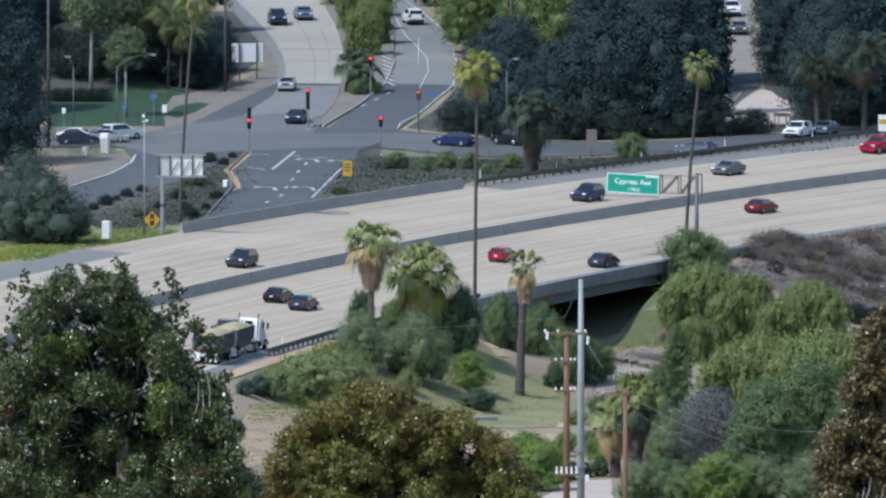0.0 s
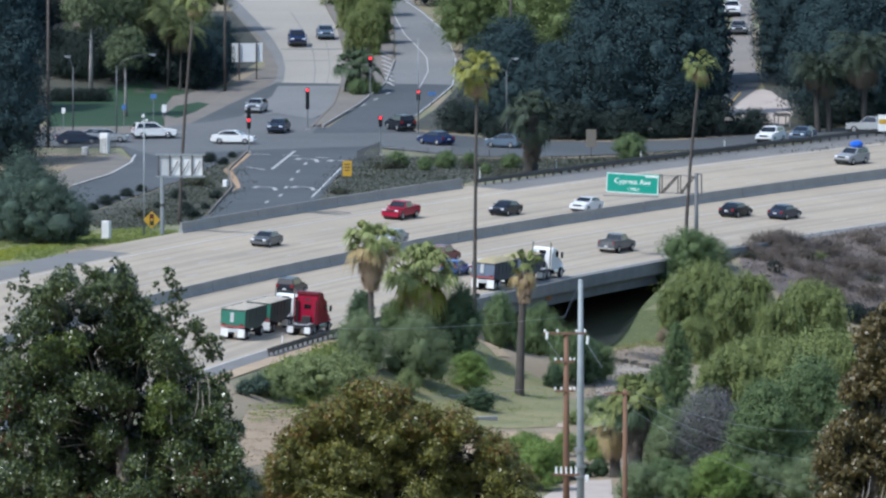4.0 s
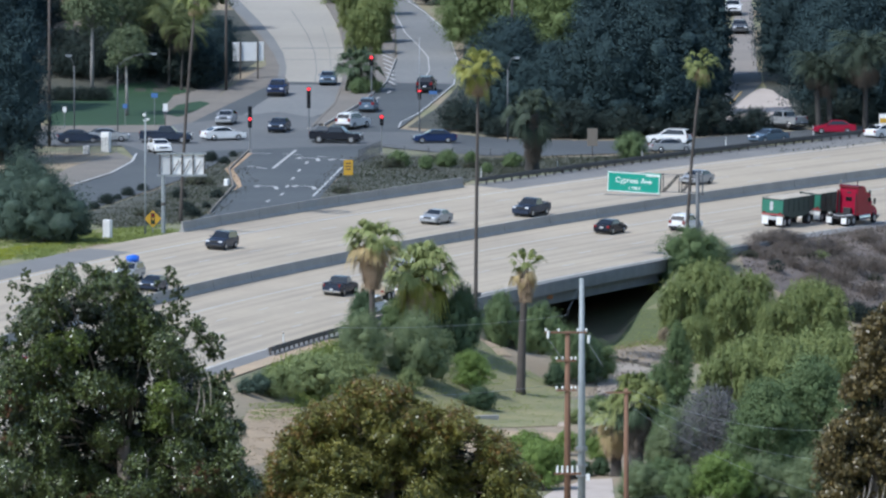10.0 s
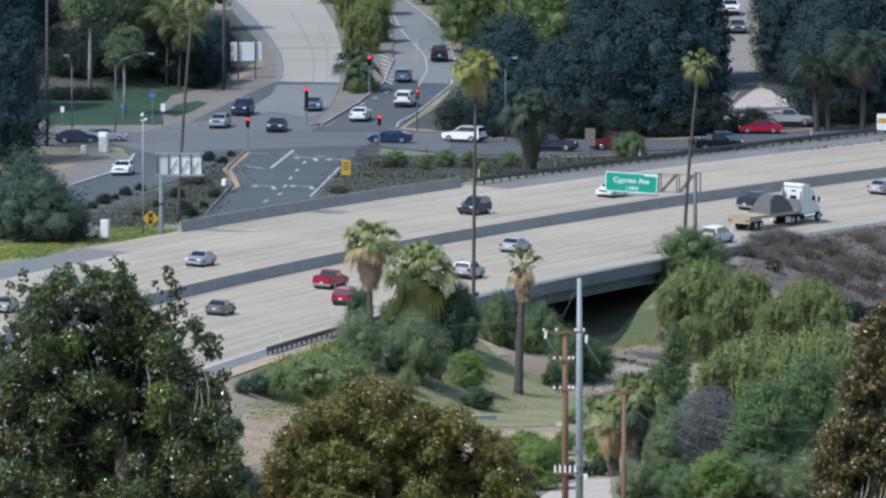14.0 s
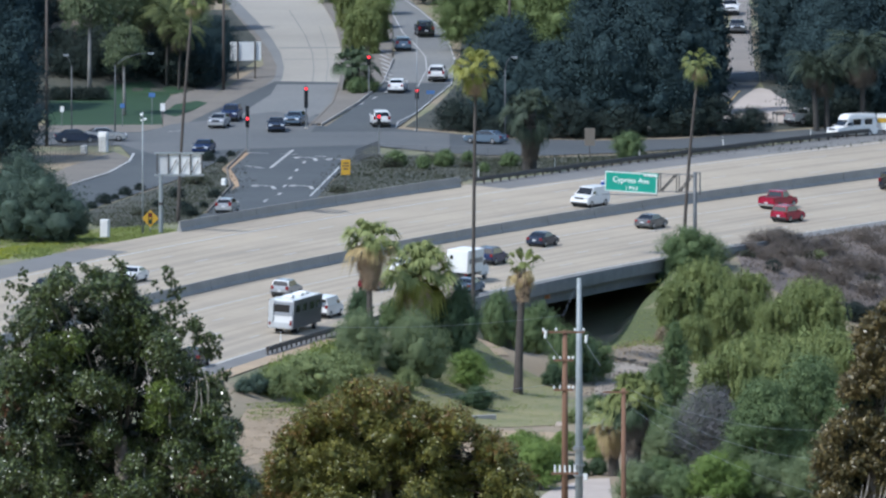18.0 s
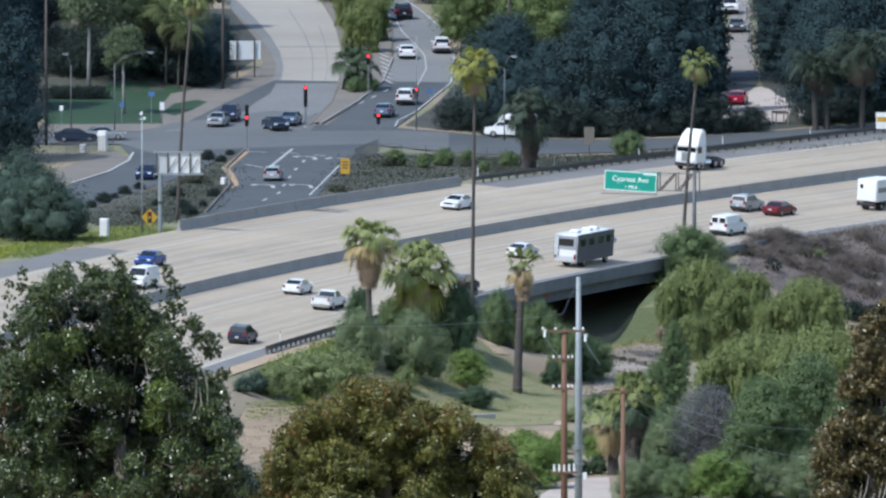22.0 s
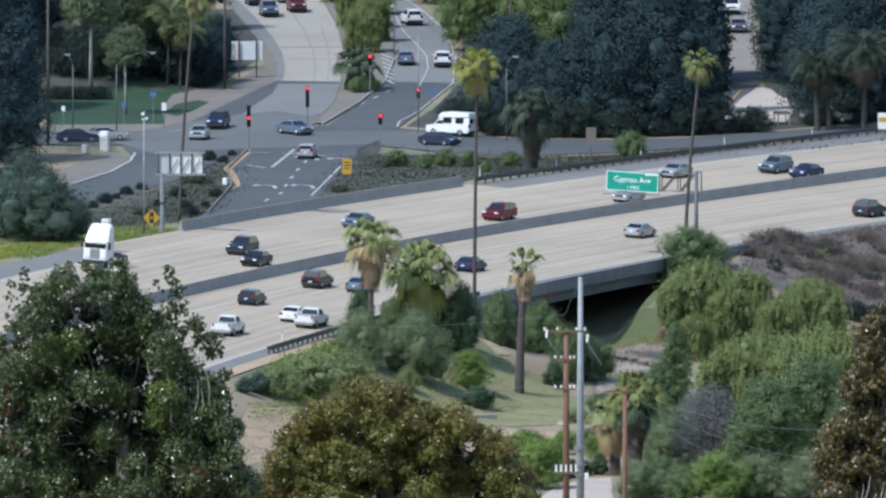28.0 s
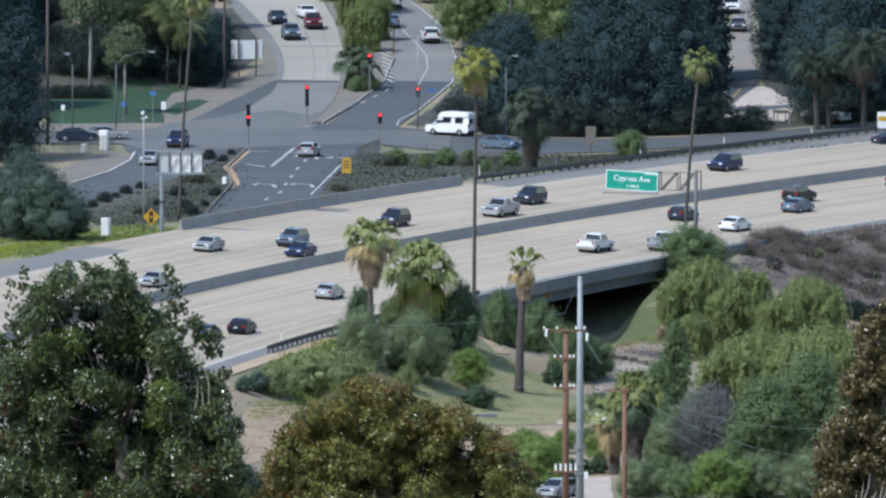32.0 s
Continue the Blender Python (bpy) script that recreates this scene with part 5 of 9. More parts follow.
# ---- streets beyond the freeway ----
def streets():
    S = 2.5
    cut_sheet("lawn", [(-43.3, 2306.71), (-43.4, 2335.0), (-38.8, 2340.0), (-37.4, 2347.5), (-32.5, 2350.0), (-30.0, 2342.0), (-31.0, 2326.0), (-30.41, 2307.99), (-37.31, 2306.71)], 0.03, M_LAWN, S)
    cut_sheet("lawn", [(-30.6, 2321.0), (-29.4, 2331.0), (-27.0, 2335.5), (-25.8, 2333.0), (-27.2, 2325.0), (-29.2, 2317.0)], 0.05, M_LAWN, S)
    cut_sheet("grass_patch", [(-31.8, 2344.0), (-30.6, 2348.5), (-28.4, 2349.5), (-28.6, 2345.5), (-30.4, 2342.0)], 0.05, M_LAWN, S)
    cut_sheet("dirt_slope", [(-31.4, 2307.99), (-31.6, 2326.0), (-30.4, 2340.0), (-28.6, 2347.0), (-26.2, 2352.0), (-24.3, 2350.0), (-25.72, 2331.33), (-29.4, 2307.5)], 0.02, M_SHADEDIRT, S)
    cut_sheet("tan_bank", [(-44.4, 2364.0), (-43.6, 2371.5), (-41.2, 2374.0), (-38.8, 2370.0), (-38.4, 2364.5), (-41.0, 2361.0)], 0.06, M_DIRT, S)
    cut_sheet("olive_bank", [(-43.9, 2336.5), (-44.0, 2358.0), (-42.2, 2361.0), (-41.4, 2348.0), (-42.2, 2336.5)], 0.05, M_VERGE, S)
    cut_sheet("dirt_shoulder", [(-29.89, 2306.71), (-25.72, 2331.33), (-24.16, 2349.82), (-19.99, 2378.09), (-20.72, 2404.27), (-23.77, 2439.59), (-26.77, 2475.96), (-25.14, 2478.91), (-21.34, 2438.16), (-18.85, 2411.25), (-17.51, 2386.98), (-17.21, 2363.20), (-23.94, 2328.72), (-28.04, 2306.71)], 0.045, M_SHADEDIRT, S)
    cut_sheet("pavement", [(-44.55, 2297.76), (-44.72, 2306.71), (-29.91, 2307.99), (-28.03, 2305.42), (-32.86, 2297.76)], 0.06, M_SHADEDIRT, S)
    cut_sheet("road_ramp_upper", [(-18.21, 2353.0), (-17.77, 2361.5), (-17.68, 2375.0), (-18.19, 2392.0), (-19.29, 2409.5), (-21.08, 2430.5), (-25.48, 2475.0), (-16.19, 2479.65), (-13.73, 2454.01), (-12.08, 2425.34), (-11.13, 2390.42), (-11.36, 2353.0)], 0.07, M_RAMP, S)
    cut_sheet("ramp_shoulder", [(-27.2, 2475.0), (-23.6, 2440.0), (-20.9, 2414.05), (-19.3, 2392.0), (-18.5, 2376.0), (-18.6, 2362.0), (-19.6, 2353.0), (-18.2, 2353.0), (-17.75, 2361.5), (-17.66, 2375.0), (-18.17, 2392.0), (-19.27, 2409.5), (-21.06, 2430.5), (-25.46, 2475.0)], 0.06, M_HILLROAD, S)
    cut_sheet("road_crossing", [(-45.43, 2280.22), (-44.57, 2299.04), (-32.87, 2299.04), (-27.76, 2309.27), (-23.96, 2330.02), (-18.56, 2357.83), (-11.36, 2356.49), (-13.84, 2306.71), (-12.59, 2305.42), (-8.99, 2331.33), (-6.25, 2356.49), (1.13, 2355.15), (-2.73, 2319.60), (-4.93, 2302.87), (0.98, 2297.76), (0.97, 2267.60), (-7.88, 2280.22), (-21.55, 2272.99), (-27.12, 2230.55), (-37.01, 2179.66), (-47.00, 2129.44), (-48.07, 2178.00), (-38.86, 2218.46), (-35.27, 2235.77), (-33.04, 2259.56), (-34.74, 2280.22)], 0.10, M_ASPHALT, S)
    cut_sheet("ramp_apron", [(-18.35, 2353.6), (-11.40, 2353.6), (-11.9, 2336.0), (-12.6, 2322.0), (-14.5, 2316.0), (-18.2, 2322.0), (-22.0, 2318.0), (-20.6, 2330.0), (-18.9, 2342.0)], 0.125, M_HILLROAD, S)
    cut_sheet("crossing_paving", [(-22.0, 2319.0), (-25.0, 2312.6), (-29.37, 2308.0), (-32.5, 2298.0), (-44.5, 2296.0), (-45.2, 2281.5), (-34.4, 2281.0), (-31.0, 2266.0), (-22.0, 2274.2), (-7.9, 2281.0), (0.9, 2268.6), (0.9, 2296.8), (-5.2, 2299.5), (-14.2, 2299.0), (-12.9, 2316.0), (-14.5, 2318.0), (-18.2, 2324.0)], 0.115, M_CROSSING, S)
    cut_sheet("road_hill_leg", [(-6.25, 2356.49), (-5.25, 2390.42), (-5.60, 2432.44), (-6.24, 2479.65), (-6.95, 2498.30), (-5.57, 2475.96), (-2.23, 2445.34), (0.52, 2418.27), (1.66, 2383.56), (1.13, 2355.15)], 0.07, M_HILLROAD, S)
    cut_sheet("road_frontage", [(0.98, 2297.76), (7.12, 2291.16), (16.91, 2288.41), (25.52, 2291.16), (31.72, 2295.93), (37.95, 2300.92), (53.09, 2316.24), (52.81, 2303.93), (37.73, 2287.50), (28.42, 2277.51), (19.20, 2268.50), (10.06, 2264.02), (4.61, 2264.91), (0.97, 2267.60)], 0.10, M_ASPHALT, S)
    cut_sheet("road_off_ramp", [(-21.55, 2272.99), (-22.82, 2241.89), (-22.20, 2215.89), (-24.15, 2178.00), (-25.50, 2168.57), (-17.78, 2183.16), (-13.06, 2196.36), (-11.02, 2235.77), (-7.88, 2280.22)], 0.10, M_ASPHALT, S)
    cut_sheet("planted_median", [(-14.45, 2306.71), (-12.12, 2332.64), (-11.36, 2356.49), (-11.13, 2390.42), (-12.08, 2425.34), (-13.73, 2454.01), (-15.20, 2479.65), (-6.24, 2479.65), (-5.60, 2432.44), (-5.55, 2383.56), (-6.56, 2356.49), (-9.31, 2332.64), (-13.10, 2307.99)], 0.20, M_SHADEDIRT, S)
    cut_sheet("brush_island_east", [(-12.85, 2201.42), (-8.74, 2267.60), (-5.71, 2266.70), (4.60, 2262.23), (10.65, 2260.45), (5.76, 2239.26), (-0.24, 2213.32), (-8.49, 2201.42)], 0.06, M_VERGE, S)
    cut_sheet("brush_island_west", [(-38.59, 2169.76), (-36.97, 2177.17), (-27.10, 2228.81), (-21.65, 2271.19), (-22.96, 2244.52), (-22.26, 2216.75), (-24.31, 2181.32), (-26.35, 2166.79), (-31.97, 2154.62)], 0.06, M_VERGE, S)
    cut_sheet("brush_strip", [(4.60, 2262.23), (10.05, 2261.34), (19.17, 2265.81), (28.39, 2274.80), (37.69, 2284.77), (52.75, 2301.27), (52.59, 2294.28), (37.52, 2274.80), (25.18, 2260.45), (12.98, 2244.52), (4.53, 2227.08)], 0.055, M_VERGE, S)
    cut_sheet("dirt_edge", [(-23.3, 2243.0), (-22.4, 2230.0), (-21.7, 2218.0), (-22.0, 2211.0), (-21.2, 2217.0), (-21.6, 2229.0), (-22.4, 2243.0), (-20.6, 2268.0), (-21.3, 2270.0)], 0.115, M_TANEDGE, S)
    cut_sheet("tan_forecourt", [(-43.05, 2220.18), (-39.94, 2246.28), (-35.22, 2271.19), (-33.22, 2259.56), (-35.29, 2237.51), (-38.89, 2220.18)], 0.05, M_SHADEDIRT, S)
    cut_sheet("road_uphill_drive", [(31.08, 2326.11), (31.67, 2356.49), (33.14, 2418.27), (34.24, 2479.65), (35.97, 2479.65), (35.60, 2418.27), (35.25, 2376.73), (35.37, 2355.15), (32.14, 2326.11)], 0.08, M_LANE, S)
    cut_sheet("drive_foot", [(31.2, 2366.0), (35.6, 2369.0), (35.5, 2356.0), (34.4, 2346.0), (33.0, 2337.0), (31.6, 2326.0), (30.9, 2313.0), (29.6, 2312.0), (30.0, 2330.0), (30.9, 2346.0)], 0.11, M_ASPHALT, S)
    cut_sheet("dry_bank", [(30.6, 2307.0), (30.9, 2314.0), (31.6, 2325.5), (32.5, 2331.0), (33.1, 2337.0), (34.3, 2345.0), (34.9, 2348.6), (35.6, 2350.0), (36.6, 2347.5), (37.2, 2341.0), (38.3, 2335.5), (38.6, 2322.0), (37.6, 2309.31), (34.5, 2310.5)], 0.10, M_DRIVEWAY, S)
    # Wood floors use a soil darkened to stand for the trees' shade.
    cut_sheet("wood_floor", [(1.60, 2300.31), (7.13, 2293.95), (16.94, 2292.05), (25.55, 2293.95), (30.64, 2297.78), (31.16, 2336.59), (32.75, 2418.27), (19.27, 2432.44), (2.33, 2418.27), (1.96, 2356.49), (-0.87, 2326.76), (-3.95, 2305.42)], 0.04, M_FLOORSHADE, S)
    cut_sheet("wood_floor", [(31.75, 2297.81), (37.99, 2303.35), (53.14, 2318.43), (55.41, 2418.27), (36.32, 2418.27), (35.71, 2356.49), (37.55, 2314.43)], 0.04, M_FLOORSHADE, S)
    cut_sheet("wood_floor", [(-50.77, 2246.28), (-43.81, 2259.56), (-44.72, 2306.71), (-43.36, 2333.30), (-26.01, 2346.50), (-19.48, 2393.87), (-22.53, 2446.78), (-55.27, 2446.78)], 0.015, M_FLOORSHADE, S)
    cut_sheet("verge", [(-47.48, 2099.79), (-48.32, 2137.39), (-36.54, 2151.83), (-28.04, 2162.83), (-27.74, 2162.18), (-36.37, 2141.60)], 0.05, M_TURF, S)
    # near side
    cut_sheet("bank_turf", [(-7.79, 2017.24), (-4.59, 2038.81), (3.66, 2067.85), (5.31, 2063.36), (12.20, 2059.51), (12.23, 2018.88), (6.27, 2015.53), (-0.76, 2018.07), (-7.75, 2007.58)], 0.06, M_TURF, S)
    cut_sheet("bare_path", [(3.38, 2069.53), (4.50, 2072.34), (6.70, 2065.81), (5.31, 2062.84)], 0.09, M_NEARDIRT, S)
    cut_sheet("wash_bed", [(15.12, 2081.50), (16.36, 2083.50), (19.23, 2085.50), (22.39, 2083.00), (22.05, 2051.50), (14.93, 2055.00)], 0.07, M_GRAVEL, S)
    cut_sheet("wash_turf", [(14.9, 2108.0), (15.9, 2117.0), (19.6, 2129.5), (22.2, 2137.5), (27.5, 2147.0), (29.5, 2140.0), (24.4, 2104.0), (16.0, 2101.0)], 0.06, M_GREENTURF, S)
    cut_sheet("bare_strip", [(15.76, 2115.50), (19.05, 2116.00), (22.88, 2103.00), (22.71, 2087.00), (19.24, 2087.00), (15.51, 2082.50)], 0.068, M_DIRT, S)
    cut_sheet("dirt_flat", [(-19.19, 1966.48), (-18.24, 1978.65), (-11.99, 1996.53), (-7.73, 2003.63), (-0.22, 2015.30), (11.63, 2008.85), (12.05, 1989.07), (7.76, 1982.56), (-4.49, 1991.96), (-11.85, 1972.99), (-18.48, 1947.58)], 0.05, M_NEARDIRT, S)
    cut_sheet("drive", [(7.54, 1925.85), (10.48, 1945.64), (13.42, 1955.69), (15.63, 1956.95), (15.70, 1925.85)], 0.08, M_DRIVEWAY, S)
    cut_sheet("brush_slope", [(29.89, 2162.04), (37.11, 2178.37), (48.13, 2202.24), (47.12, 2155.31), (38.24, 2142.72), (30.83, 2147.05)], 0.05, M_SLOPE, S)


M_TANEDGE = material("orange_tan_soil", (0.42, 0.28, 0.16), (0.26, 0.18, 0.11), rough=0.95, scale=0.4, fine=2)
M_SLOPE = material("dry_slope_soil", (0.18, 0.142, 0.118), (0.08, 0.068, 0.062), rough=0.95, scale=0.12, fine=1.2, bump=0.5, spread=0.3)
# Soil colour with the shade under the trees put into it.
M_FLOORSHADE = material("shade_dark_soil", (0.066, 0.064, 0.047), (0.03, 0.034, 0.027), rough=0.95, scale=0.13, fine=1.5, bump=0.5, spread=0.34)
M_VERGE = material("olive_verge_soil", (0.082, 0.076, 0.056), (0.036, 0.041, 0.031), rough=0.95, scale=0.16, fine=1.5, bump=0.5, spread=0.4)
streets()


def paint_line(name, pts, width, lift=0.13, mat=None):
    """A painted stripe along plan points."""
    vs, fs = [], []
    for i in range(len(pts) - 1):
        a, b = Vector(pts[i]), Vector(pts[i + 1])
        d = b - a
        n = Vector((-d.y, d.x)).normalized() * width / 2
        m = max(1, int(d.length / 2.5))
        for j in range(m):
            k = len(vs)
            for t in (j / m, (j + 1) / m):
                for s in (-1, 1):
                    p = a + d * t + n * s
                    vs.append((p.x, p.y, ground_z(p.x, p.y) + lift))
            fs.append((k, k + 1, k + 3, k + 2))
    return tagged(raw(name, vs, fs, mat or (M_WORNPAINT if "edge" not in name else M_PAINT)), kind="structure")


def markings():
    paint_line("edge_line", [(-4.94, 2304.14), (-4.70, 2310.56), (-2.73, 2320.90), (1.13, 2354.48), (1.53, 2383.56), (0.39, 2418.27), (-2.35, 2443.90), (-5.21, 2464.93)], 0.16)
    paint_line("edge_line", [(-33.03, 2267.60), (-33.34, 2255.11), (-35.29, 2237.51), (-38.89, 2220.18)], 0.25)
    paint_line("lane_line", [(-6.2, 2456.0), (-5.6, 2440.0), (-4.4, 2416.5), (-2.9, 2401.0), (-1.79, 2387.0), (-1.62, 2371.0), (-2.58, 2351.5)], 0.16)
    for k in range(8):
        paint_line("paving_band", [(-7.1 + 0.11 * k, 2394.0 - 5.2 * k), (-5.9 + 0.07 * k, 2389.0 - 5.2 * k)], 0.32, 0.24)
    for p, q in (((-10.33, 2324.15), (-9.84, 2326.76)), ((-8.98, 2330.02), (-8.49, 2332.64)), ((-7.63, 2336.59), (-7.14, 2339.22)), ((-6.28, 2343.84), (-5.84, 2346.50))):
        paint_line("lane_line", [p, q], 0.25)
    paint_line("centre_line", [(31.42, 2328.50), (32.29, 2337.50), (33.16, 2346.00)], 0.13, 0.15, M_YELLOW)
    paint_line("stop_line", [(31.42, 2366.50), (34.10, 2367.50)], 0.6, 0.15)
    # joints and patched strips in the ramp's concrete
    paint_line("road_joint", [(-18.4, 2398.0), (-11.4, 2398.4)], 1.1, 0.09, M_HILLROAD)
    paint_line("road_joint", [(-17.9, 2384.0), (-11.2, 2384.4)], 0.5, 0.09, M_HILLROAD)
    paint_line("road_joint", [(-14.4, 2355.0), (-14.3, 2372.0), (-14.6, 2392.0), (-15.6, 2415.0), (-17.6, 2445.0)], 0.10, 0.095, M_HILLROAD)
    paint_line("road_joint", [(-12.9, 2356.0), (-12.7, 2375.0), (-13.0, 2398.0), (-14.0, 2425.0)], 0.07, 0.095, M_HILLROAD)
    paint_line("stop_line", [(-18.15, 2244.52), (-15.95, 2272.99)], 0.35)
    paint_line("stop_line", [(-20.83, 2248.04), (-18.87, 2243.64)], 0.4)
    for p, q in (((-20.90, 2268.50), (-18.58, 2267.60)), ((-17.24, 2266.70), (-15.41, 2265.81)), ((-13.58, 2263.12), (-12.36, 2262.23))):
        paint_line("crossing_bar", [p, q], 0.5)
    paint_line("edge_line", [(-13.68, 2201.42), (-12.05, 2227.08), (-10.83, 2246.28)], 0.22)
    paint_line("lane_line", [(-29.80, 2299.04), (-27.96, 2300.31)], 0.25)
    # curved turn arrows on the off-ramp
    for c in ((-18.39, 2215.03), (-14.42, 2215.03), (-14.27, 2258.67), (-10.81, 2256.00)):
        x, y = c
        paint_line("turn_arrow", [(x + 0.9, y - 3.0), (x + 0.7, y + 1.0), (x - 0.3, y + 2.4), (x - 1.2, y + 2.0)], 0.45)
        paint_line("turn_arrow", [(x - 0.9, y + 3.4), (x - 1.5, y + 1.8), (x - 1.0, y + 0.6)], 0.4)
    for p, q in (((-17.05, 2203.12), (-16.78, 2206.51)), ((-16.55, 2215.03), (-16.34, 2218.46)), ((-16.04, 2227.08), (-15.83, 2230.55)), ((-15.47, 2239.26), (-15.26, 2242.76)), ((-18.44, 2193.00), (-18.12, 2196.36)), ((-14.71, 2251.57), (-14.55, 2255.11))):
        paint_line("lane_line", [p, q], 0.3)


markings()


def kerb(name, pts, mat=None, h=0.16, w=0.35):
    """A raised kerb along plan points, in separate cast lengths."""
    k = empty(name, Matrix(), "pale concrete kerb along the road edge", "kerb")
    for i in range(len(pts) - 1):
        a, b = Vector(pts[i]), Vector(pts[i + 1])
        d = b - a
        n = max(1, round(d.length / 3.0))
        ang = math.atan2(d.y, d.x)
        for j in range(n):
            p, q = a + d * (j / n), a + d * ((j + 1) / n)
            zp, zq = ground_z(p.x, p.y), ground_z(q.x, q.y)
            bm = box(d.length / n - 0.03, w, h + 0.25, (0, 0, -0.05), 0.03)
            ob = part("kerb_stone", bm, mat or M_KERB, k)
            mid = (p + q) / 2
            ob.matrix_world = Matrix.Translation((mid.x, mid.y, (zp + zq) / 2)) @ Matrix.Rotation(ang, 4, "Z") @ Matrix.Rotation(-math.atan2(zq - zp, d.length / n), 4, "Y")
    return k


kerb("kerb", [(-14.32, 2305.42), (-11.99, 2331.99), (-11.29, 2356.49), (-11.07, 2390.42), (-12.01, 2425.34), (-13.66, 2454.01)], M_SHADEDIRT, 0.05, 0.25)
kerb("kerb", [(-13.09, 2306.71), (-9.24, 2331.33), (-6.43, 2355.82), (-5.42, 2383.56)], M_KERB, 0.10, 0.18)
kerb("kerb", [(-20.94, 2272.99), (-22.82, 2242.76), (-22.14, 2215.89), (-24.19, 2176.35)], M_SHADEDIRT, 0.1, 0.2)


# ---- signals, signs, poles ----
def facing(x, y):
    """Turn about z that faces the camera's hill."""
    return math.atan2(-y, -x) + math.pi / 2


def disc(r, depth, at, bm=None, seg=14):
    """A short drum whose axis runs along -y."""
    bm = bm or bmesh.new()
    bmesh.ops.create_cone(bm, cap_ends=True, segments=seg, radius1=r, radius2=r, depth=depth, matrix=Matrix.Translation(at) @ Matrix.Rotation(math.pi / 2, 4, "X"))
    return bm




def signal_head(parent, z, x=0.0, y=-0.2, lit=0, lamps=3):
    """A three-lamp head: housing with visors, one lamp glowing red."""
    h = part("signal_head", box(0.42, 0.3, 0.36 * lamps + 0.08, (x, y, z), 0.03), M_BLACK, parent, "black signal housing with a lit red lamp")
    for i in range(lamps):
        zz = z + 0.04 + 0.36 * (lamps - 1 - i) + 0.18
        red = i == lit
        part("lamp", disc(0.16 if red else 0.13, 0.04, (x, y - 0.165, zz)), M_REDLAMP if red else M_BLACK, h, "glowing red lamp" if red else "")
        bm = tube([(x, y - 0.15, zz), (x, y - 0.36, zz - 0.02)], [0.165, 0.165], 10)
        bm.faces.ensure_lookup_table()
        bmesh.ops.delete(bm, geom=[f for f in bm.faces if len(f.verts) > 4 or f.calc_center_median().z < zz - 0.1], context="FACES")
        part("visor", bm, M_BLACK, h)


def signal(xy, height, heads=1, label="roadside traffic signal showing red on a steel pole", arm=0.0, lit=0):
    x, y = xy
    s = empty("traffic_signal", Matrix.Translation((x, y, ground_z(x, y))) @ Matrix.Rotation(facing(x, y), 4, "Z"), label, "traffic signal", "traffic signals")
    part("pole", tube([(0, 0, -0.3), (0, 0, height - 0.3)], [0.09, 0.075], 8), M_GALV, s)
    part("base", box(0.45, 0.45, 0.35, (0, 0, -0.1), 0.03), M_KERB, s)
    for k in range(heads):
        signal_head(s, height - 1.15 * (k + 1), lit=0 if k == lit else 9)
    return s


signal((-20.86, 2271.19), 5.00, 2, "traffic signal with two stacked heads showing red", lit=1)
signal((-14.74, 2302.87), 4.70, 2, "traffic signal with two stacked heads showing red", lit=0)
signal((-6.68, 2267.60), 4.32)
signal((-2.65, 2300.31), 4.75)
signal((-8.03, 2341.86), 4.52, 1, "far traffic signal showing red on the planted median")


def pole_thing(name, xy, height, r, mat, label, category, group=""):
    x, y = xy
    p = empty(name, Matrix.Translation((x, y, ground_z(x, y))) @ Matrix.Rotation(facing(x, y), 4, "Z"), label, category, group)
    part("pole", tube([(0, 0, -0.5), (0, 0, height * 0.5), (0, 0, height)], [r, r * 0.85, r * 0.65], 9), mat, p, smooth=True)
    return p


def street_lamp(xy, height, reach, label="tall galvanised street lamp with a curved arm"):
    p = pole_thing("street_lamp", xy, height * 0.86, 0.085, M_SIGNSTEEL, label, "street lamp", "street lamps")
    part("arm", tube([(0, 0, height * 0.85), (reach * 0.25, 0, height * 0.93), (reach * 0.6, 0, height * 0.985), (reach, 0, height)], [0.05, 0.045, 0.04, 0.035], 7), M_SIGNSTEEL, p, smooth=True)
    head = part("lamp_head", box(0.75, 0.3, 0.16, (reach + 0.3, 0, height - 0.09), 0.05), M_GALV, p, "grey cobra-head lantern")
    part("lens", box(0.45, 0.2, 0.05, (reach + 0.35, 0, height - 0.14)), M_WHITE, head)
    return p


street_lamp((6.92, 2286.59), 9.26, 0.7)
street_lamp((-35.45, 2294.59), 9.11, 3.6)
street_lamp((-40.28, 2300.31), 8.39, -0.9)
pole_thing("utility_pole", (-42.62, 2280.22), 17.86, 0.2, M_POST, "tall dark timber utility pole", "utility pole", "timber poles")
pole_thing("utility_pole", (-24.21, 2348.49), 12.72, 0.18, M_POST, "tall brown timber utility pole", "utility pole", "timber poles")
pole_thing("utility_pole", (7.70, 2376.73), 10.20, 0.2, M_POST, "tall dark timber utility pole", "utility pole", "timber poles")
_m = pole_thing("signal_mast", (-2.65, 2299.04), 10.49, 0.06, M_GALV, "thin dark mast behind the signal", "mast")


def camera_pole(xy, height):
    p = pole_thing("camera_pole", xy, height, 0.11, M_STEELPOLE, "slim galvanised pole with a white traffic sensor", "pole")
    part("bracket", box(0.5, 0.1, 0.1, (0, 0, height - 0.9)), M_WHITE, p)
    part("sensor", box(0.3, 0.4, 0.3, (-0.1, -0.15, height - 0.45), 0.06), M_WHITE, p, "white sensor housing")
    part("sensor", box(0.3, 0.3, 0.22, (0.25, -0.1, height - 0.85), 0.05), M_WHITE, p, "white sensor housing")


camera_pole((-30.38, 2147.5), 12.5)


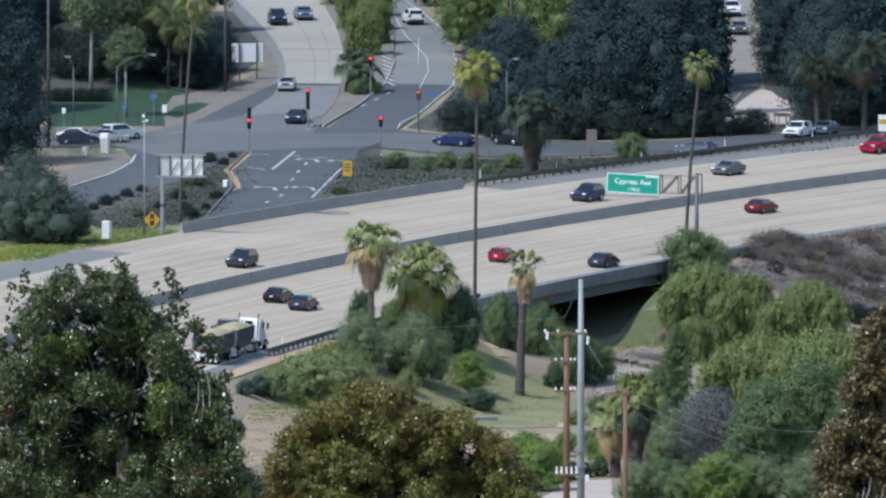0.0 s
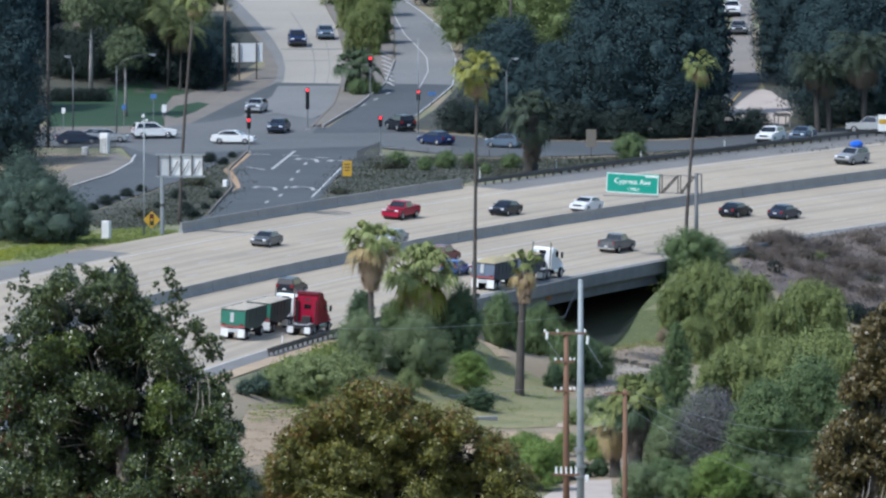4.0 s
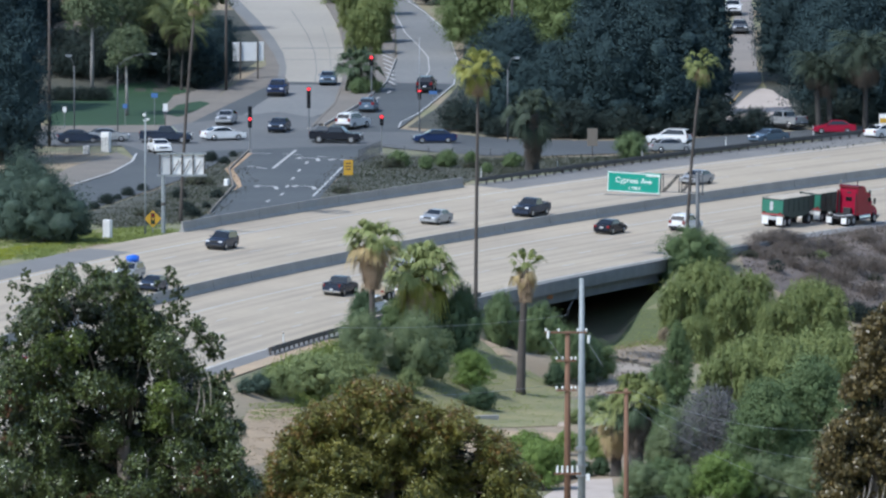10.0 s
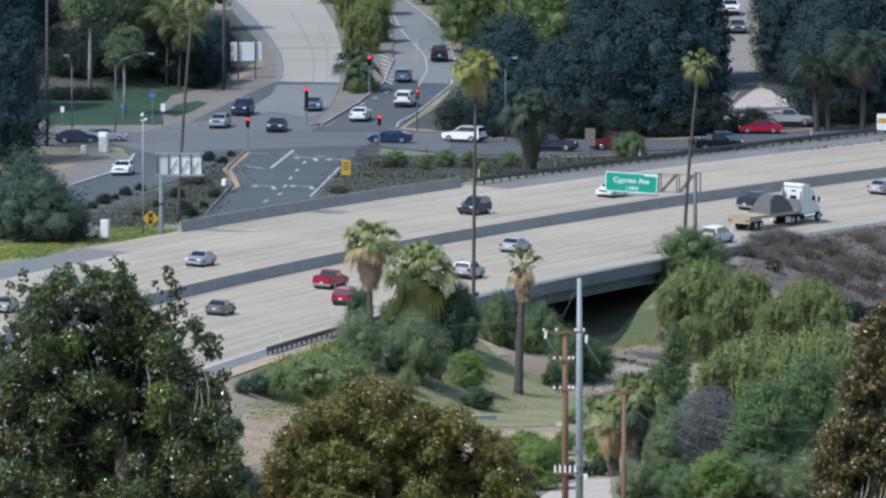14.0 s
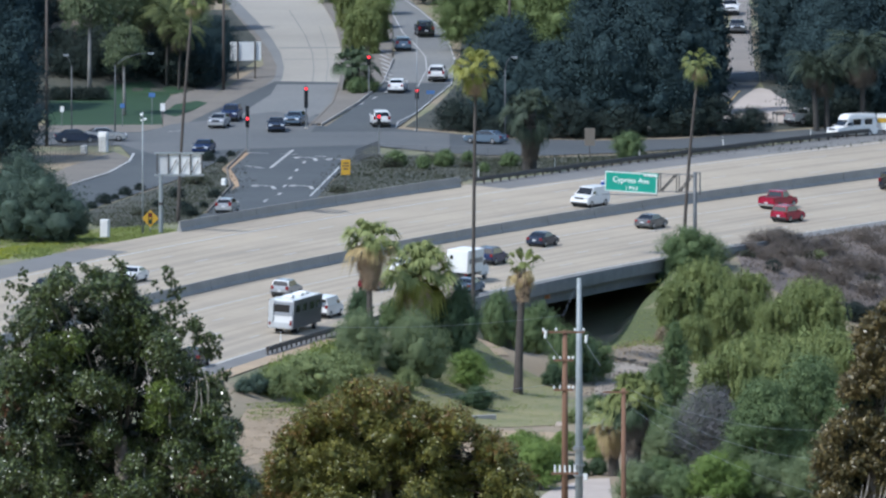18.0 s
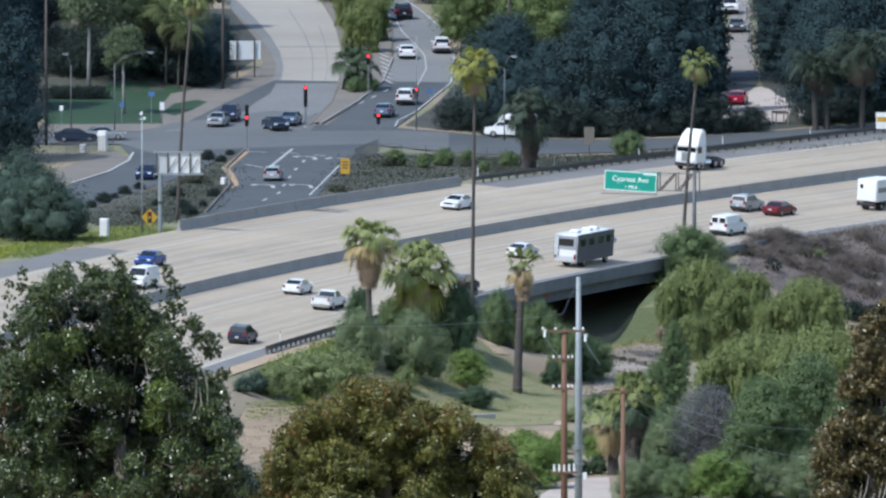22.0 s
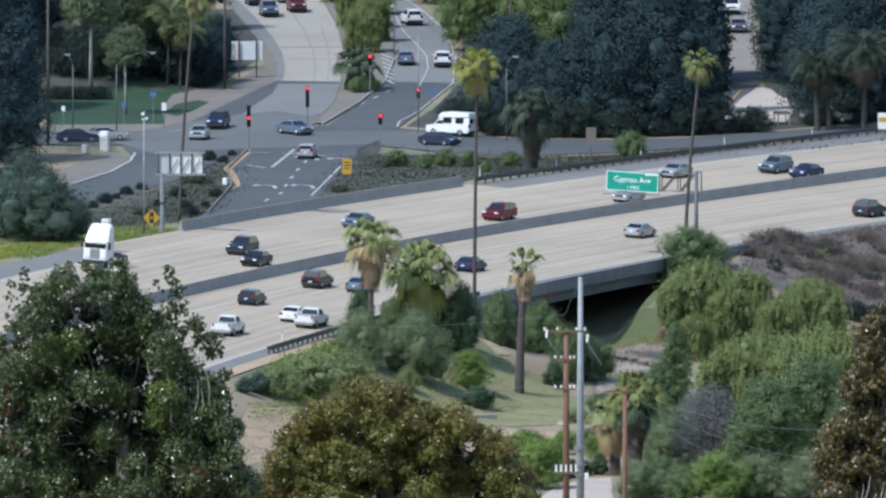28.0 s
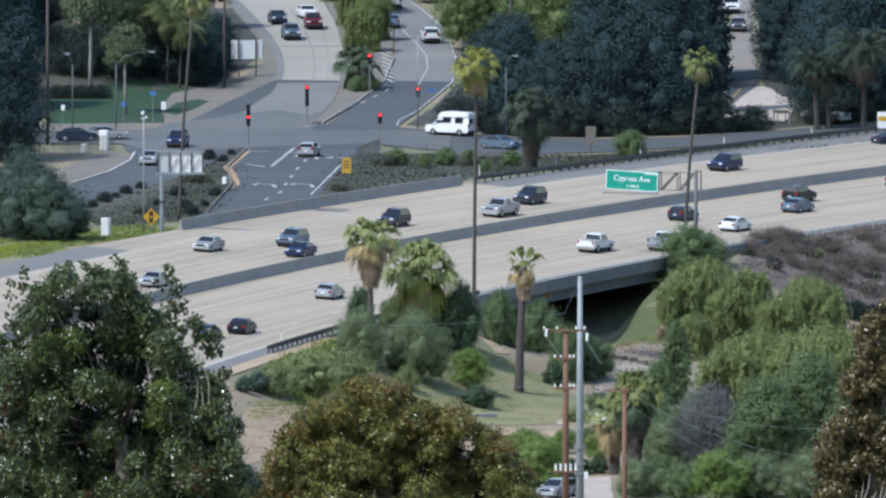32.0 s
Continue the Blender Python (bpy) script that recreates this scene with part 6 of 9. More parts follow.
def sign_on_post(name, xy, z_mid, w, h, mat, label, shape="rect", post=None):
    x, y = xy
    p = empty(name, Matrix.Translation((x, y, ground_z(x, y))) @ Matrix.Rotation(facing(x, y), 4, "Z"), label, "road sign", "road signs")
    part("post", tube([(0, 0, -0.3), (0, 0, z_mid + h * 0.45)], 0.045, 6), post or M_GALV, p)
    if shape == "diamond":
        bm = box(w, 0.03, w, (0, 0, -w / 2), 0.0)
        bmesh.ops.rotate(bm, verts=bm.verts[:], cent=(0, 0, 0), matrix=Matrix.Rotation(math.pi / 4, 3, "Y"))
        bmesh.ops.translate(bm, verts=bm.verts[:], vec=(0, -0.07, z_mid))
    else:
        bm = box(w, 0.03, h, (0, -0.07, z_mid - h / 2), 0.0)
    return p, part("panel", bm, mat, p)


_p, _b = sign_on_post("warning_sign", (-29.62, 2147.5), 1.62, 1.25, 1.25, M_YELLOW, "yellow diamond warning sign with a signal symbol", "diamond")
_z = 1.62
part("symbol", disc(0.13, 0.02, (0, -0.10, _z + 0.34)), M_TAIL, _b, "red dot")
part("symbol", disc(0.13, 0.02, (0, -0.10, _z)), M_YELLOW, _b)
part("symbol", disc(0.13, 0.02, (0, -0.10, _z - 0.34)), M_LAWN, _b, "green dot")
part("symbol", box(0.42, 0.012, 1.15, (0, -0.088, _z - 0.575)), M_BLACK, _b)
_p, _b = sign_on_post("roadside_sign", (-9.99, 2207.36), 2.75, 0.95, 1.6, M_YELLOW, "upright yellow sign with dark text on a post", post=M_POST)
for _k, (_dz, _w) in enumerate(((0.35, 0.6), (0.05, 0.7), (-0.25, 0.55))):
    part("text_bar", box(_w, 0.012, 0.13, (0, -0.094, 2.75 + _dz)), M_POST, _b)
sign_on_post("small_sign", (-30.43, 2305.42), 2.2, 0.5, 0.85, M_WHITE, "small white sign on a pole", post=M_POST)
sign_on_post("small_sign", (-34.82, 2305.42), 2.35, 0.5, 0.5, M_BLUE_SIGN, "small blue sign in the park")
sign_on_post("small_sign", (-31.62, 2306.71), 3.40, 0.7, 0.5, M_BLUE_SIGN, "small blue sign in the park")
sign_on_post("small_sign", (-41.40, 2304.14), 2.10, 0.4, 0.6, M_WHITE, "small white sign in the park")
sign_on_post("small_sign", (22.61, 2294.59), 0.86, 0.5, 0.5, M_WHITE, "small pale sign by the frontage road")
sign_on_post("small_sign", (15.91, 2259.56), 2.43, 1.1, 1.9, M_SHADEDIRT, "weathered tan sign on a post", post=M_POST)
sign_on_post("small_sign", (33.86, 2299.19), 1.36, 0.6, 0.8, M_WHITE, "small white sign by the drive")
sign_on_post("small_sign", (-1.19, 2332.64), 1.25, 0.9, 0.4, M_BLUE_SIGN, "low blue sign beside the road")


def notice_board(xy, w, h, z):
    x, y = xy
    b = empty("notice_board", Matrix.Translation((x, y, ground_z(x, y))) @ Matrix.Rotation(facing(x, y) + 0.15, 4, "Z"), "large blank white board on two dark posts", "board")
    part("panel", box(w, 0.06, h, (0, 0.0, z)), M_WHITE, b)
    for s in (-0.26, 0.3):
        part("post", box(0.16, 0.16, z + h + 0.2, (w * s, -0.14, -0.2)), M_POST, b)


notice_board((-21.88, 2361.85), 3.5, 2.1, 2.03)


def back_of_sign():
    """The rear of an overhead panel on a single post, with stiffeners."""
    x, y = (-28.55, 2147.5)
    H1, H0 = 8.32, 5.94
    s = empty("sign_gantry", Matrix.Translation((x, y, ground_z(x, y))) @ Matrix.Rotation(facing(x, y), 4, "Z"), "unpainted back of a roadside panel sign on one post", "road sign")
    part("post", tube([(0, 0, -0.4), (0, 0, H0 + 0.1)], [0.22, 0.19], 10), M_STEELPOLE, s)
    part("post_collar", tube([(0, 0, H0 * 0.5), (0, 0, H0 * 0.5 + 0.3)], 0.24, 10), M_DARKSTEEL, s)
    w = 4.75
    for i in range(4):
        part("panel", box(0.98, 0.05, H1 - H0 - 0.35, (0.25 + i * 1.13, 0.12, H0 + 0.2)), M_WHITE if i else M_ALU, s)
    for zz in (H0, H1 - 0.16):
        part("frame_bar", box(w + 0.3, 0.2, 0.18, (w / 2 - 0.5, 0, zz)), M_STEELPOLE, s)
    for i in range(5):
        part("stiffener", box(0.14, 0.1, H1 - H0, (-0.35 + i * 1.13, -0.03, H0)), M_DARKSTEEL, s)
    for i in range(1, 4):
        part("brace", tube([(-0.2 + i * 1.13, -0.03, H0 + 0.4), (0.5 + i * 1.13, -0.03, H1 - 0.7)], 0.05, 5), M_DARKSTEEL, s)


back_of_sign()


def text_mesh(body, size, at, parent, mat):
    cu = bpy.data.curves.new("lettering", "FONT")
    cu.body, cu.size, cu.align_x, cu.align_y, cu.extrude = body, size, "CENTER", "CENTER", 0.01
    tmp = bpy.data.objects.new("lettering", cu)
    scene.collection.objects.link(tmp)
    me = bpy.data.meshes.new_from_object(tmp.evaluated_get(bpy.context.evaluated_depsgraph_get()))
    bpy.data.objects.remove(tmp)
    me.materials.append(mat)
    ob = new("lettering", me)
    ob.parent = parent
    ob.matrix_local = Matrix.Translation(at) @ Matrix.Rotation(math.pi / 2, 4, "X")
    return tagged(ob, "white lettering")


def overhead_sign():
    u, w = 6.68, 25.2
    x, y, a = road_xy(u, w)
    g = ground_z(x, y)
    zt, zb = 7.32 - g, 5.28 - g
    s = empty("overhead_sign", Matrix.Translation((x, y, g)) @ Matrix.Rotation(a - math.pi / 2, 4, "Z"), "green cantilever freeway exit sign on a steel post", "road sign")
    part("post", tube([(0, 0, -0.4), (0, 0, zt + 0.2)], [0.22, 0.19], 12), M_SIGNSTEEL, s, smooth=True)
    for yy in (-0.35, 0.35):
        for zz in (zb + 0.15, zt - 0.1):
            part("chord", tube([(0.2, yy, zz), (-9.8, yy, zz)], 0.022, 6), M_SIGNSTEEL, s)
        for x0, x1 in ((-3.75, -2.05), (-1.7, -0.25), (-5.7, -4.0), (-7.6, -5.9), (-9.6, -7.9)):
            part("brace", tube([(x0, yy, zb + 0.15), (x1, yy, zt - 0.1)], 0.07, 6), M_DARKSTEEL, s)
        for x1 in (-1.88, -3.9, -5.8, -7.75):
            part("strut", tube([(x1, yy, zb + 0.1), (x1, yy, zt)], 0.06, 6), M_DARKSTEEL, s)
    part("side_post", tube([(0.55, 0, zb - 0.1), (0.55, 0, zt + 0.15)], 0.08, 8), M_SIGNSTEEL, s)
    part("side_arm", box(0.7, 0.12, 0.1, (0.28, 0, zt + 0.05)), M_SIGNSTEEL, s)
    part("side_arm", box(0.7, 0.12, 0.1, (0.28, 0, zb - 0.05)), M_SIGNSTEEL, s)
    W = 5.75
    cx = -3.9 - W / 2
    panel = part("panel", box(W, 0.08, zt - zb, (cx, -0.55, zb), 0.02), M_GREEN_SIGN, s, "green sign panel with white border")
    zm = (zt + zb) / 2
    for dz in (zt - 0.1, zb + 0.04):
        part("border", box(W - 0.12, 0.02, 0.07, (cx, -0.605, dz)), M_LETTER, panel)
    for dx in (-W / 2 + 0.07, W / 2 - 0.07):
        part("border", box(0.07, 0.02, zt - zb - 0.12, (cx + dx, -0.605, zb + 0.06)), M_LETTER, panel)
    text_mesh("Cypress Ave", 0.78, (cx, -0.61, zm + 0.2), panel, M_LETTER)
    text_mesh("1 MILE", 0.5, (cx + 0.1, -0.61, zm - 0.58), panel, M_LETTER)
    tab = part("exit_tab", box(1.7, 0.06, 0.5, (cx + 2.1, -0.56, zt - 0.42), 0.02), M_GREEN_SIGN, s, "paler exit number tab")
    for k in range(5):
        part("number_bar", box(0.17, 0.02, 0.22, (cx + 1.5 + 0.28 * k, -0.6, zt - 0.29)), M_LETTER, tab)
    part("walkway", box(6.0, 0.6, 0.06, (cx, -0.9, zb - 0.24)), M_SIGNSTEEL, s)
    mid = Matrix.Translation((cx, 0, zm))
    for hung in (panel, tab):
        hung.matrix_local = mid @ Matrix.Rotation(radians(2.2), 4, "Y") @ mid.inverted()


overhead_sign()


def cabinet(xy, w, h, label):
    x, y = xy
    c = empty("utility_cabinet", Matrix.Translation((x, y, ground_z(x, y))) @ Matrix.Rotation(facing(x, y) - 0.4, 4, "Z"), label, "utility cabinet")
    part("body", box(w, 0.6, h, (0, 0, 0), 0.04), M_WHITE, c)
    part("door", box(w * 0.8, 0.03, h * 0.8, (0, -0.31, h * 0.1)), M_WHITE, c)
    part("plinth", box(w + 0.2, 0.8, 0.16, (0, 0, -0.08)), M_KERB, c)


cabinet((-34.14, 2142.0), 0.85, 1.90, "white roadside utility cabinet on a plinth")
cabinet((-22.82, 2219.0), 0.45, 0.75, "small white utility box among the scrub")
cabinet((-36.37, 2271.19), 0.95, 2.19, "pale utility cabinet at the corner")
cabinet((-38.38, 2267.60), 0.6, 0.97, "small white utility cabinet at the corner")


def fence(pts, h, label, mat, gap=1.5, thick=0.05):
    f = empty("fence", Matrix(), label, "fence")
    for i in range(len(pts) - 1):
        a, b = Vector(pts[i]), Vector(pts[i + 1])
        n = max(1, round((b - a).length / gap))
        for j in range(n + 1):
            p = a.lerp(b, j / n)
            part("post", tube([(p.x, p.y, ground_z(p.x, p.y) - 0.2), (p.x, p.y, ground_z(p.x, p.y) + h)], thick, 5), mat, f)
        for k in range(5):
            zz = h * (0.15 + 0.2 * k)
            part("rail", tube([(*a, ground_z(*a) + zz), (*b, ground_z(*b) + zz)], thick * 0.6, 4), mat, f)


fence([(-9.17, 2253.34), (-6.80, 2267.60)], 1.5, "grey steel railing at the corner", M_SIGNSTEEL, 0.3, 0.022)
fence([(-6.80, 2267.60), (0.97, 2264.02), (7.02, 2260.45)], 1.1, "low wire fence along the frontage road", M_SIGNSTEEL, 2.6, 0.045)
fence([(-43.76, 2256.89), (-40.19, 2260.45), (-35.24, 2272.99)], 1.7, "grey fence behind the corner", M_SIGNSTEEL, 0.4, 0.03)


def marker_posts():
    proto = None
    for x, y in ((3.94, 2230.55), (12.08, 2243.64), (21.22, 2257.78), (30.43, 2277.51), (40.12, 2291.16), (-15.49, 2035.28)):
        z = ground_z(x, y)
        if proto is None:
            proto = empty("marker_post", Matrix.Translation((x, y, z)), "slim white roadside marker post", "marker post", "marker posts")
            part("post", box(0.1, 0.1, 1.3, (0, 0, -0.1), 0.02), M_WHITE, proto)
            part("reflector", box(0.08, 0.02, 0.15, (0, -0.06, 1.0)), M_BLACK, proto)
        else:
            copy_thing(proto, Matrix.Translation((x, y, z)))


marker_posts()


# ---- near utility poles and wires ----
def wire(name, a, b, sag, label):
    a, b = Vector(a), Vector(b)
    pts = [a.lerp(b, k / 14) - Vector((0, 0, sag * 4 * (k / 14) * (1 - k / 14))) for k in range(15)]
    w = mesh_object(name, tube(pts, 0.010, 4), M_GALV)
    return tagged(w, label, "wire", "overhead wires")


def near_poles():
    x, y, z = (9.81, 1500.00, 44.38)
    g = ground_z(x, y)
    p = empty("utility_pole", Matrix.Translation((x, y, g)), "slim pale grey steel utility pole", "utility pole", "near poles")
    part("pole", tube([(0, 0, -0.5), (0, 0, (z - g) * 0.6), (0, 0, z - g)], [0.30, 0.25, 0.16], 12), M_STEELPOLE, p, smooth=True)
    for py, h in ((800, 0.3), (828, 0.16), (846, 0.12)):
        zz = 155 - (155 - (9.81, 1500.00, 32.08)[2]) * (1 + (py - 800) / 3065.0) - g
        part("band", tube([(0, 0, zz), (0, 0, zz + h)], 0.42, 12), M_GALV, p)
    part("junction_box", box(0.3, 0.25, 0.5, (0.45, -0.2, (10.29, 1500.00, 29.94)[2] - g), 0.03), M_WHITE, p, "small white box strapped to the pole")
    x2, y2, z2 = (8.74, 1490.00, 41.39)
    g2 = ground_z(x2, y2)
    q = empty("utility_pole", Matrix.Translation((x2, y2, g2)), "brown timber utility pole with crossarms", "utility pole", "near poles")
    part("pole", tube([(0, 0, -0.5), (0, 0, (z2 - g2) * 0.6), (0, 0, z2 - g2)], [0.26, 0.22, 0.17], 10), M_WOODPOLE, q, smooth=True)
    for zz, half in (((8.74, 1490.00, 41.23)[2] - g2, 1.5), ((8.74, 1490.00, 39.23)[2] - g2, 0.7), ((8.75, 1490.00, 37.14)[2] - g2, 0.7)):
        arm = part("crossarm", box(half * 2, 0.12, 0.14, (-0.1, -0.2, zz)), M_WOODPOLE, q)
        for s in (-0.95, -0.35, 0.55, 0.95):
            part("insulator", tube([(half * s - 0.1, -0.2, zz + 0.14), (half * s - 0.1, -0.2, zz + 0.24), (half * s - 0.1, -0.2, zz + 0.36)], [0.05, 0.09, 0.06], 8), M_WHITE, arm, "pale ceramic insulator")
    for (ax, az), (bx, bz) in ((((7.35, 1490.00, 41.23)[0], (7.35, 1490.00, 41.23)[2]), ((8.47, 1490.00, 39.31)[0], (8.47, 1490.00, 39.31)[2])), (((10.22, 1490.00, 40.91)[0], (10.22, 1490.00, 40.91)[2]), ((11.26, 1490.00, 38.91)[0], (11.26, 1490.00, 38.91)[2]))):
        f = empty("cutout_fuse", Matrix.Translation((ax, y2 - 0.3, az)), "white ceramic fuse on a hanging wire", "fuse", "fuses")
        part("body", tube([(0, 0, -0.35), (0.05, 0, 0.2)], [0.09, 0.11], 8), M_WHITE, f)
        part("lead", tube([(0, 0, -0.35), ((bx - ax) * 0.5, 0, (bz - az) * 0.6), (bx - ax, 0, bz - az)], 0.025, 5), M_GALV, f)
    # row of white insulators lower on the pole
    rack = part("crossarm", box(1.9, 0.14, 0.16, (0.0, -0.2, (8.75, 1490.00, 31.21)[2] - g2)), M_WOODPOLE, q)
    for i in range(5):
        part("insulator", tube([(-0.7 + 0.35 * i, -0.2, (8.75, 1490.00, 31.21)[2] - g2 + 0.15), (-0.7 + 0.35 * i, -0.2, (8.75, 1490.00, 31.86)[2] - g2)], [0.09, 0.07], 8), M_WHITE, rack, "pale ceramic insulator")
    x3, y3, z3 = (13.50, 1560.00, 31.78)
    g3 = ground_z(x3, y3)
    r = empty("utility_pole", Matrix.Translation((x3, y3, g3)), "short brown timber service pole", "utility pole", "near poles")
    part("pole", tube([(0, 0, -0.5), (0, 0, z3 - g3)], [0.22, 0.16], 10), M_WOODPOLE, r, smooth=True)
    part("crossarm", box(1.9, 0.12, 0.13, (-0.6, -0.15, z3 - g3 - 0.35)), M_WOODPOLE, r)
    wire("wire", (-7.15, 1450.00, 39.84), (x2, y2, (8.75, 1490.00, 37.71)[2]), 0.3, "thin pale overhead wire between poles")
    wire("wire", (-7.00, 1420.00, 46.96), (x2, y2, (8.74, 1490.00, 42.51)[2]), 0.3, "thin pale overhead wire between poles")
    wire("wire", (13.96, 1560.0, 31.24), (33.96, 1480.0, 33.61), 2.2, "thin pale overhead wire between poles")
    wire("wire", (13.97, 1560.0, 30.32), (33.97, 1480.0, 29.63), 1.7, "thin pale overhead wire between poles")
    wire("wire", (13.96, 1560.0, 31.66), (33.96, 1480.0, 36.19), 1.9, "thin pale overhead wire between poles")
    wire("wire", (x, y, z), (8.65, 1495.00, 42.13), 0.1, "thin pale overhead wire between poles")


near_poles()


M_RUBBLE = material("dark_rubble", (0.13, 0.115, 0.10), (0.055, 0.05, 0.047), rough=0.95, scale=1.5, fine=6, bump=0.6, randob=0.5)


def low_wall(name, a, b, h, t, mat, label, length=4.0):
    a, b = Vector(a), Vector(b)
    d = b - a
    w = empty(name, Matrix(), label, "wall")
    n = max(1, round(d.length / length))
    for j in range(n):
        p = a + d * ((j + 0.5) / n)
        ob = part("block", box(d.length / n - 0.04, t, h + 0.4, (0, 0, -0.4), 0.03), mat, w)
        ob.matrix_world = Matrix.Translation((p.x, p.y, ground_z(p.x, p.y))) @ Matrix.Rotation(math.atan2(d.y, d.x), 4, "Z")


for _a, _b in (((16.20, 2084.50), (19.23, 2086.50)), ((19.23, 2086.50), (22.57, 2085.00))):
    low_wall("retaining_wall", _a, _b, 0.32, 0.5, M_RUBBLE, "low dark rubble wall along the wash", 1.1)
low_wall("timber_log", (0.33, 2021.85), (5.21, 2024.95), 0.35, 0.45, M_KERB, "pale fallen log on the grass bank")
low_wall("garden_wall", (8.56, 1946.89), (12.39, 1958.22), 0.9, 0.25, M_DARKSTEEL, "dark picket garden wall by the drive")


def pergola():
    """Small open frame on the dry bank among the trees."""
    x, y = (37.31, 2306.83)
    h = empty("pergola", Matrix.Translation((x, y, ground_z(x, y))) @ Matrix.Rotation(0.25, 4, "Z"), "small pale timber porch frame below the dry bank", "pergola")
    for s in (-0.65, 0.65):
        for v in (0, 1.6):
            part("post", box(0.12, 0.12, 1.3, (s, v, -0.1)), M_KERB, h)
    for v in (0, 1.6):
        part("beam", box(1.6, 0.12, 0.16, (0, v, 1.2)), M_KERB, h)
    for k in range(4):
        part("rafter", box(0.12, 2.0, 0.12, (-0.6 + 0.4 * k, 0.8, 1.36)), M_POST, h)


pergola()
x_, y_ = (47.99, 2294.82)
_b, _q = sign_on_post("menu_board", (x_, y_), 1.72, 1.3, 1.8, M_WHITE, "white and orange street sign by the frontage road")
part("stripe", box(1.1, 0.02, 0.5, (0, -0.1, 1.72 - 0.1)), M_YELLOW, _q)


# ---- low brush, grass and flowers ----
def tufts(name, outline, count, size, mat, label, seed, height=0.35, patch=0.55):
    """Loose ground cover over an outline: single blades and leaves."""
    rng = np.random.default_rng(seed)
    xs, ys = [p[0] for p in outline], [p[1] for p in outline]

    def inside(x, y):
        c, n = False, len(outline)
        for i in range(n):
            (x1, y1), (x2, y2) = outline[i], outline[i - 1]
            if (y1 > y) != (y2 > y) and x < (x2 - x1) * (y - y1) / (y2 - y1) + x1:
                c = not c
        return c
    vs, fs = [], []
    while len(fs) < count:
        cx, cy = rng.uniform(min(xs), max(xs)), rng.uniform(min(ys), max(ys))
        if not inside(cx, cy):
            continue
        cz = ground_z(cx, cy)
        big = rng.uniform(0.5, 1.4)
        for _ in range(26):
            a, r = rng.uniform(0, 6.28), patch * math.sqrt(rng.random()) * big
            x, y = cx + math.cos(a) * r, cy + math.sin(a) * r
            hz = height * big * rng.uniform(0.5, 1.2)
            b = rng.uniform(0, 3.14)
            dx, dy = math.cos(b) * size, math.sin(b) * size
            lx, ly = rng.normal(0, 0.12, 2) * big
            k = len(vs)
            vs += [(x - dx, y - dy, cz), (x + dx, y + dy, cz), (x + lx + dx * 0.5, y + ly + dy * 0.5, cz + hz), (x + lx - dx * 0.5, y + ly - dy * 0.5, cz + hz)]
            fs.append((k, k + 1, k + 2, k + 3))
    return tagged(raw(name, vs, fs, mat), label, name.replace("_", " "), kind="stuff")


tufts("grass", [(-47.48, 2099.79), (-48.32, 2137.39), (-36.54, 2151.83), (-28.04, 2162.83), (-27.74, 2162.18), (-36.37, 2141.60)], 12000, 0.08, L_GRASS, "uneven green verge grass", 41, 0.12)
tufts("grass", [(-42.06, 2110.50), (-36.21, 2132.00), (-30.58, 2138.00), (-27.13, 2146.00), (-27.22, 2153.00), (-31.42, 2156.50), (-36.45, 2146.50), (-42.40, 2127.50)], 9000, 0.07, L_GRASS, "bright green grass beside the ramp", 51, 0.16, 1.2)
tufts("wild_flowers", [(-47.44, 2098.25), (-47.93, 2119.99), (-40.24, 2133.56), (-36.37, 2141.60)], 7000, 0.08, L_YELLOWGRASS, "yellow flowering weeds on the verge", 42, 0.14)
tufts("grass", [(-7.79, 2017.24), (-4.59, 2038.81), (3.66, 2067.85), (5.31, 2063.36), (12.20, 2059.51), (12.23, 2018.88), (-0.76, 2018.07)], 9000, 0.05, L_GRASS, "sparse green grass on the bank", 43, 0.09, 1.5)
tufts("grass", [(-15.4, 2016.0), (-9.8, 2041.0), (-6.0, 2046.0), (-8.85, 2014.0), (-13.5, 1992.0), (-17.2, 2000.0)], 12000, 0.08, L_GRASS, "long yellow-green grass below the guard rail", 49, 0.4, 1.2)
tufts("dry_brush", [(29.89, 2162.04), (37.11, 2178.37), (48.13, 2202.24), (47.12, 2155.31), (38.24, 2142.72), (30.83, 2147.05)], 12000, 0.07, L_DRY, "brown dry brush on the slope", 44, 0.2, 2.6)
tufts("dry_brush", [(4.60, 2262.23), (10.05, 2260.5), (19.17, 2264.8), (28.39, 2273.8), (37.69, 2283.5), (52.75, 2300.0), (52.59, 2294.28), (37.52, 2274.80), (25.18, 2260.45), (12.98, 2244.52), (4.53, 2227.08)], 9000, 0.07, L_DRYGREEN, "olive weeds behind the guard rail", 48, 0.2, 2.6)
tufts("dry_brush", [(-36.74, 2163.20), (-27.00, 2220.18), (-23.21, 2256.89), (-22.36, 2220.18), (-24.31, 2181.32), (-26.35, 2166.79), (-31.97, 2154.62)], 11000, 0.08, L_DRYGREEN, "low dark scrub between the ramps", 45, 0.16, 2.6)
tufts("dry_brush", [(-12.35, 2206.51), (-8.73, 2264.02), (-5.70, 2264.02), (4.60, 2260.45), (10.03, 2256.89), (5.76, 2241.01), (-0.24, 2216.75), (-8.50, 2203.12)], 11000, 0.08, L_DRYGREEN, "low dark scrub beside the off-ramp", 46, 0.16, 2.6)
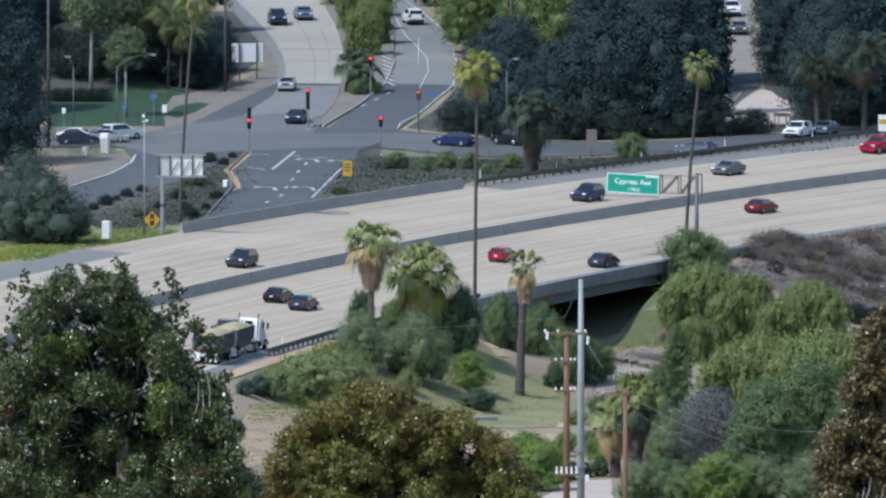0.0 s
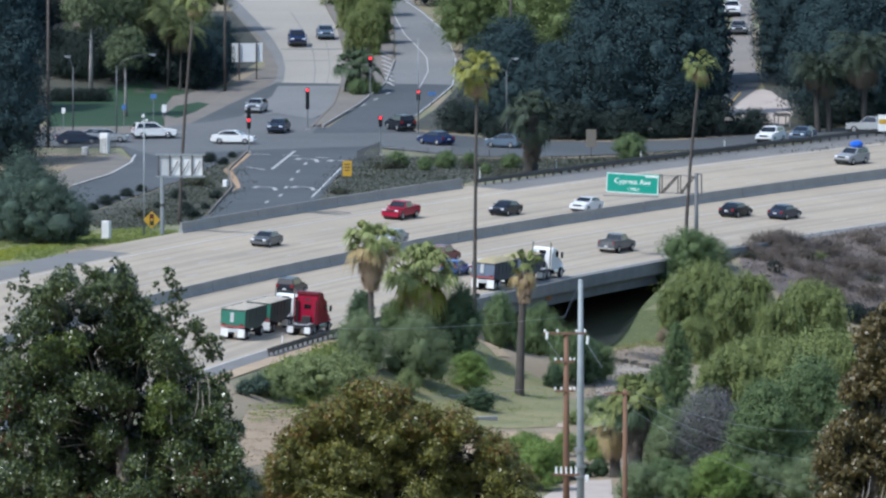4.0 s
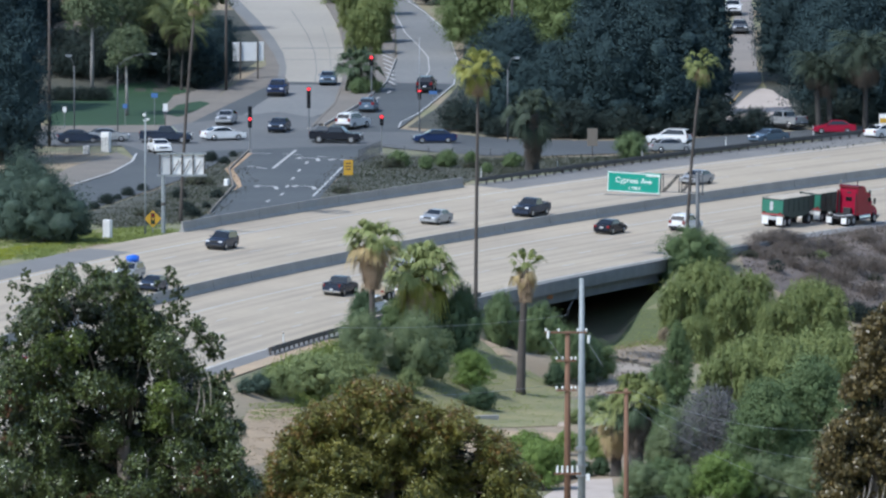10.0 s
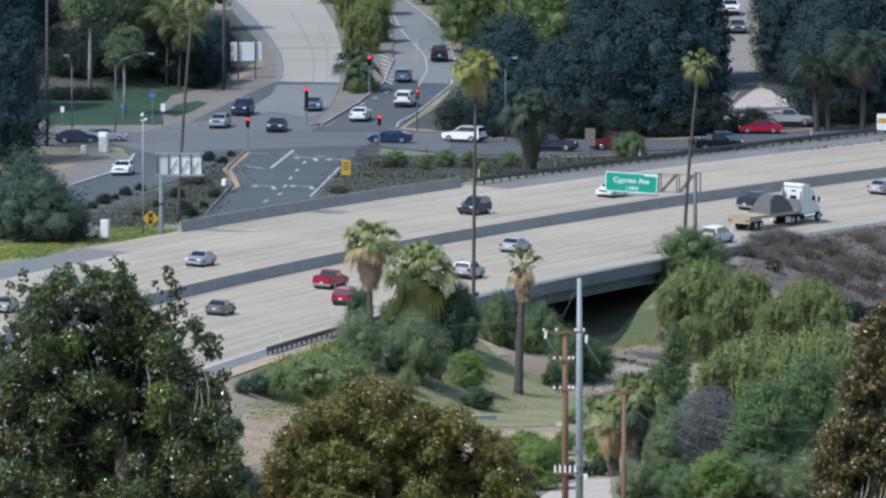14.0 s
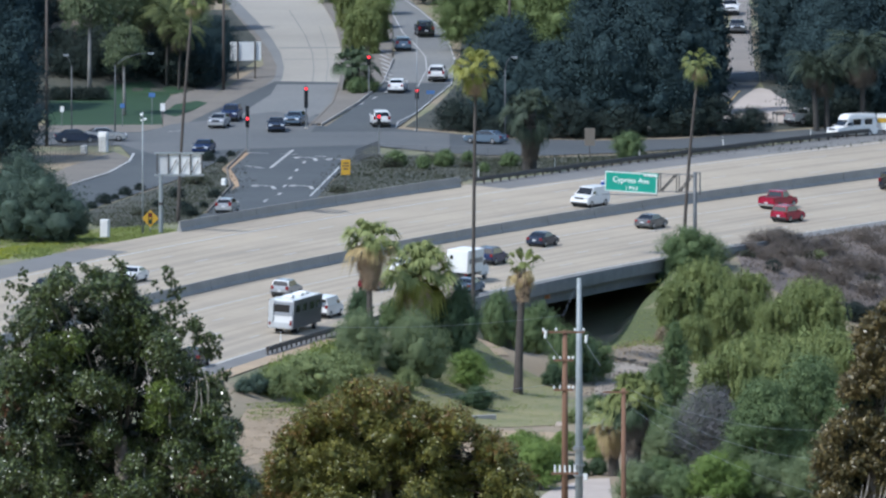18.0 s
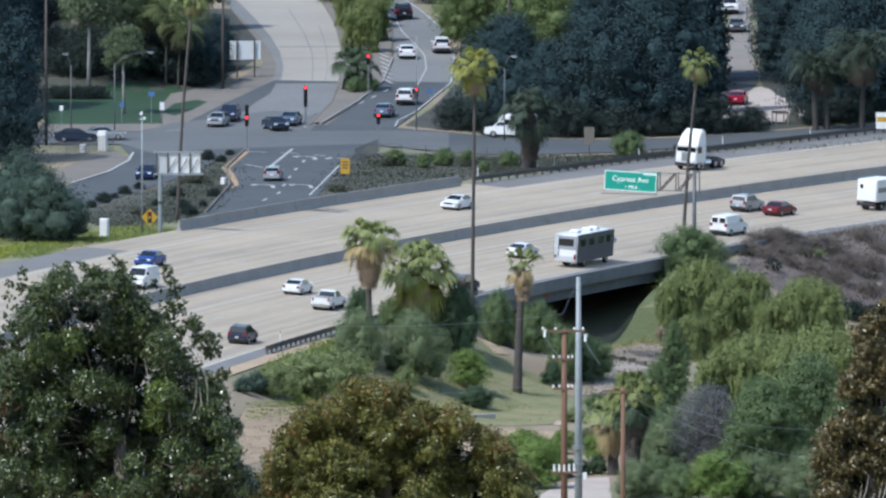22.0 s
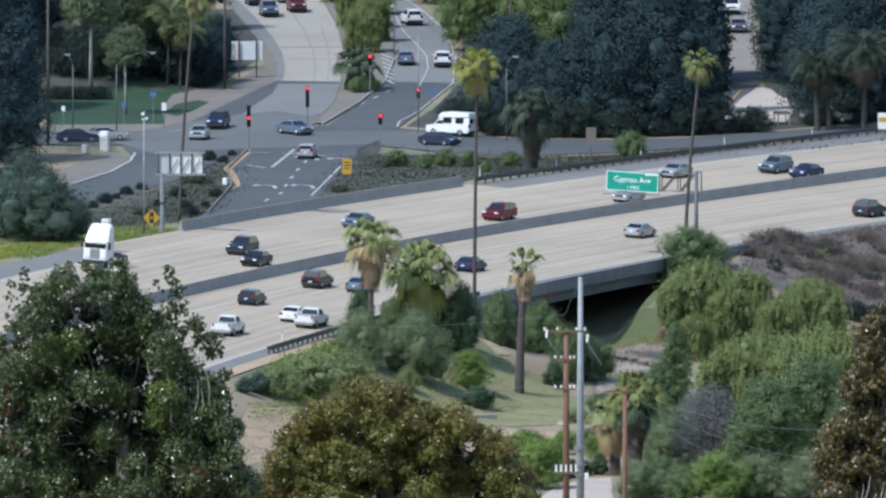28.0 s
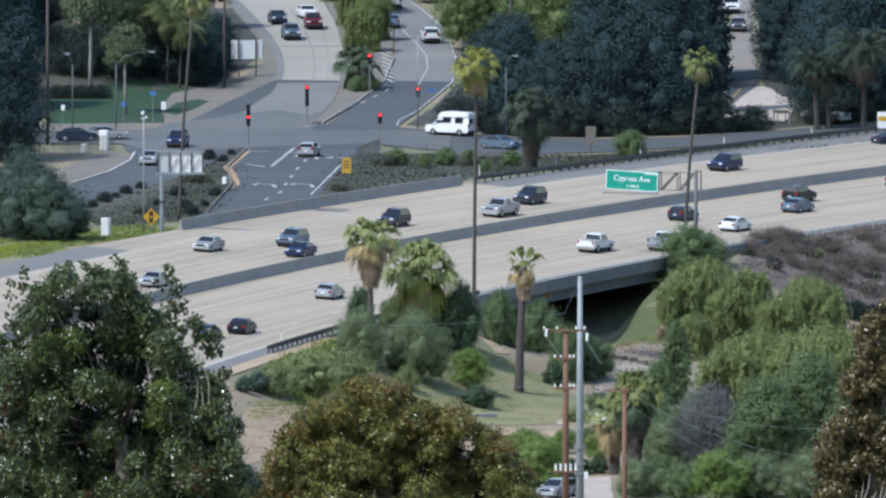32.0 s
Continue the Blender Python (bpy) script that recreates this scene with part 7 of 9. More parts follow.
for _k, (_x, _y) in enumerate(((-0.85, 2255.11), (-5.65, 2246.28), (2.77, 2246.28), (-10.88, 2207.36), (-25.81, 2220.18), (-31.09, 2173.87), (7.31, 2256.89))):
    tree("drybush", _x, _y, (0.6, 0.75, 0.5)[_k % 3], "small dark scrub bush between the ramps", "scrub bushes", turn=_k, name="shrub")
for _k, (_x, _y) in enumerate(((-36.2, 2184.0), (-35.0, 2191.0), (-34.0, 2197.5), (-33.0, 2203.5), (-31.6, 2211.0), (-25.9, 2173.0), (-24.6, 2186.0), (-23.6, 2200.0), (-23.4, 2253.0), (-24.9, 2256.0), (-22.6, 2264.0), (-26.6, 2182.0), (-29.4, 2186.0), (-27.6, 2200.0))):
    tree("under_wood", _x, _y, (0.20, 0.28, 0.16, 0.24)[_k % 4], "small dark bush among the scrub", "scrub bushes", turn=_k, name="shrub")
for _k, (_x, _y) in enumerate(((34.51, 2161.24), (36.89, 2165.11), (39.89, 2170.85), (43.60, 2181.76), (45.30, 2178.97), (41.55, 2166.24), (37.94, 2158.87), (32.72, 2157.64), (35.78, 2168.43), (44.25, 2170.58), (31.6, 2163.0), (33.2, 2168.5), (34.8, 2173.5), (36.6, 2149.0), (39.2, 2148.5), (41.6, 2147.5), (44.2, 2143.0), (40.3, 2159.5), (43.7, 2160.0), (35.6, 2158.0), (38.0, 2153.0), (46.2, 2152.0))):
    tree("brush", _x, _y, (0.9, 0.65, 1.05)[_k % 3], "brown dry scrub bush on the slope", "scrub bushes", turn=_k, name="shrub")
tufts("grass", [(16.2, 2113.0), (19.6, 2128.0), (22.6, 2136.0), (27.0, 2140.0), (24.4, 2108.0)], 5000, 0.04, L_GRASS, "rough green grass on the embankment", 50, 0.09, 2.4)
tufts("dry_grass", [(-19.19, 1966.48), (-18.24, 1978.65), (-11.99, 1996.53), (-7.73, 2003.63), (-0.22, 2015.30), (11.63, 2008.85), (12.05, 1989.07), (-4.49, 1991.96), (-18.48, 1947.58)], 14000, 0.05, L_STRAW, "tan dry grass on bare ground", 47, 0.08, 1.1)
tufts("grass", [(-19.19, 1970.0), (-18.24, 1982.0), (-11.99, 1999.0), (-7.73, 2007.0), (-0.22, 2018.0), (-3.0, 2008.0), (-12.5, 1990.0)], 6000, 0.05, L_GRASS, "thin green grass at the foot of the bank", 55, 0.12, 1.0)

_x, _y, _ = road_xy(-33.17, 24.35)
tufts("dry_brush", [(15.12, 2081.50), (16.36, 2083.50), (19.23, 2085.50), (22.39, 2083.00), (22.05, 2051.50), (14.93, 2055.00)], 3200, 0.06, L_DRY, "brown flood litter on the wash bed", 52, 0.16, 2.0)
tufts("dry_grass", [(15.76, 2115.50), (19.05, 2116.00), (22.88, 2103.00), (22.71, 2087.00), (19.24, 2087.00), (15.51, 2082.50)], 4200, 0.05, L_STRAW, "straw-coloured grass beside the wash", 53, 0.14, 1.8)
tufts("grass", [(15.76, 2117.50), (19.05, 2118.00), (24.0, 2104.0), (19.2, 2098.0), (15.6, 2096.0)], 3200, 0.05, L_GRASS, "thin green grass beside the wash", 54, 0.14, 1.8)
_o = empty("object_marker", Matrix.Translation((_x, _y, -1.45)), "small orange marker on the bridge edge", "marker")
part("panel", box(0.55, 0.06, 0.55, (-0.5, 0.5, -1.35)), M_FADEDORANGE, _o)
part("bracket", box(0.1, 0.1, 1.0, (-0.5, 0.58, -1.3)), M_GALV, _o)


def boulders():
    """Pale rocks on the dry slope and the bank."""
    rng = random.Random(9)
    for k, (x, y) in enumerate(((41.43, 2160.03), (42.43, 2160.71), (43.60, 2163.86), (44.52, 2163.59), (11.41, 2016.87), (16.91, 2075.02), (19.36, 2075.98), (20.95, 2079.10), (17.89, 2079.47))):
        bm = bmesh.new()
        bmesh.ops.create_icosphere(bm, subdivisions=2, radius=1)
        off = Vector((k * 3.1, 0, 0))
        for v in bm.verts:
            v.co *= 1 + 0.35 * noise.noise(v.co * 1.2 + off)
        s = rng.uniform(0.35, 0.7) if k < 5 else rng.uniform(0.2, 0.45)
        bmesh.ops.scale(bm, vec=(s * 1.5, s, s * 0.7), verts=bm.verts[:])
        ob = mesh_object("boulder", bm, M_GRAVEL)
        ob.matrix_world = Matrix.Translation((x, y, ground_z(x, y) + s * 0.25)) @ Matrix.Rotation(rng.uniform(0, 3), 4, "Z")
        tagged(ob, "pale weathered boulder on dry ground", "boulder", "boulders")


boulders()
for _k, (_x, _y, _s, _kind) in enumerate(((37.35, 2164.96, 0.5, "drybush"), (31.08, 2156.28, 0.5, "drybush"), (38.64, 2165.85, 0.30, "sage"), (33.92, 2153.24, 0.3, "under_wood"), (44.16, 2166.09, 0.5, "drybush"), (22.11, 2105.00, 0.36, "pale"), (39.60, 2154.81, 0.4, "drybush"), (41.9, 2144.5, 0.5, "under_wood"), (44.0, 2147.0, 0.4, "under_wood"))):
    tree(_kind, _x, _y, _s, "small scrubby bush on the dry slope", "slope shrubs", turn=_k, name="shrub")

# ---- vehicles ----
# kind: length, width, lower body profile (x, z), cabin profile, wheel x positions, wheel radius
CARS = {
    "sedan": (4.75, 1.84, [(-2.36, 0.34), (-2.38, 0.72), (-2.30, 0.98), (-1.55, 1.03), (1.00, 0.98), (2.10, 0.80), (2.36, 0.62), (2.36, 0.34), (2.1, 0.24), (-2.1, 0.24)],
              [(-1.90, 0.99), (-1.05, 1.43), (0.25, 1.46), (1.20, 0.96)], (-1.40, 1.42), 0.33),
    "hatchback": (4.2, 1.8, [(-2.08, 0.34), (-2.10, 0.80), (-2.04, 1.00), (-1.2, 1.03), (0.95, 0.98), (1.85, 0.82), (2.08, 0.62), (2.08, 0.34), (1.9, 0.24), (-1.9, 0.24)],
                  [(-2.00, 0.99), (-1.55, 1.46), (0.15, 1.50), (1.10, 0.96)], (-1.28, 1.28), 0.32),
    "suv": (4.75, 1.92, [(-2.34, 0.42), (-2.38, 0.85), (-2.33, 1.12), (-1.2, 1.14), (0.95, 1.10), (2.15, 0.98), (2.36, 0.75), (2.36, 0.42), (2.1, 0.30), (-2.1, 0.30)],
            [(-2.30, 1.10), (-2.02, 1.70), (0.10, 1.76), (1.02, 1.08)], (-1.38, 1.40), 0.37),
    "jeep": (4.3, 1.88, [(-2.0, 0.55), (-2.02, 0.95), (-2.0, 1.18), (-1.0, 1.18), (0.75, 1.16), (2.0, 1.10), (2.1, 0.95), (2.1, 0.60), (1.9, 0.45), (-1.9, 0.45)],
             [(-2.0, 1.15), (-1.95, 1.84), (0.35, 1.86), (0.75, 1.14)], (-1.2, 1.3), 0.42),
    "minivan": (5.0, 1.95, [(-2.46, 0.36), (-2.50, 0.85), (-2.44, 1.08), (-1.2, 1.10), (1.25, 1.04), (2.25, 0.88), (2.48, 0.66), (2.48, 0.36), (2.2, 0.26), (-2.2, 0.26)],
                [(-2.42, 1.06), (-2.15, 1.66), (0.35, 1.74), (1.55, 1.02)], (-1.45, 1.55), 0.34),
    "van": (5.6, 2.03, [(-2.78, 0.40), (-2.80, 1.00), (-2.80, 1.30), (0.5, 1.30), (1.75, 1.22), (2.65, 1.08), (2.80, 0.80), (2.80, 0.40), (2.5, 0.32), (-2.5, 0.32)],
            [(-2.79, 1.26), (-2.70, 2.05), (0.95, 2.08), (1.85, 1.20)], (-1.65, 1.75), 0.37),
    "pickup": (5.7, 2.0, [(-2.82, 0.55), (-2.86, 0.95), (-2.84, 1.18), (-0.95, 1.20), (1.00, 1.16), (2.55, 1.08), (2.82, 0.85), (2.82, 0.50), (2.5, 0.40), (-2.5, 0.45)],
               [(-0.85, 1.15), (-0.70, 1.82), (0.55, 1.84), (1.30, 1.14)], (-1.72, 1.82), 0.40),
}
FLEET = {}


def wheel(parent, x, y, r, w=0.24):
    s = 1 if y > 0 else -1
    bm = bmesh.new()
    bmesh.ops.create_cone(bm, cap_ends=True, segments=16, radius1=r, radius2=r, depth=w, matrix=Matrix.Translation((x, y, r)) @ Matrix.Rotation(math.pi / 2, 4, "X"))
    t = part("wheel", bm, M_TIRE, parent)
    bm = bmesh.new()
    bmesh.ops.create_cone(bm, cap_ends=True, segments=12, radius1=r * 0.62, radius2=r * 0.5, depth=0.04, matrix=Matrix.Translation((x, y + s * (w / 2 + 0.012), r)) @ Matrix.Rotation(-s * math.pi / 2, 4, "X"))
    part("rim", bm, M_RIM, t)
    return t


def side_glass(profile, width, inset, top, s):
    """One side's glass: the cabin profile drawn in, laid just proud of the cabin's leaning side."""
    lo, hi = min(p[1] for p in profile), max(p[1] for p in profile)
    cx, cz = sum(p[0] for p in profile) / len(profile), sum(p[1] for p in profile) / len(profile)
    bm, rings = bmesh.new(), []
    for out in (-0.02, 0.012):
        ring = []
        for x, z in profile:
            qx, qz = cx + (x - cx) * (1 - inset), cz + (z - cz) * (1 - inset * 1.25) + 0.02
            half = width / 2 * (1 - (1 - top) * (qz - lo) / (hi - lo)) + out
            ring.append(bm.verts.new((qx, s * half, qz)))
        rings.append(ring)
    n = len(profile)
    bm.faces.new(rings[1])
    for i in range(n):
        bm.faces.new((rings[0][i], rings[0][(i + 1) % n], rings[1][(i + 1) % n], rings[1][i]))
    bmesh.ops.recalc_face_normals(bm, faces=bm.faces[:])
    return bm


def car(kind, colour, extra=""):
    """A car standing at the origin, heading +x; further cars of the same kind and colour share its meshes."""
    key = (kind, colour, extra)
    if key in FLEET:
        twin = copy_thing(FLEET[key], Matrix())
        twin.animation_data_clear()
        return twin
    L, W, low, cab, wx, r = CARS[kind]
    label = {"sedan": "four-door sedan on the road", "hatchback": "compact hatchback on the road", "suv": "sport utility vehicle on the road", "jeep": "boxy off-road vehicle with a spare wheel",
             "minivan": "family minivan on the road", "van": "full-size panel van on the road", "pickup": "pickup truck on the road"}[kind]
    c = empty({"suv": "suv_car", "jeep": "jeep_car", "van": "van", "pickup": "pickup_truck", "minivan": "minivan"}.get(kind, kind + "_car"), Matrix(), colour.replace("_", " ") + " " + label, "pickup" if kind == "pickup" else "van" if kind in ("van", "minivan") else "car", "traffic")
    pm = paint(colour)
    body = part("body", prism(low, W, top=0.97, bevel=0.07), pm, c)
    z0, z1 = min(p[1] for p in cab), max(p[1] for p in cab)
    solid = kind == "van"
    cabin = part("cabin", prism(cab, W * 0.94, top=0.82, bevel=0.05), pm, c)
    for s in (-1, 1):
        prof = [(0.45, z0), (0.45, z1 - 0.1), (0.95, z1 - 0.1), (1.75, z0)] if solid else cab
        part("side_window", side_glass(prof, W * 0.94, 0.16, 0.82, s), M_GLASS, cabin, "dark side glass")
    # windshield and rear window lie just proud of the cabin's sloping ends
    (xr, zr), (xrt, zrt), (xft, zft), (xf, zf) = cab
    for nm, (xa, za), (xb, zb), s in (("windshield", (xf, zf), (xft, zft), 1), ("rear_window", (xr, zr), (xrt, zrt), -1)):
        if kind == "van" and s < 0:
            for dy in (-0.42, 0.42):
                part("rear_window", box(0.03, 0.62, 0.5, (xr - 0.02 + 0.03, dy, 1.38)), M_GLASS, cabin)
            continue
        bm = bmesh.new()
        lo, hi = 0.14, 0.88
        pa = Vector((xa + (xb - xa) * lo, 0, za + (zb - za) * lo))
        pb = Vector((xa + (xb - xa) * hi, 0, za + (zb - za) * hi))
        n = Vector((abs(zb - za), 0, abs(xb - xa))).normalized()
        n.x *= s
        wa, wb = W * 0.94 / 2 * 0.88, W * 0.94 / 2 * 0.76
        vs = [bm.verts.new(p + n * o + Vector((0, y, 0))) for o in (0.0, 0.02) for p, y in ((pa, -wa), (pa, wa), (pb, wb), (pb, -wb))]
        for f in ((4, 5, 6, 7), (0, 1, 5, 4), (1, 2, 6, 5), (2, 3, 7, 6), (3, 0, 4, 7)):
            bm.faces.new([vs[i] for i in f])
        bmesh.ops.recalc_face_normals(bm, faces=bm.faces[:])
        part(nm, bm, M_GLASS, cabin, "dark glass")
    for x in wx:
        for s in (-1, 1):
            wheel(c, x, s * (W / 2 - 0.10), r)
    zl = low[1][1]
    for s in (-1, 1):
        part("headlight", box(0.10, 0.42, 0.15, (L / 2 - 0.07, s * (W / 2 - 0.32), zl - 0.05), 0.02), M_HEAD, body, "clear headlight")
        part("tail_light", box(0.08, 0.30 if kind != "pickup" else 0.16, 0.24 if kind == "sedan" else 0.34, (-L / 2 + 0.02, s * (W / 2 - 0.20), zl - 0.02), 0.02), M_TAIL, body, "red tail light")
        part("mirror", box(0.14, 0.2, 0.14, (cab[3][0] - 0.35, s * (W / 2 + 0.06), z0 + 0.05), 0.03), pm, c)
    part("rear_bumper", box(0.12, W * 0.92, 0.22, (-L / 2 + 0.03, 0, 0.36), 0.03), M_TRIM if kind in ("suv", "jeep", "van") else (M_CHROME if kind == "pickup" else pm), body)
    part("front_bumper", box(0.12, W * 0.92, 0.22, (L / 2 - 0.03, 0, 0.34), 0.03), M_TRIM if kind in ("suv", "jeep", "van") else pm, body)
    part("grille", box(0.05, W * 0.5, 0.16, (L / 2 + 0.0, 0, zl - 0.08), 0.01), M_TRIM, body)
    part("number_plate", box(0.02, 0.34, 0.14, (-L / 2 - 0.035, 0, 0.62)), M_PLATE, body)
    part("underbody", box(L * 0.9, W * 0.86, 0.14, (0, 0, 0.16)), M_TRIM, c)
    if kind == "pickup":
        bed = part("bed", box(1.75, W * 0.82, 0.02, (-1.85, 0, 1.192)), M_TRIM, c, "dark open load bed")
        for s in (-1, 1):
            part("bed_rail", box(1.85, 0.10, 0.10, (-1.85, s * W * 0.45, 1.19), 0.02), pm, c)
        part("tailgate", box(0.08, W * 0.86, 0.10, (-2.78, 0, 1.19), 0.02), pm, c)
    if kind == "jeep":
        bm = bmesh.new()
        bmesh.ops.create_cone(bm, cap_ends=True, segments=16, radius1=0.4, radius2=0.4, depth=0.25, matrix=Matrix.Translation((-2.15, 0, 1.05)) @ Matrix.Rotation(math.pi / 2, 4, "Y"))
        part("spare_wheel", bm, M_TIRE, c)
    if kind == "suv":
        for s in (-1, 1):
            part("roof_rail", tube([(-1.8, s * 0.62, z1 + 0.04), (-0.1, s * 0.62, z1 + 0.06)], 0.025, 5), M_TRIM, cabin)
    if extra == "blue_load":
        bm = bmesh.new()
        bmesh.ops.create_icosphere(bm, subdivisions=2, radius=0.6, matrix=Matrix.Translation((-0.9, 0, z1 + 0.28)) @ Matrix.Diagonal((1.6, 1.1, 0.75, 1)))
        for v in bm.verts:
            v.co += Vector(noise.noise_vector(v.co * 2.0)) * 0.1
        part("roof_load", bm, M_BLUETARP, c, "bright blue tarpaulin bundle")
    if extra == "camper":
        part("raised_roof", prism([(-2.72, 2.0), (-2.66, 2.52), (0.55, 2.58), (1.05, 2.4), (1.35, 1.9)], 1.86, top=0.9, bevel=0.1), pm, c, "tall white camper roof")
        for x in (-1.55, 0.0):
            for s in (-1, 1):
                part("side_window", box(1.0, 0.03, 0.62, (x, s * 0.945, 1.38)), M_GLASS, c)
    FLEET[key] = c
    return c


M_BLUETARP = material("blue_tarpaulin", (0.02, 0.13, 0.62), (0.015, 0.09, 0.45), rough=0.6, scale=2, fine=6, bump=0.4)


def axle(parent, x, r=0.5, dual=True, half=1.1):
    for s in (-1, 1):
        wheel(parent, x, s * (half - 0.15), r, 0.28)
        if dual:
            wheel(parent, x, s * (half - 0.46), r, 0.28)


def cabover(colour="white"):
    """Cab-over tractor without a trailer."""
    c = empty("semi_tractor", Matrix(), "white cab-over semi tractor without a trailer", "truck", "traffic")
    pm = paint(colour)
    cab = part("cab", prism([(1.2, 0.75), (1.2, 2.6), (3.35, 2.55), (3.5, 1.9), (3.5, 0.75)], 2.45, bevel=0.09), pm, c, "white tall cab")
    part("wind_deflector", prism([(1.2, 2.58), (1.22, 4.15), (1.75, 4.35), (2.6, 3.8), (3.38, 2.56)], 2.42, top=0.84, bevel=0.1), pm, c, "white sloped roof fairing")
    part("windshield", box(0.05, 2.2, 0.5, (3.47, 0, 1.98)), M_GLASS, cab)
    part("grille", box(0.05, 1.0, 0.95, (3.51, 0, 0.95)), M_GALV, cab)
    part("bumper", box(0.2, 2.4, 0.38, (3.55, 0, 0.4), 0.04), M_TRIM, cab)
    for s in (-1, 1):
        part("side_window", box(0.9, 0.04, 0.65, (2.7, s * 1.225, 1.85)), M_GLASS, cab)
        part("headlight", box(0.05, 0.35, 0.2, (3.55, s * 0.85, 0.98)), M_HEAD, cab)
        part("mirror", box(0.12, 0.25, 0.6, (3.4, s * 1.45, 2.0), 0.03), M_TRIM, cab)
        part("fuel_tank", tube([(0.0, s * 0.95, 0.75), (1.3, s * 0.95, 0.75)], 0.32, 12), M_CHROME, c)
        part("exhaust_stack", tube([(1.05, s * 0.9, 0.9), (1.05, s * 0.9, 3.6)], 0.09, 8), M_CHROME, c)
        part("mudflap", box(0.03, 0.6, 0.6, (-3.3, s * 0.85, 0.25)), M_TRIM, c)
    part("chassis", box(6.4, 0.9, 0.3, (-0.2, 0, 0.75)), M_TRIM, c)
    part("fifth_wheel", box(1.0, 0.95, 0.14, (-1.9, 0, 1.05), 0.03), M_TRIM, c)
    axle(c, 2.6, 0.5, False, 1.2)
    axle(c, -1.4, 0.5)
    axle(c, -2.7, 0.5)
    return c


def tractor(c, x, colour, sleeper=True):
    """Conventional tractor unit whose cab back stands at x; with a tall sleeper, or a low day cab."""
    pm = paint(colour)
    if sleeper:
        n = x + 3.5
        prof = [(x, 0.95), (x, 3.85), (x + 0.15, 4.05), (x + 1.6, 4.0), (x + 2.1, 3.35), (x + 2.85, 3.2), (n, 2.1), (n, 0.95)]
        lip = part("roof_lip", prism([(x - 0.12, 3.8), (x - 0.1, 4.08), (x + 0.35, 4.14), (x + 0.3, 3.85)], 2.3, bevel=0.04), paint("dark_red") if colour == "red" else pm, c, "dark roof lip")
    else:
        n = x + 2.1
        prof = [(x, 0.95), (x, 2.85), (x + 0.2, 3.1), (x + 1.2, 3.1), (n - 0.25, 2.15), (n, 2.05), (n, 0.95)]
    cab = part("cab", prism(prof, 2.36, top=0.93, bevel=0.1), pm, c, colour + (" sleeper cab" if sleeper else " day cab"))
    part("hood", prism([(n - 0.05, 0.7), (n - 0.05, 2.0), (n + 1.35, 1.7), (n + 1.65, 1.35), (n + 1.65, 0.7)], 2.0, top=0.85, bevel=0.1), pm, cab)
    (xa, za), (xb, zb) = prof[-3], prof[-2]
    part("windshield", prism([(xa + 0.03, za - 0.05), (xb + 0.02, zb + 0.08), (xb + 0.06, zb + 0.1), (xa + 0.08, za - 0.03)], 2.0), M_GLASS, cab)
    part("rear_window", box(0.03, 0.72, 0.42, (x - 0.012, 0, 2.45), 0.01), M_GLASS, cab, "small dark rear window")
    part("vent", box(0.04, 0.5, 0.16, (x - 0.015, 0, 3.25 if sleeper else 2.2)), M_TRIM, cab)
    part("hose_rack", box(0.3, 0.9, 0.75, (x - 0.2, 0, 1.0), 0.05), M_TRIM, c, "dark hoses and brackets")
    part("bumper", box(0.2, 2.3, 0.35, (n + 1.7, 0, 0.4), 0.05), M_CHROME, cab)
    part("grille", box(0.06, 1.1, 0.7, (n + 1.66, 0, 0.78)), M_CHROME, cab)
    part("deck_plate", box(1.9, 1.5, 0.08, (x - 1.2, 0, 1.02), 0.01), M_ALU, c, "dull tread plate")
    for s in (-1, 1):
        part("side_window", box(0.75, 0.05, 0.6, (n - 0.85, s * 1.12, 2.15)), M_GLASS, cab)
        part("side_extender", box(0.5, 0.05, 2.4 if sleeper else 1.5, (x - 0.2, s * 1.14, 1.15), 0.015), pm, cab)
        part("headlight", box(0.06, 0.3, 0.2, (n + 1.64, s * 0.75, 0.95)), M_HEAD, cab)
        part("mirror", box(0.1, 0.25, 0.6, (n - 0.15, s * 1.42, 2.05), 0.03), M_TRIM, cab)
        part("fuel_tank", tube([(x + 0.3, s * 0.95, 0.75), (n - 0.6, s * 0.95, 0.75)], 0.33, 12), M_CHROME, c)
        part("exhaust_stack", tube([(x - 0.25, s * 0.95, 0.9), (x - 0.25, s * 0.95, 3.7 if not sleeper else 3.3)], 0.085, 8), M_CHROME if colour != "red" else M_TRIM, c)
        part("fender", box(1.2, 0.5, 0.2, (n + 0.6, s * 0.95, 1.02), 0.06), pm, cab)
        part("mudflap", box(0.03, 0.6, 0.62, (x - 2.85, s * 0.85, 0.28)), M_WHITE, c, "white mudflap")
    part("chassis", box(n + 1.4 - x + 2.7, 0.9, 0.3, ((n + 1.4 + x - 2.7) / 2, 0, 0.72)), M_TRIM, c)
    axle(c, n + 0.6, 0.5, False, 1.2)
    axle(c, x - 0.8, 0.5)
    axle(c, x - 2.1, 0.5)


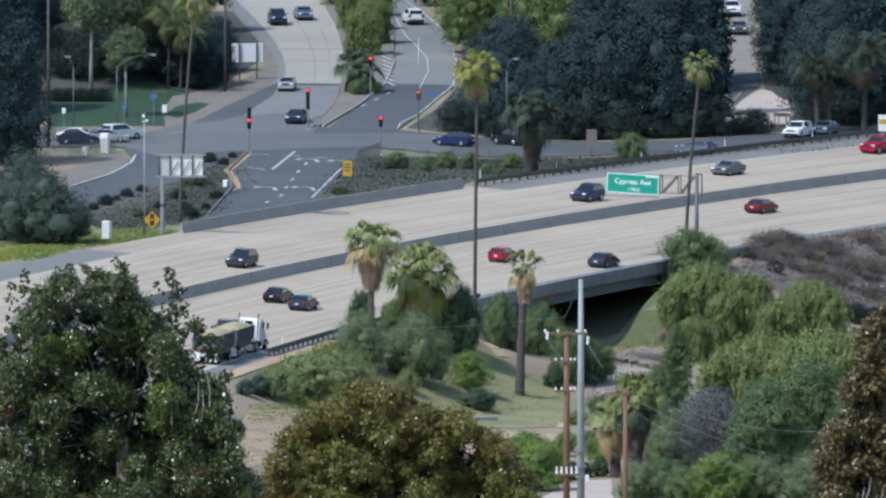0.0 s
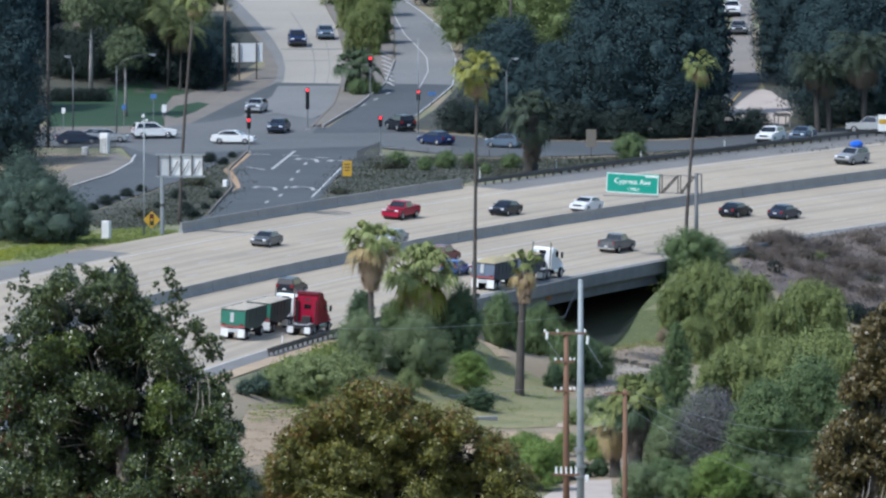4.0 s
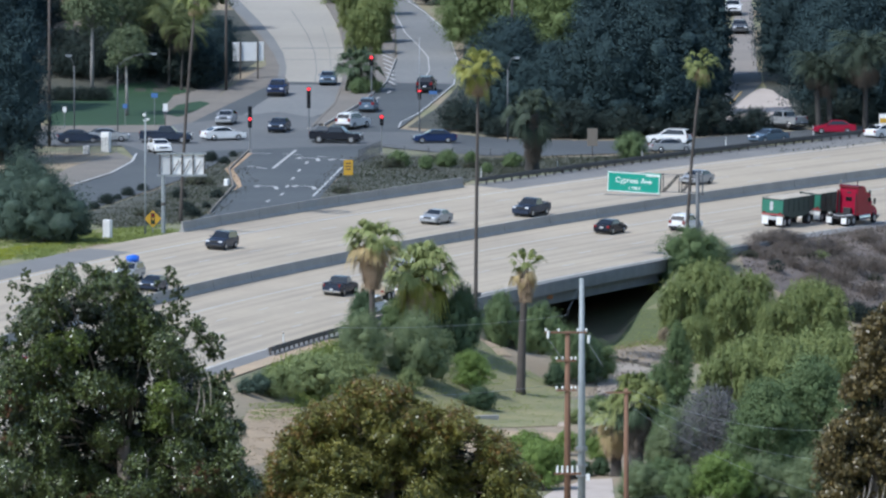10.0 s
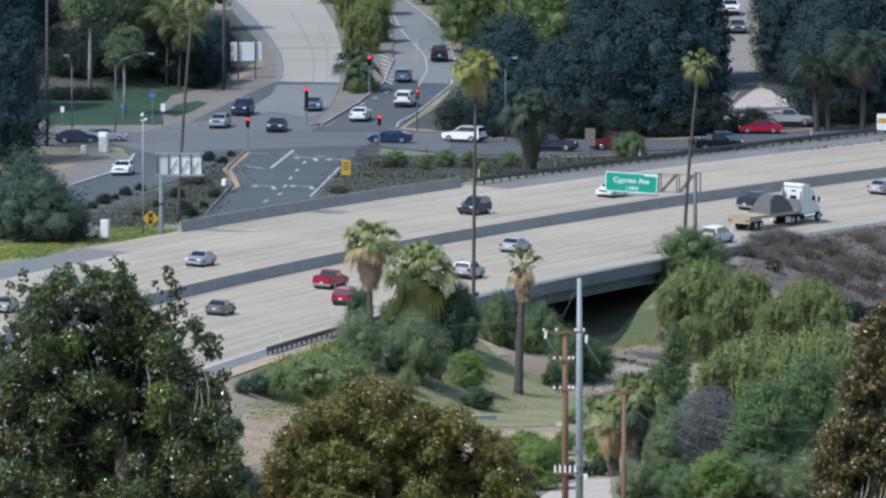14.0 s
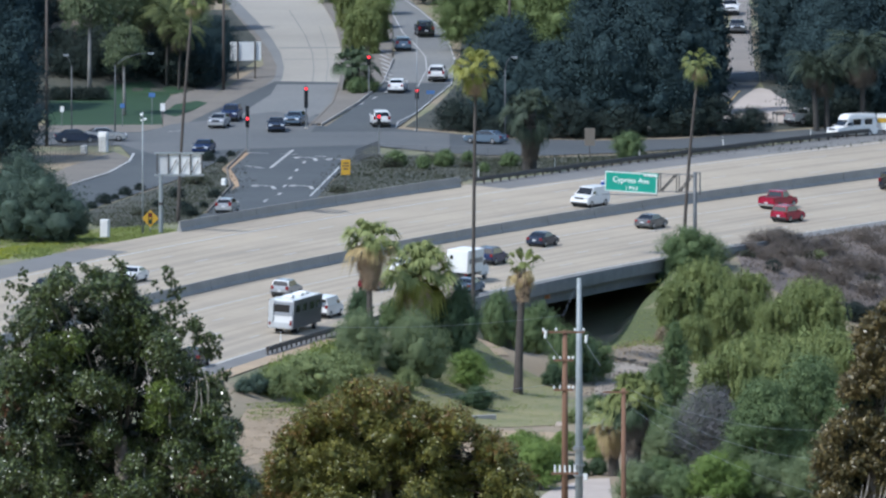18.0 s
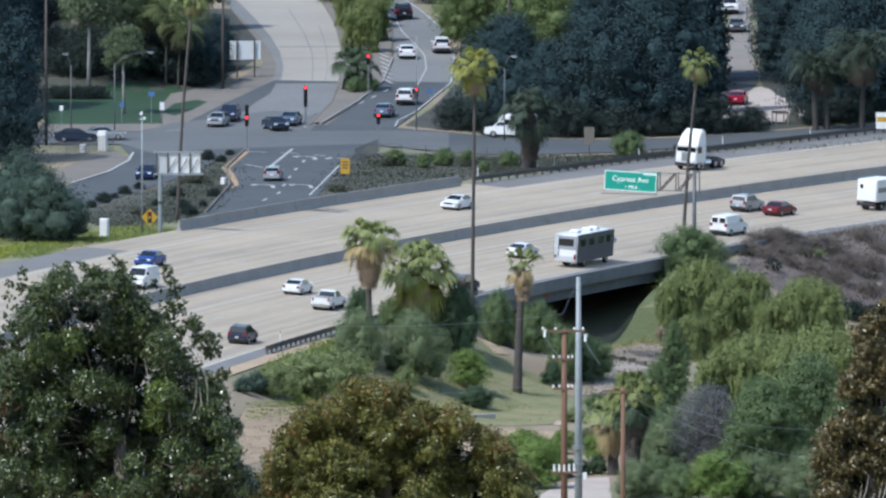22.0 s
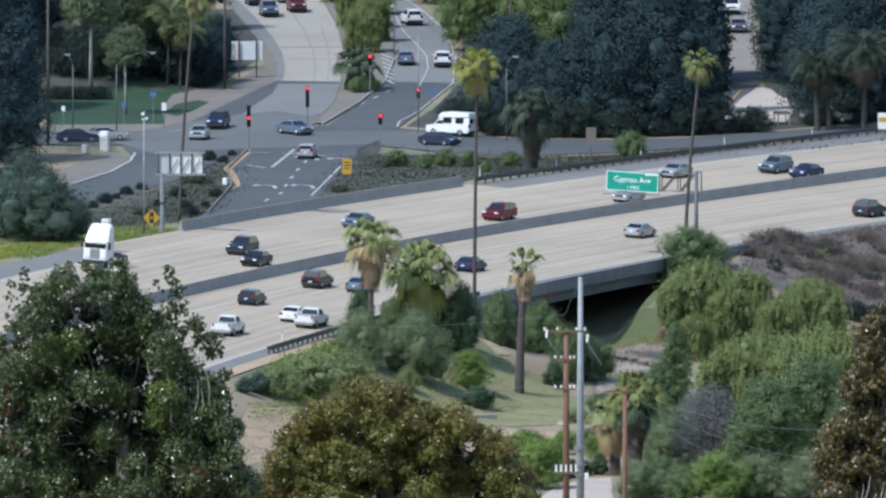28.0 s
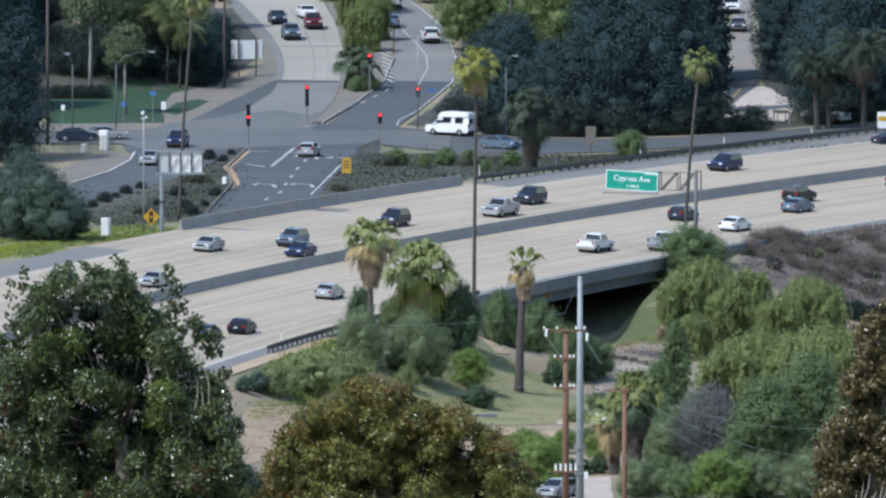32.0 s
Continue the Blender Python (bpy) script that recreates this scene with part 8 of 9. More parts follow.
def tub(c, x0, x1, colour_mat, rear_mat, load_mat, z0=1.25, z1=2.95, heap=0.16):
    """An open-topped bottom-dump trailer body with ribs, heaped load, tail panel and flaps."""
    L = x1 - x0
    t = part("trailer", prism([(x0, z1), (x1, z1), (x1, z0 + 0.35), (x1 - L * 0.3, z0 - 0.3), (x0 + L * 0.3, z0 - 0.3), (x0, z0 + 0.1)], 2.46, bevel=0.04), colour_mat, c)
    bm, n = bmesh.new(), 16
    g = [[bm.verts.new((x0 + 0.03 + (L - 0.06) * i / n, -1.2 + 2.4 * j / 8, z1 + 0.02 + heap * (math.sin(math.pi * i / n) ** 0.4) * (math.sin(math.pi * j / 8) ** 0.7) + 0.07 * noise.noise(Vector((i, j, x0))))) for j in range(9)] for i in range(n + 1)]
    for i in range(n):
        for j in range(8):
            bm.faces.new((g[i][j], g[i + 1][j], g[i + 1][j + 1], g[i][j + 1]))
    part("load", bm, load_mat, t, "pale load heaped in the trailer", smooth=True)
    k = max(3, int(L / 1.1))
    for i in range(k + 1):
        for s in (-1, 1):
            part("rib", box(0.09, 0.05, z1 - z0 - 0.3, (x0 + 0.1 + (L - 0.2) * i / k, s * 1.245, z0 + 0.3)), colour_mat, t)
    for s in (-1, 1):
        part("top_rail", box(L, 0.1, 0.12, ((x0 + x1) / 2, s * 1.22, z1 - 0.06), 0.02), colour_mat, t)
    part("tail_panel", box(0.06, 2.4, z1 - z0 - 0.35, (x0 - 0.03, 0, z0 + 0.2), 0.015), rear_mat, t)
    part("tail_bar", box(0.08, 2.4, 0.14, (x0 - 0.05, 0, z0 + 0.02)), M_REDBAND, t, "red and white marker band")
    part("ladder", box(0.06, 0.35, 0.9, (x0 - 0.09, 0.1, z0 + 0.5)), M_ALU, t)
    part("rear_frame", box(0.3, 0.9, 0.35, (x0 + 0.1, 0, 0.75), 0.03), M_ALU, t)
    for s in (-1, 1):
        part("rear_light", box(0.05, 0.3, 0.12, (x0 - 0.09, s * 0.9, z0 + 0.22)), M_TAIL, t)
        part("mudflap", box(0.04, 0.72, 0.85, (x0 + 0.05, s * 0.82, 0.28)), M_WHITE, t, "white mudflap")
    return t


M_REDBAND = material("red_marker_band", (0.42, 0.10, 0.10), (0.30, 0.07, 0.07), rough=0.6, scale=2, bump=0)
# Trailer sides: darker copy of the rear's green, shade put into it.
M_TRAILERSIDE = material("shade_dark_green_side", (0.035, 0.06, 0.05), (0.022, 0.04, 0.035), rough=0.6, scale=0.8, bump=0)
M_TRAILERGREEN = material("trailer_green", (0.03, 0.17, 0.11), (0.02, 0.12, 0.08), rough=0.5, scale=0.8, bump=0)
M_TRAILERNAVY = material("trailer_navy", (0.04, 0.047, 0.065), (0.025, 0.03, 0.042), rough=0.6, scale=0.8, bump=0)
M_TAILBLUE = material("worn_blue_panel", (0.13, 0.16, 0.22), (0.09, 0.11, 0.15), rough=0.6, scale=1, bump=0)
M_STRAWLOAD = material("straw_coloured_load", (0.40, 0.34, 0.19), (0.28, 0.23, 0.13), rough=0.95, scale=1, fine=6, bump=0.5)
M_PALELOAD = material("pale_sandy_load", (0.46, 0.40, 0.32), (0.30, 0.26, 0.20), rough=0.95, scale=1, fine=6, bump=0.5)


def red_tractor():
    c = empty("semi_tractor", Matrix(), "red sleeper-cab semi tractor without a trailer", "truck", "traffic")
    tractor(c, -0.3, "red")
    part("fifth_wheel", box(0.9, 0.95, 0.14, (-1.9, 0, 1.1), 0.03), M_TRIM, c)
    return c


def green_semi():
    c = empty("semi_truck", Matrix(), "white semi truck pulling two green bottom-dump trailers", "truck", "traffic")
    tractor(c, 8.4, "white", False)
    for x0, x1 in ((-10.6, -3.0), (-1.4, 6.0)):
        tub(c, x0, x1, M_TRAILERSIDE, M_TRAILERGREEN, M_PALELOAD)
    for x in (-9.8, -8.6, -3.8, -0.6, 0.6):
        axle(c, x, 0.5)
    part("drawbar", box(2.0, 0.2, 0.2, (-2.3, 0, 0.8)), M_TRIM, c)
    return c


def dump_semi():
    c = empty("semi_truck", Matrix(), "white semi truck pulling two dark heaped dump trailers", "truck", "traffic")
    tractor(c, 7.6, "white", False)
    for x0, x1 in ((-10.0, -3.2), (-2.2, 4.8)):
        tub(c, x0, x1, M_TRAILERNAVY, M_TAILBLUE, M_STRAWLOAD, 1.25, 2.75, 0.42)
    for x in (-9.2, -8.0, -4.0, -1.4, -0.2):
        axle(c, x, 0.5)
    part("drawbar", box(1.6, 0.2, 0.2, (-2.7, 0, 0.8)), M_TRIM, c)
    return c


def flatbed_semi():
    c = empty("semi_truck", Matrix(), "white semi truck with a grey tarped load on a flatbed", "truck", "traffic")
    tractor(c, 3.8, "white")
    part("flatbed", box(12.6, 2.5, 0.3, (-3.2, 0, 1.2), 0.03), M_LOAD, c, "pale timber-floored flatbed")
    bm = prism([(-4.6, 1.5), (-3.4, 3.0), (-2.2, 3.35), (-0.6, 3.2), (0.9, 2.4), (1.5, 1.5)], 2.4, top=0.5)
    bmesh.ops.subdivide_edges(bm, edges=bm.edges[:], cuts=3, use_grid_fill=True)
    for v in bm.verts:
        v.co += Vector(noise.noise_vector(v.co * 1.3)) * 0.1
    part("tarped_load", bm, M_TARP, c, "lumpy load under grey tarpaulin")
    part("headboard", box(0.12, 2.4, 1.1, (2.95, 0, 1.5)), M_GALV, c)
    part("tailboard", box(0.12, 2.5, 0.95, (-9.5, 0, 0.75), 0.02), M_LOAD, c, "pale timber tailboard")
    for s in (-1, 1):
        part("sideboard", box(2.6, 0.08, 0.55, (-8.2, s * 1.24, 1.0), 0.015), M_LOAD, c)
    for s in (-1, 1):
        part("tail_light", box(0.06, 0.35, 0.16, (-9.57, s * 1.0, 1.0)), M_TAIL, c)
    axle(c, -7.6, 0.5)
    axle(c, -6.3, 0.5)
    return c


M_RVREAR = material("grey_rear_paint", (0.30, 0.31, 0.33), (0.24, 0.25, 0.27), rough=0.4, scale=0.5, bump=0)
# Motorhome side colour: its shaded side put into a dark grey.
M_RVSIDE = material("shade_dark_side", (0.075, 0.08, 0.095), (0.055, 0.06, 0.072), rough=0.4, scale=0.5, bump=0)


def motorhome():
    c = empty("motorhome", Matrix(), "large pale motorhome with a dark side", "motorhome", "traffic")
    body = part("body", prism([(-5.2, 0.55), (-5.25, 3.35), (4.9, 3.4), (5.2, 2.6), (5.25, 0.55)], 2.5, bevel=0.1), paint("white"), c)
    part("rear_window", box(0.06, 1.6, 0.72, (-5.27, -0.05, 2.2), 0.01), M_GLASS, body)
    part("rear_panel", box(0.05, 2.2, 0.5, (-5.26, 0, 0.65)), M_ALU, body)
    part("windshield", box(0.06, 2.2, 1.1, (5.14, 0, 1.75)), M_GLASS, body)
    for s in (-1, 1):
        part("side_panel", box(10.25, 0.03, 2.72, (0.0, s * 1.255, 0.6)), M_RVSIDE, body, "side panel darkened as if in shade")
        for x in (-3.6, -1.2, 1.4, 3.6):
            part("side_window", box(1.4, 0.04, 0.7, (x, s * 1.262, 2.15)), M_GLASS, body)
        part("tail_light", box(0.06, 0.2, 0.5, (-5.26, s * 1.05, 0.9)), M_TAIL, body)
        part("mirror", box(0.15, 0.25, 0.5, (4.9, s * 1.5, 2.0), 0.04), M_WHITE, body)
    for x in (-2.6, 0.8, 2.6):
        part("roof_unit", box(1.0, 0.9, 0.28, (x, 0, 3.38), 0.06), M_WHITE, body, "white rooftop air unit")
    part("rear_cap", box(0.05, 2.3, 1.35, (-5.24, 0, 1.85), 0.01), M_RVREAR, body, "grey rear cap round the window")
    part("ladder", box(0.06, 0.4, 2.2, (-5.32, 0.95, 1.2)), M_ALU, body)
    axle(c, 3.4, 0.48, False, 1.2)
    axle(c, -2.6, 0.48)
    return c


def box_truck():
    c = empty("box_truck", Matrix(), "white box truck with a plain cargo body", "truck", "traffic")
    body = part("cargo_body", box(4.6, 2.3, 2.3, (-1.2, 0, 0.95), 0.05), M_WHITE, c)
    cab = part("cab", prism([(1.15, 0.5), (1.15, 2.2), (2.2, 2.2), (2.85, 1.45), (3.55, 1.3), (3.6, 0.5)], 2.0, top=0.9, bevel=0.08), paint("white"), c)
    part("windshield", prism([(2.22, 2.15), (2.83, 1.48), (2.87, 1.5), (2.26, 2.18)], 1.6), M_GLASS, cab)
    part("rear_door", box(0.05, 2.1, 2.0, (-3.52, 0, 1.05)), M_WHITE, body)
    part("rear_window", box(0.05, 0.32, 0.4, (-3.55, 0.62, 2.3)), M_GLASS, body)
    part("rear_step", box(0.35, 2.0, 0.32, (-3.62, 0, 0.5), 0.03), M_TRIM, body)
    for s in (-1, 1):
        part("side_window", box(0.8, 0.04, 0.5, (1.9, s * 0.96, 1.5)), M_GLASS, cab)
        part("tail_light", box(0.06, 0.25, 0.2, (-3.53, s * 0.95, 0.72)), M_TAIL, body)
        part("headlight", box(0.06, 0.3, 0.2, (3.58, s * 0.75, 0.85)), M_HEAD, cab)
        part("stripe", box(4.0, 0.02, 0.5, (-1.2, s * 1.155, 1.9)), M_GALV, body)
    part("bumper", box(0.12, 2.1, 0.2, (-3.55, 0, 0.45), 0.03), M_TRIM, body)
    part("chassis", box(6.6, 0.9, 0.25, (0, 0, 0.6)), M_TRIM, c)
    axle(c, 2.5, 0.4, False, 1.0)
    axle(c, -2.0, 0.4, True, 1.1)
    return c


# ---- traffic on its way ----
def on_road(u, w, back):
    """Pose of a vehicle on the banked freeway; back: heading against the stations."""
    x, y, a = road_xy(u, w)
    return Matrix.Translation((x, y, -BANK * w + 0.005)) @ Matrix.Rotation(a + (math.pi if back else 0), 4, "Z") @ Matrix.Rotation(-math.atan(BANK) if back else math.atan(BANK), 4, "X")


def drive(ob, w, *rows):
    """Key a freeway vehicle: w is its lateral offset (or offsets for the rows), rows are (seconds, station)."""
    ts, us = [r[0] for r in rows], [r[1] for r in rows]
    ws = list(w) if isinstance(w, tuple) else [w] * len(rows)
    v0, v1 = (us[1] - us[0]) / (ts[1] - ts[0]), (us[-1] - us[-2]) / (ts[-1] - ts[-2])
    mean = (us[-1] - us[0]) / (ts[-1] - ts[0])
    v0, v1 = (v0 + mean) / 2, (v1 + mean) / 2
    ts, us, ws = [ts[0] - 40] + ts + [ts[-1] + 40], [us[0] - 40 * v0] + us + [us[-1] + 40 * v1], [ws[0]] + ws + [ws[-1]]

    def u_at(t):
        return float(np.interp(t, ts, us))
    keys = {0.0, 32.0}
    t = 0.0
    while t < 32:
        if -190 < u_at(t) < 240:
            keys.add(round(t, 2))
        t += 0.75
    for k in ts:
        if 0 < k < 32 and min(abs(k - q) for q in keys) > 0.3:
            keys.add(k)
    walk(ob, [(t, on_road(u_at(t), float(np.interp(t, ts, ws)), mean < 0)) for t in sorted(keys)])


def travel(ob, *rows):
    """Key a street vehicle along (seconds, (x, y)); it faces its way and keeps its heading where it waits."""
    pts = [(t, Vector(p)) for t, p in rows]
    (ta, a), (tb, b) = pts[0], pts[1]
    if ta > 0:
        k = min(ta, 8.0)
        pts.insert(0, (ta - k, a - (b - a) / (tb - ta) * k))
        if ta - k > 0.1:
            pts.insert(0, (0.0, pts[0][1]))
    (ta, a), (tb, b) = pts[-2], pts[-1]
    if tb < 32:
        k = min(32 - tb, 8.0)
        pts.append((tb + k, b + (b - a) / (tb - ta) * k))
        if tb + k < 31.9:
            pts.append((32.0, pts[-1][1]))
    ways = []
    for i in range(len(pts)):
        d = pts[min(i + 1, len(pts) - 1)][1] - pts[max(i - 1, 0)][1]
        ways.append(math.atan2(d.y, d.x) if d.length > 1.2 else None)
    known = [i for i, h in enumerate(ways) if h is not None]
    if not known:
        ways, known = [-math.pi / 2] * len(pts), [0]
    out, last = [], None
    for i, (t, p) in enumerate(pts):
        h = ways[i] if ways[i] is not None else ways[min(known, key=lambda k: abs(k - i))]
        if last is not None:
            while h - last > math.pi:
                h -= 2 * math.pi
            while h - last < -math.pi:
                h += 2 * math.pi
            h = min(max(h, last - 1.4), last + 1.4)
        last = h
        out.append((t, Matrix.Translation((p.x, p.y, ground_z(p.x, p.y) + 0.12)) @ Matrix.Rotation(h, 4, "Z")))
    walk(ob, out)


def parked(ob, xy, heading):
    x, y = xy
    ob.matrix_world = Matrix.Translation((x, y, ground_z(x, y) + 0.1)) @ Matrix.Rotation(heading, 4, "Z")


def motions():
    drive(car("suv", "charcoal"), -6.3, (0, -40.5), (1, -70.6))
    drive(car("suv", "navy"), -9.1, (0, 57.6), (1, 26.7), (2, -5.9), (3, -37.8), (3.5, -53.8))
    drive(car("sedan", "grey"), -12.4, (0, 97.0), (2, 42.6), (3, 12.6), (3.5, -2.3))
    drive(car("pickup", "red"), -14.1, (2.3, 70.2), (3, 51.3), (6, -34.3), (7, -62.3), (8, -89.3))
    drive(car("sedan", "silver"), -4.3, (2.3, 52.0), (3, 30.1), (6, -68.2))
    drive(car("sedan", "white"), -4.4, (2, 116.1), (3, 81.6), (6, -19.5), (7, -53.8), (7.7, -77.0))
    drive(car("sedan", "black"), -8.3, (3.2, 60.5), (6, -24.4), (7, -55.4), (7.5, -70.7))
    drive(car("suv", "silver", "blue_load"), -9.8, (5.9, 62.3), (7, 29.1), (9, -33.3))
    drive(car("suv", "charcoal"), -14.2, (5.5, 111.0), (6, 95.9), (7, 65.7), (8, 36.5), (9, 5.7), (10, -25.0), (11, -54.8))
    drive(car("sedan", "charcoal"), -4.5, (8.2, -12.7), (9, -39.6), (10, -72.6))
    drive(car("sedan", "silver"), -9.0, (8.7, 60.3), (10, 20.0), (11, -11.7), (12, -44.2), (12.6, -63.4))
    drive(car("sedan", "silver"), -9.3, (8.8, 123.4), (10, 84.0), (11, 52.5), (12, 20.3), (13, -11.8), (14, -44.5), (14.5, -60.7))
    drive(car("pickup", "charcoal"), -5.8, (9.5, 54.7), (10, 37.0), (11, 1.3), (12, -35.2), (13, -70.8))
    drive(car("suv", "charcoal"), -10.3, (10.9, 125.3), (12, 91.1), (13, 61.8), (14, 32.4), (17, -59.0))
    drive(car("sedan", "white"), -8.7, (12.1, 124.7), (13, 94.8), (17, -33.4), (17.9, -62.8))
    drive(car("van", "white"), -5.6, (16.5, 97.9), (17, 82.2), (20, -10.5), (21, -41.5), (22, -72.1))
    drive(car("sedan", "blue"), -12.5, (18.5, 56.9), (19, 41.5), (20, 10.8), (21, -19.0), (22, -49.2))
    drive(car("sedan", "white"), -13.1, (18.8, 133.0), (20, 96.0), (21, 65.3), (22, 35.3), (23, 4.7), (24, -25.8), (25, -56.1))
    drive(cabover(), -16.0, (20.5, 137.6), (21, 124.6), (22, 98.4), (23, 72.7), (24, 48.3), (25, 23.0), (28, -53.3), (29, -77.7))
    drive(car("suv", "charcoal"), -10.2, (25.1, 62.7), (28, -29.2), (29, -61.3))
    drive(car("sedan", "black"), -4.9, (24.8, 64.3), (28, -39.5), (29, -71.7))
    drive(car("sedan", "slate_blue"), -12.6, (27.5, 24.1), (28, 8.3), (29, -23.6), (30, -54.7))
    drive(car("minivan", "dark_red"), -5.7, (27.5, 45.6), (28, 29.0), (30, -38.5))
    drive(car("sedan", "silver"), -13.5, (28.6, 70.1), (30, 29.6), (31, -0.1), (32, -30.5))
    drive(car("suv", "slate_blue"), -9.2, (27.5, 117.3), (28, 102.1), (30, 42.8), (31, 12.3), (32, -18.1))
    drive(car("sedan", "navy"), -4.6, (27.5, 116.8), (28, 100.5), (30, 36.3), (31, 4.3))
    drive(car("sedan", "silver"), -4.9, (28, 59.2), (30, -2.9), (31, -37.6))
    drive(car("pickup", "silver"), -6.8, (29.4, 120.6), (30, 100.7), (31, 65.5), (32, 31.3))
    drive(car("suv", "charcoal"), -10.2, (31.4, 63.5), (32, 46.1))
    drive(car("suv", "charcoal"), -10.0, (30.3, 62.8), (31, 41.9), (32, 11.2))
    drive(car("suv", "navy"), -13.2, (30.9, 133.5), (32, 97.9))
    drive(car("sedan", "black"), 8.4, (0, -72.7), (2, -9.5), (3, 23.7), (3.5, 40.1))
    drive(car("sedan", "charcoal"), 12.8, (0, -78.6), (2, -10.4), (3, 24.4), (3.5, 41.7))
    drive(car("hatchback", "red"), 10.9, (0, -11.2), (1, 24.7))
    drive(car("sedan", "charcoal"), 20.3, (0, -7.1), (0.8, 17.1))
    drive(car("sedan", "dark_red"), 8.4, (0, 63.1), (0.9, 93.6))
    drive(car("suv", "dark_red"), 6.8, (1.5, -92.3), (2, -77.5), (3, -48.9), (6, 44.9))
    drive(car("hatchback", "blue"), 12.4, (1.5, -113.0), (2, -97.6), (3, -66.6), (5.5, 26.0), (6.4, 50.5), (7.2, 72.0))
    drive(car("pickup", "grey"), 15.2, (3, -21.7), (6, 71.3))
    drive(car("sedan", "white"), 14.3, (1, -110.0), (2, -83.7), (2.5, -70.5), (5.5, 19.0), (6.4, 43.0), (7.2, 64.0))
    drive(car("sedan", "black"), (11.5, 11.6, 11.4, 8.1, 7.4, 7.2), (5.5, -118.5), (6, -103.5), (7, -74.5), (9, -7.8), (10, 26.1), (10.6, 46.3))
    drive(car("suv", "white"), 11.7, (5.5, -101.7), (6, -87.0), (7, -58.2), (8, -27.1), (9, 4.7), (10, 36.0), (11, 66.8), (11.7, 88.3))
    drive(car("suv", "black"), 7.1, (5.5, -15.7), (6, 0.7), (7, 33.1))
    drive(car("pickup", "charcoal"), (10.8, 11.2, 11.2, 7.5, 7.1, 7.1), (8.1, -116.1), (9, -91.1), (10, -61.8), (12, 4.2), (13, 35.5), (14, 65.3))
    drive(car("sedan", "silver"), 8.3, (9, -67.5), (12, 30.9), (13, 62.1), (14, 93.7))
    drive(car("minivan", "white"), 19.2, (7.5, -138.2), (8, -126.1), (9, -103.1), (12, -26.0), (13, 1.1), (14, 28.0), (14.5, 41.2))
    drive(car("sedan", "silver"), 8.6, (11, -93.6), (12, -63.1), (17, 92.6))
    drive(car("suv", "silver"), 15.1, (10.9, -126.6), (12, -95.3), (17, 63.3), (17.5, 79.4))
    drive(car("jeep", "charcoal"), 7.1, (11.5, -95.1), (12, -80.8), (13, -52.2), (17, 68.0), (18, 98.2))
    drive(car("pickup", "red"), 8.2, (12.5, -97.4), (13, -83.0), (14, -54.7), (17, 37.5), (18, 68.0), (18.8, 93.1))
    drive(car("suv", "red"), 15.0, (12, -127.0), (13, -98.7), (14, -70.5), (17, 24.3), (18, 55.8), (18.8, 81.2))
    drive(car("sedan", "grey"), 8.4, (14, -91.4), (17, 4.2), (18, 35.7), (19, 67.9), (19.8, 94.6))
    drive(box_truck(), 16.0, (16.5, -76.5), (19, -7.3), (20, 20.3), (21, 48.1), (22, 76.6))
    drive(car("sedan", "slate_blue"), 20.2, (16.5, -93.8), (19, -15.9), (20, 15.5), (21, 45.9), (21.7, 68.5))
    drive(car("sedan", "white"), 8.2, (16.5, -81.5), (17, -65.3), (19, 0.2), (20, 33.4))
    drive(car("sedan", "dark_red"), 12.1, (16.5, -93.6), (17, -80.2), (19, -25.4), (21, 32.2), (22, 59.9), (23, 87.5))
    drive(car("suv", "navy"), 11.6, (18, -15.7), (19, 12.0), (20, 38.8), (21, 66.2), (21.8, 88.2))
    drive(car("sedan", "charcoal"), 8.2, (17.2, -18.7), (18, 7.3), (19, 40.2), (20, 73.1), (20.6, 93.2))
    drive(car("sedan", "white"), (12.4, 12.3, 11.8, 11.3, 10.3, 8.8), (19, -107.5), (20, -75.5), (22, -7.6), (23, 25.7), (24, 58.5), (25, 90.8))
    drive(car("suv", "black"), 20.1, (18.5, -134.5), (19, -122.3), (20, -99.9), (23, -23.1), (24, 6.3), (25, 34.9), (25.5, 47.9))
    drive(car("van", "white"), 17.2, (20.3, -15.7), (21, 5.6), (22, 35.3), (23, 65.0))
    drive(car("suv", "silver"), 7.9, (19.8, -10.0), (21, 28.6), (21.5, 44.7))
    drive(car("sedan", "white"), 8.2, (20.9, -98.6), (22, -65.5), (24, -2.3), (25, 29.9), (25.5, 46.0))
    drive(car("pickup", "white"), 15.4, (21, -108.9), (22, -78.4), (25.5, 32.8))
    drive(car("suv", "charcoal"), 18.5, (21.2, -143.1), (22, -121.0), (23, -92.2), (28, 68.0))
    drive(car("sedan", "navy"), 12.9, (25, -115.8), (28, -26.4), (29, 4.4), (30, 34.4), (31, 65.3), (31.5, 80.9))
    drive(car("sedan", "silver"), 11.7, (24, -96.9), (25, -68.0), (28, 24.3))
    drive(car("suv", "black"), 7.3, (27.5, -73.2), (28, -57.1), (30, 8.5), (31, 41.8))
    drive(car("sedan", "slate_blue"), 12.0, (28, -57.4), (30, 3.7), (31, 34.3), (32, 64.6))
    drive(car("suv", "silver"), 7.6, (28.5, -15.8), (29, 0.5), (30, 32.4), (31, 65.1), (31.9, 95.5))
    drive(car("hatchback", "charcoal"), 7.9, (27.5, -95.2), (28, -80.1), (29, -50.4), (30, -19.3), (31, 12.7), (32, 44.8))
    drive(car("pickup", "white"), 14.9, (27.8, -118.7), (29, -85.9), (32, 4.8))
    drive(car("pickup", "white"), 19.2, (28, -98.2), (30, -42.4))
    drive(car("sedan", "white"), 16.2, (29.6, -40.1), (31, 7.3), (32, 39.4))
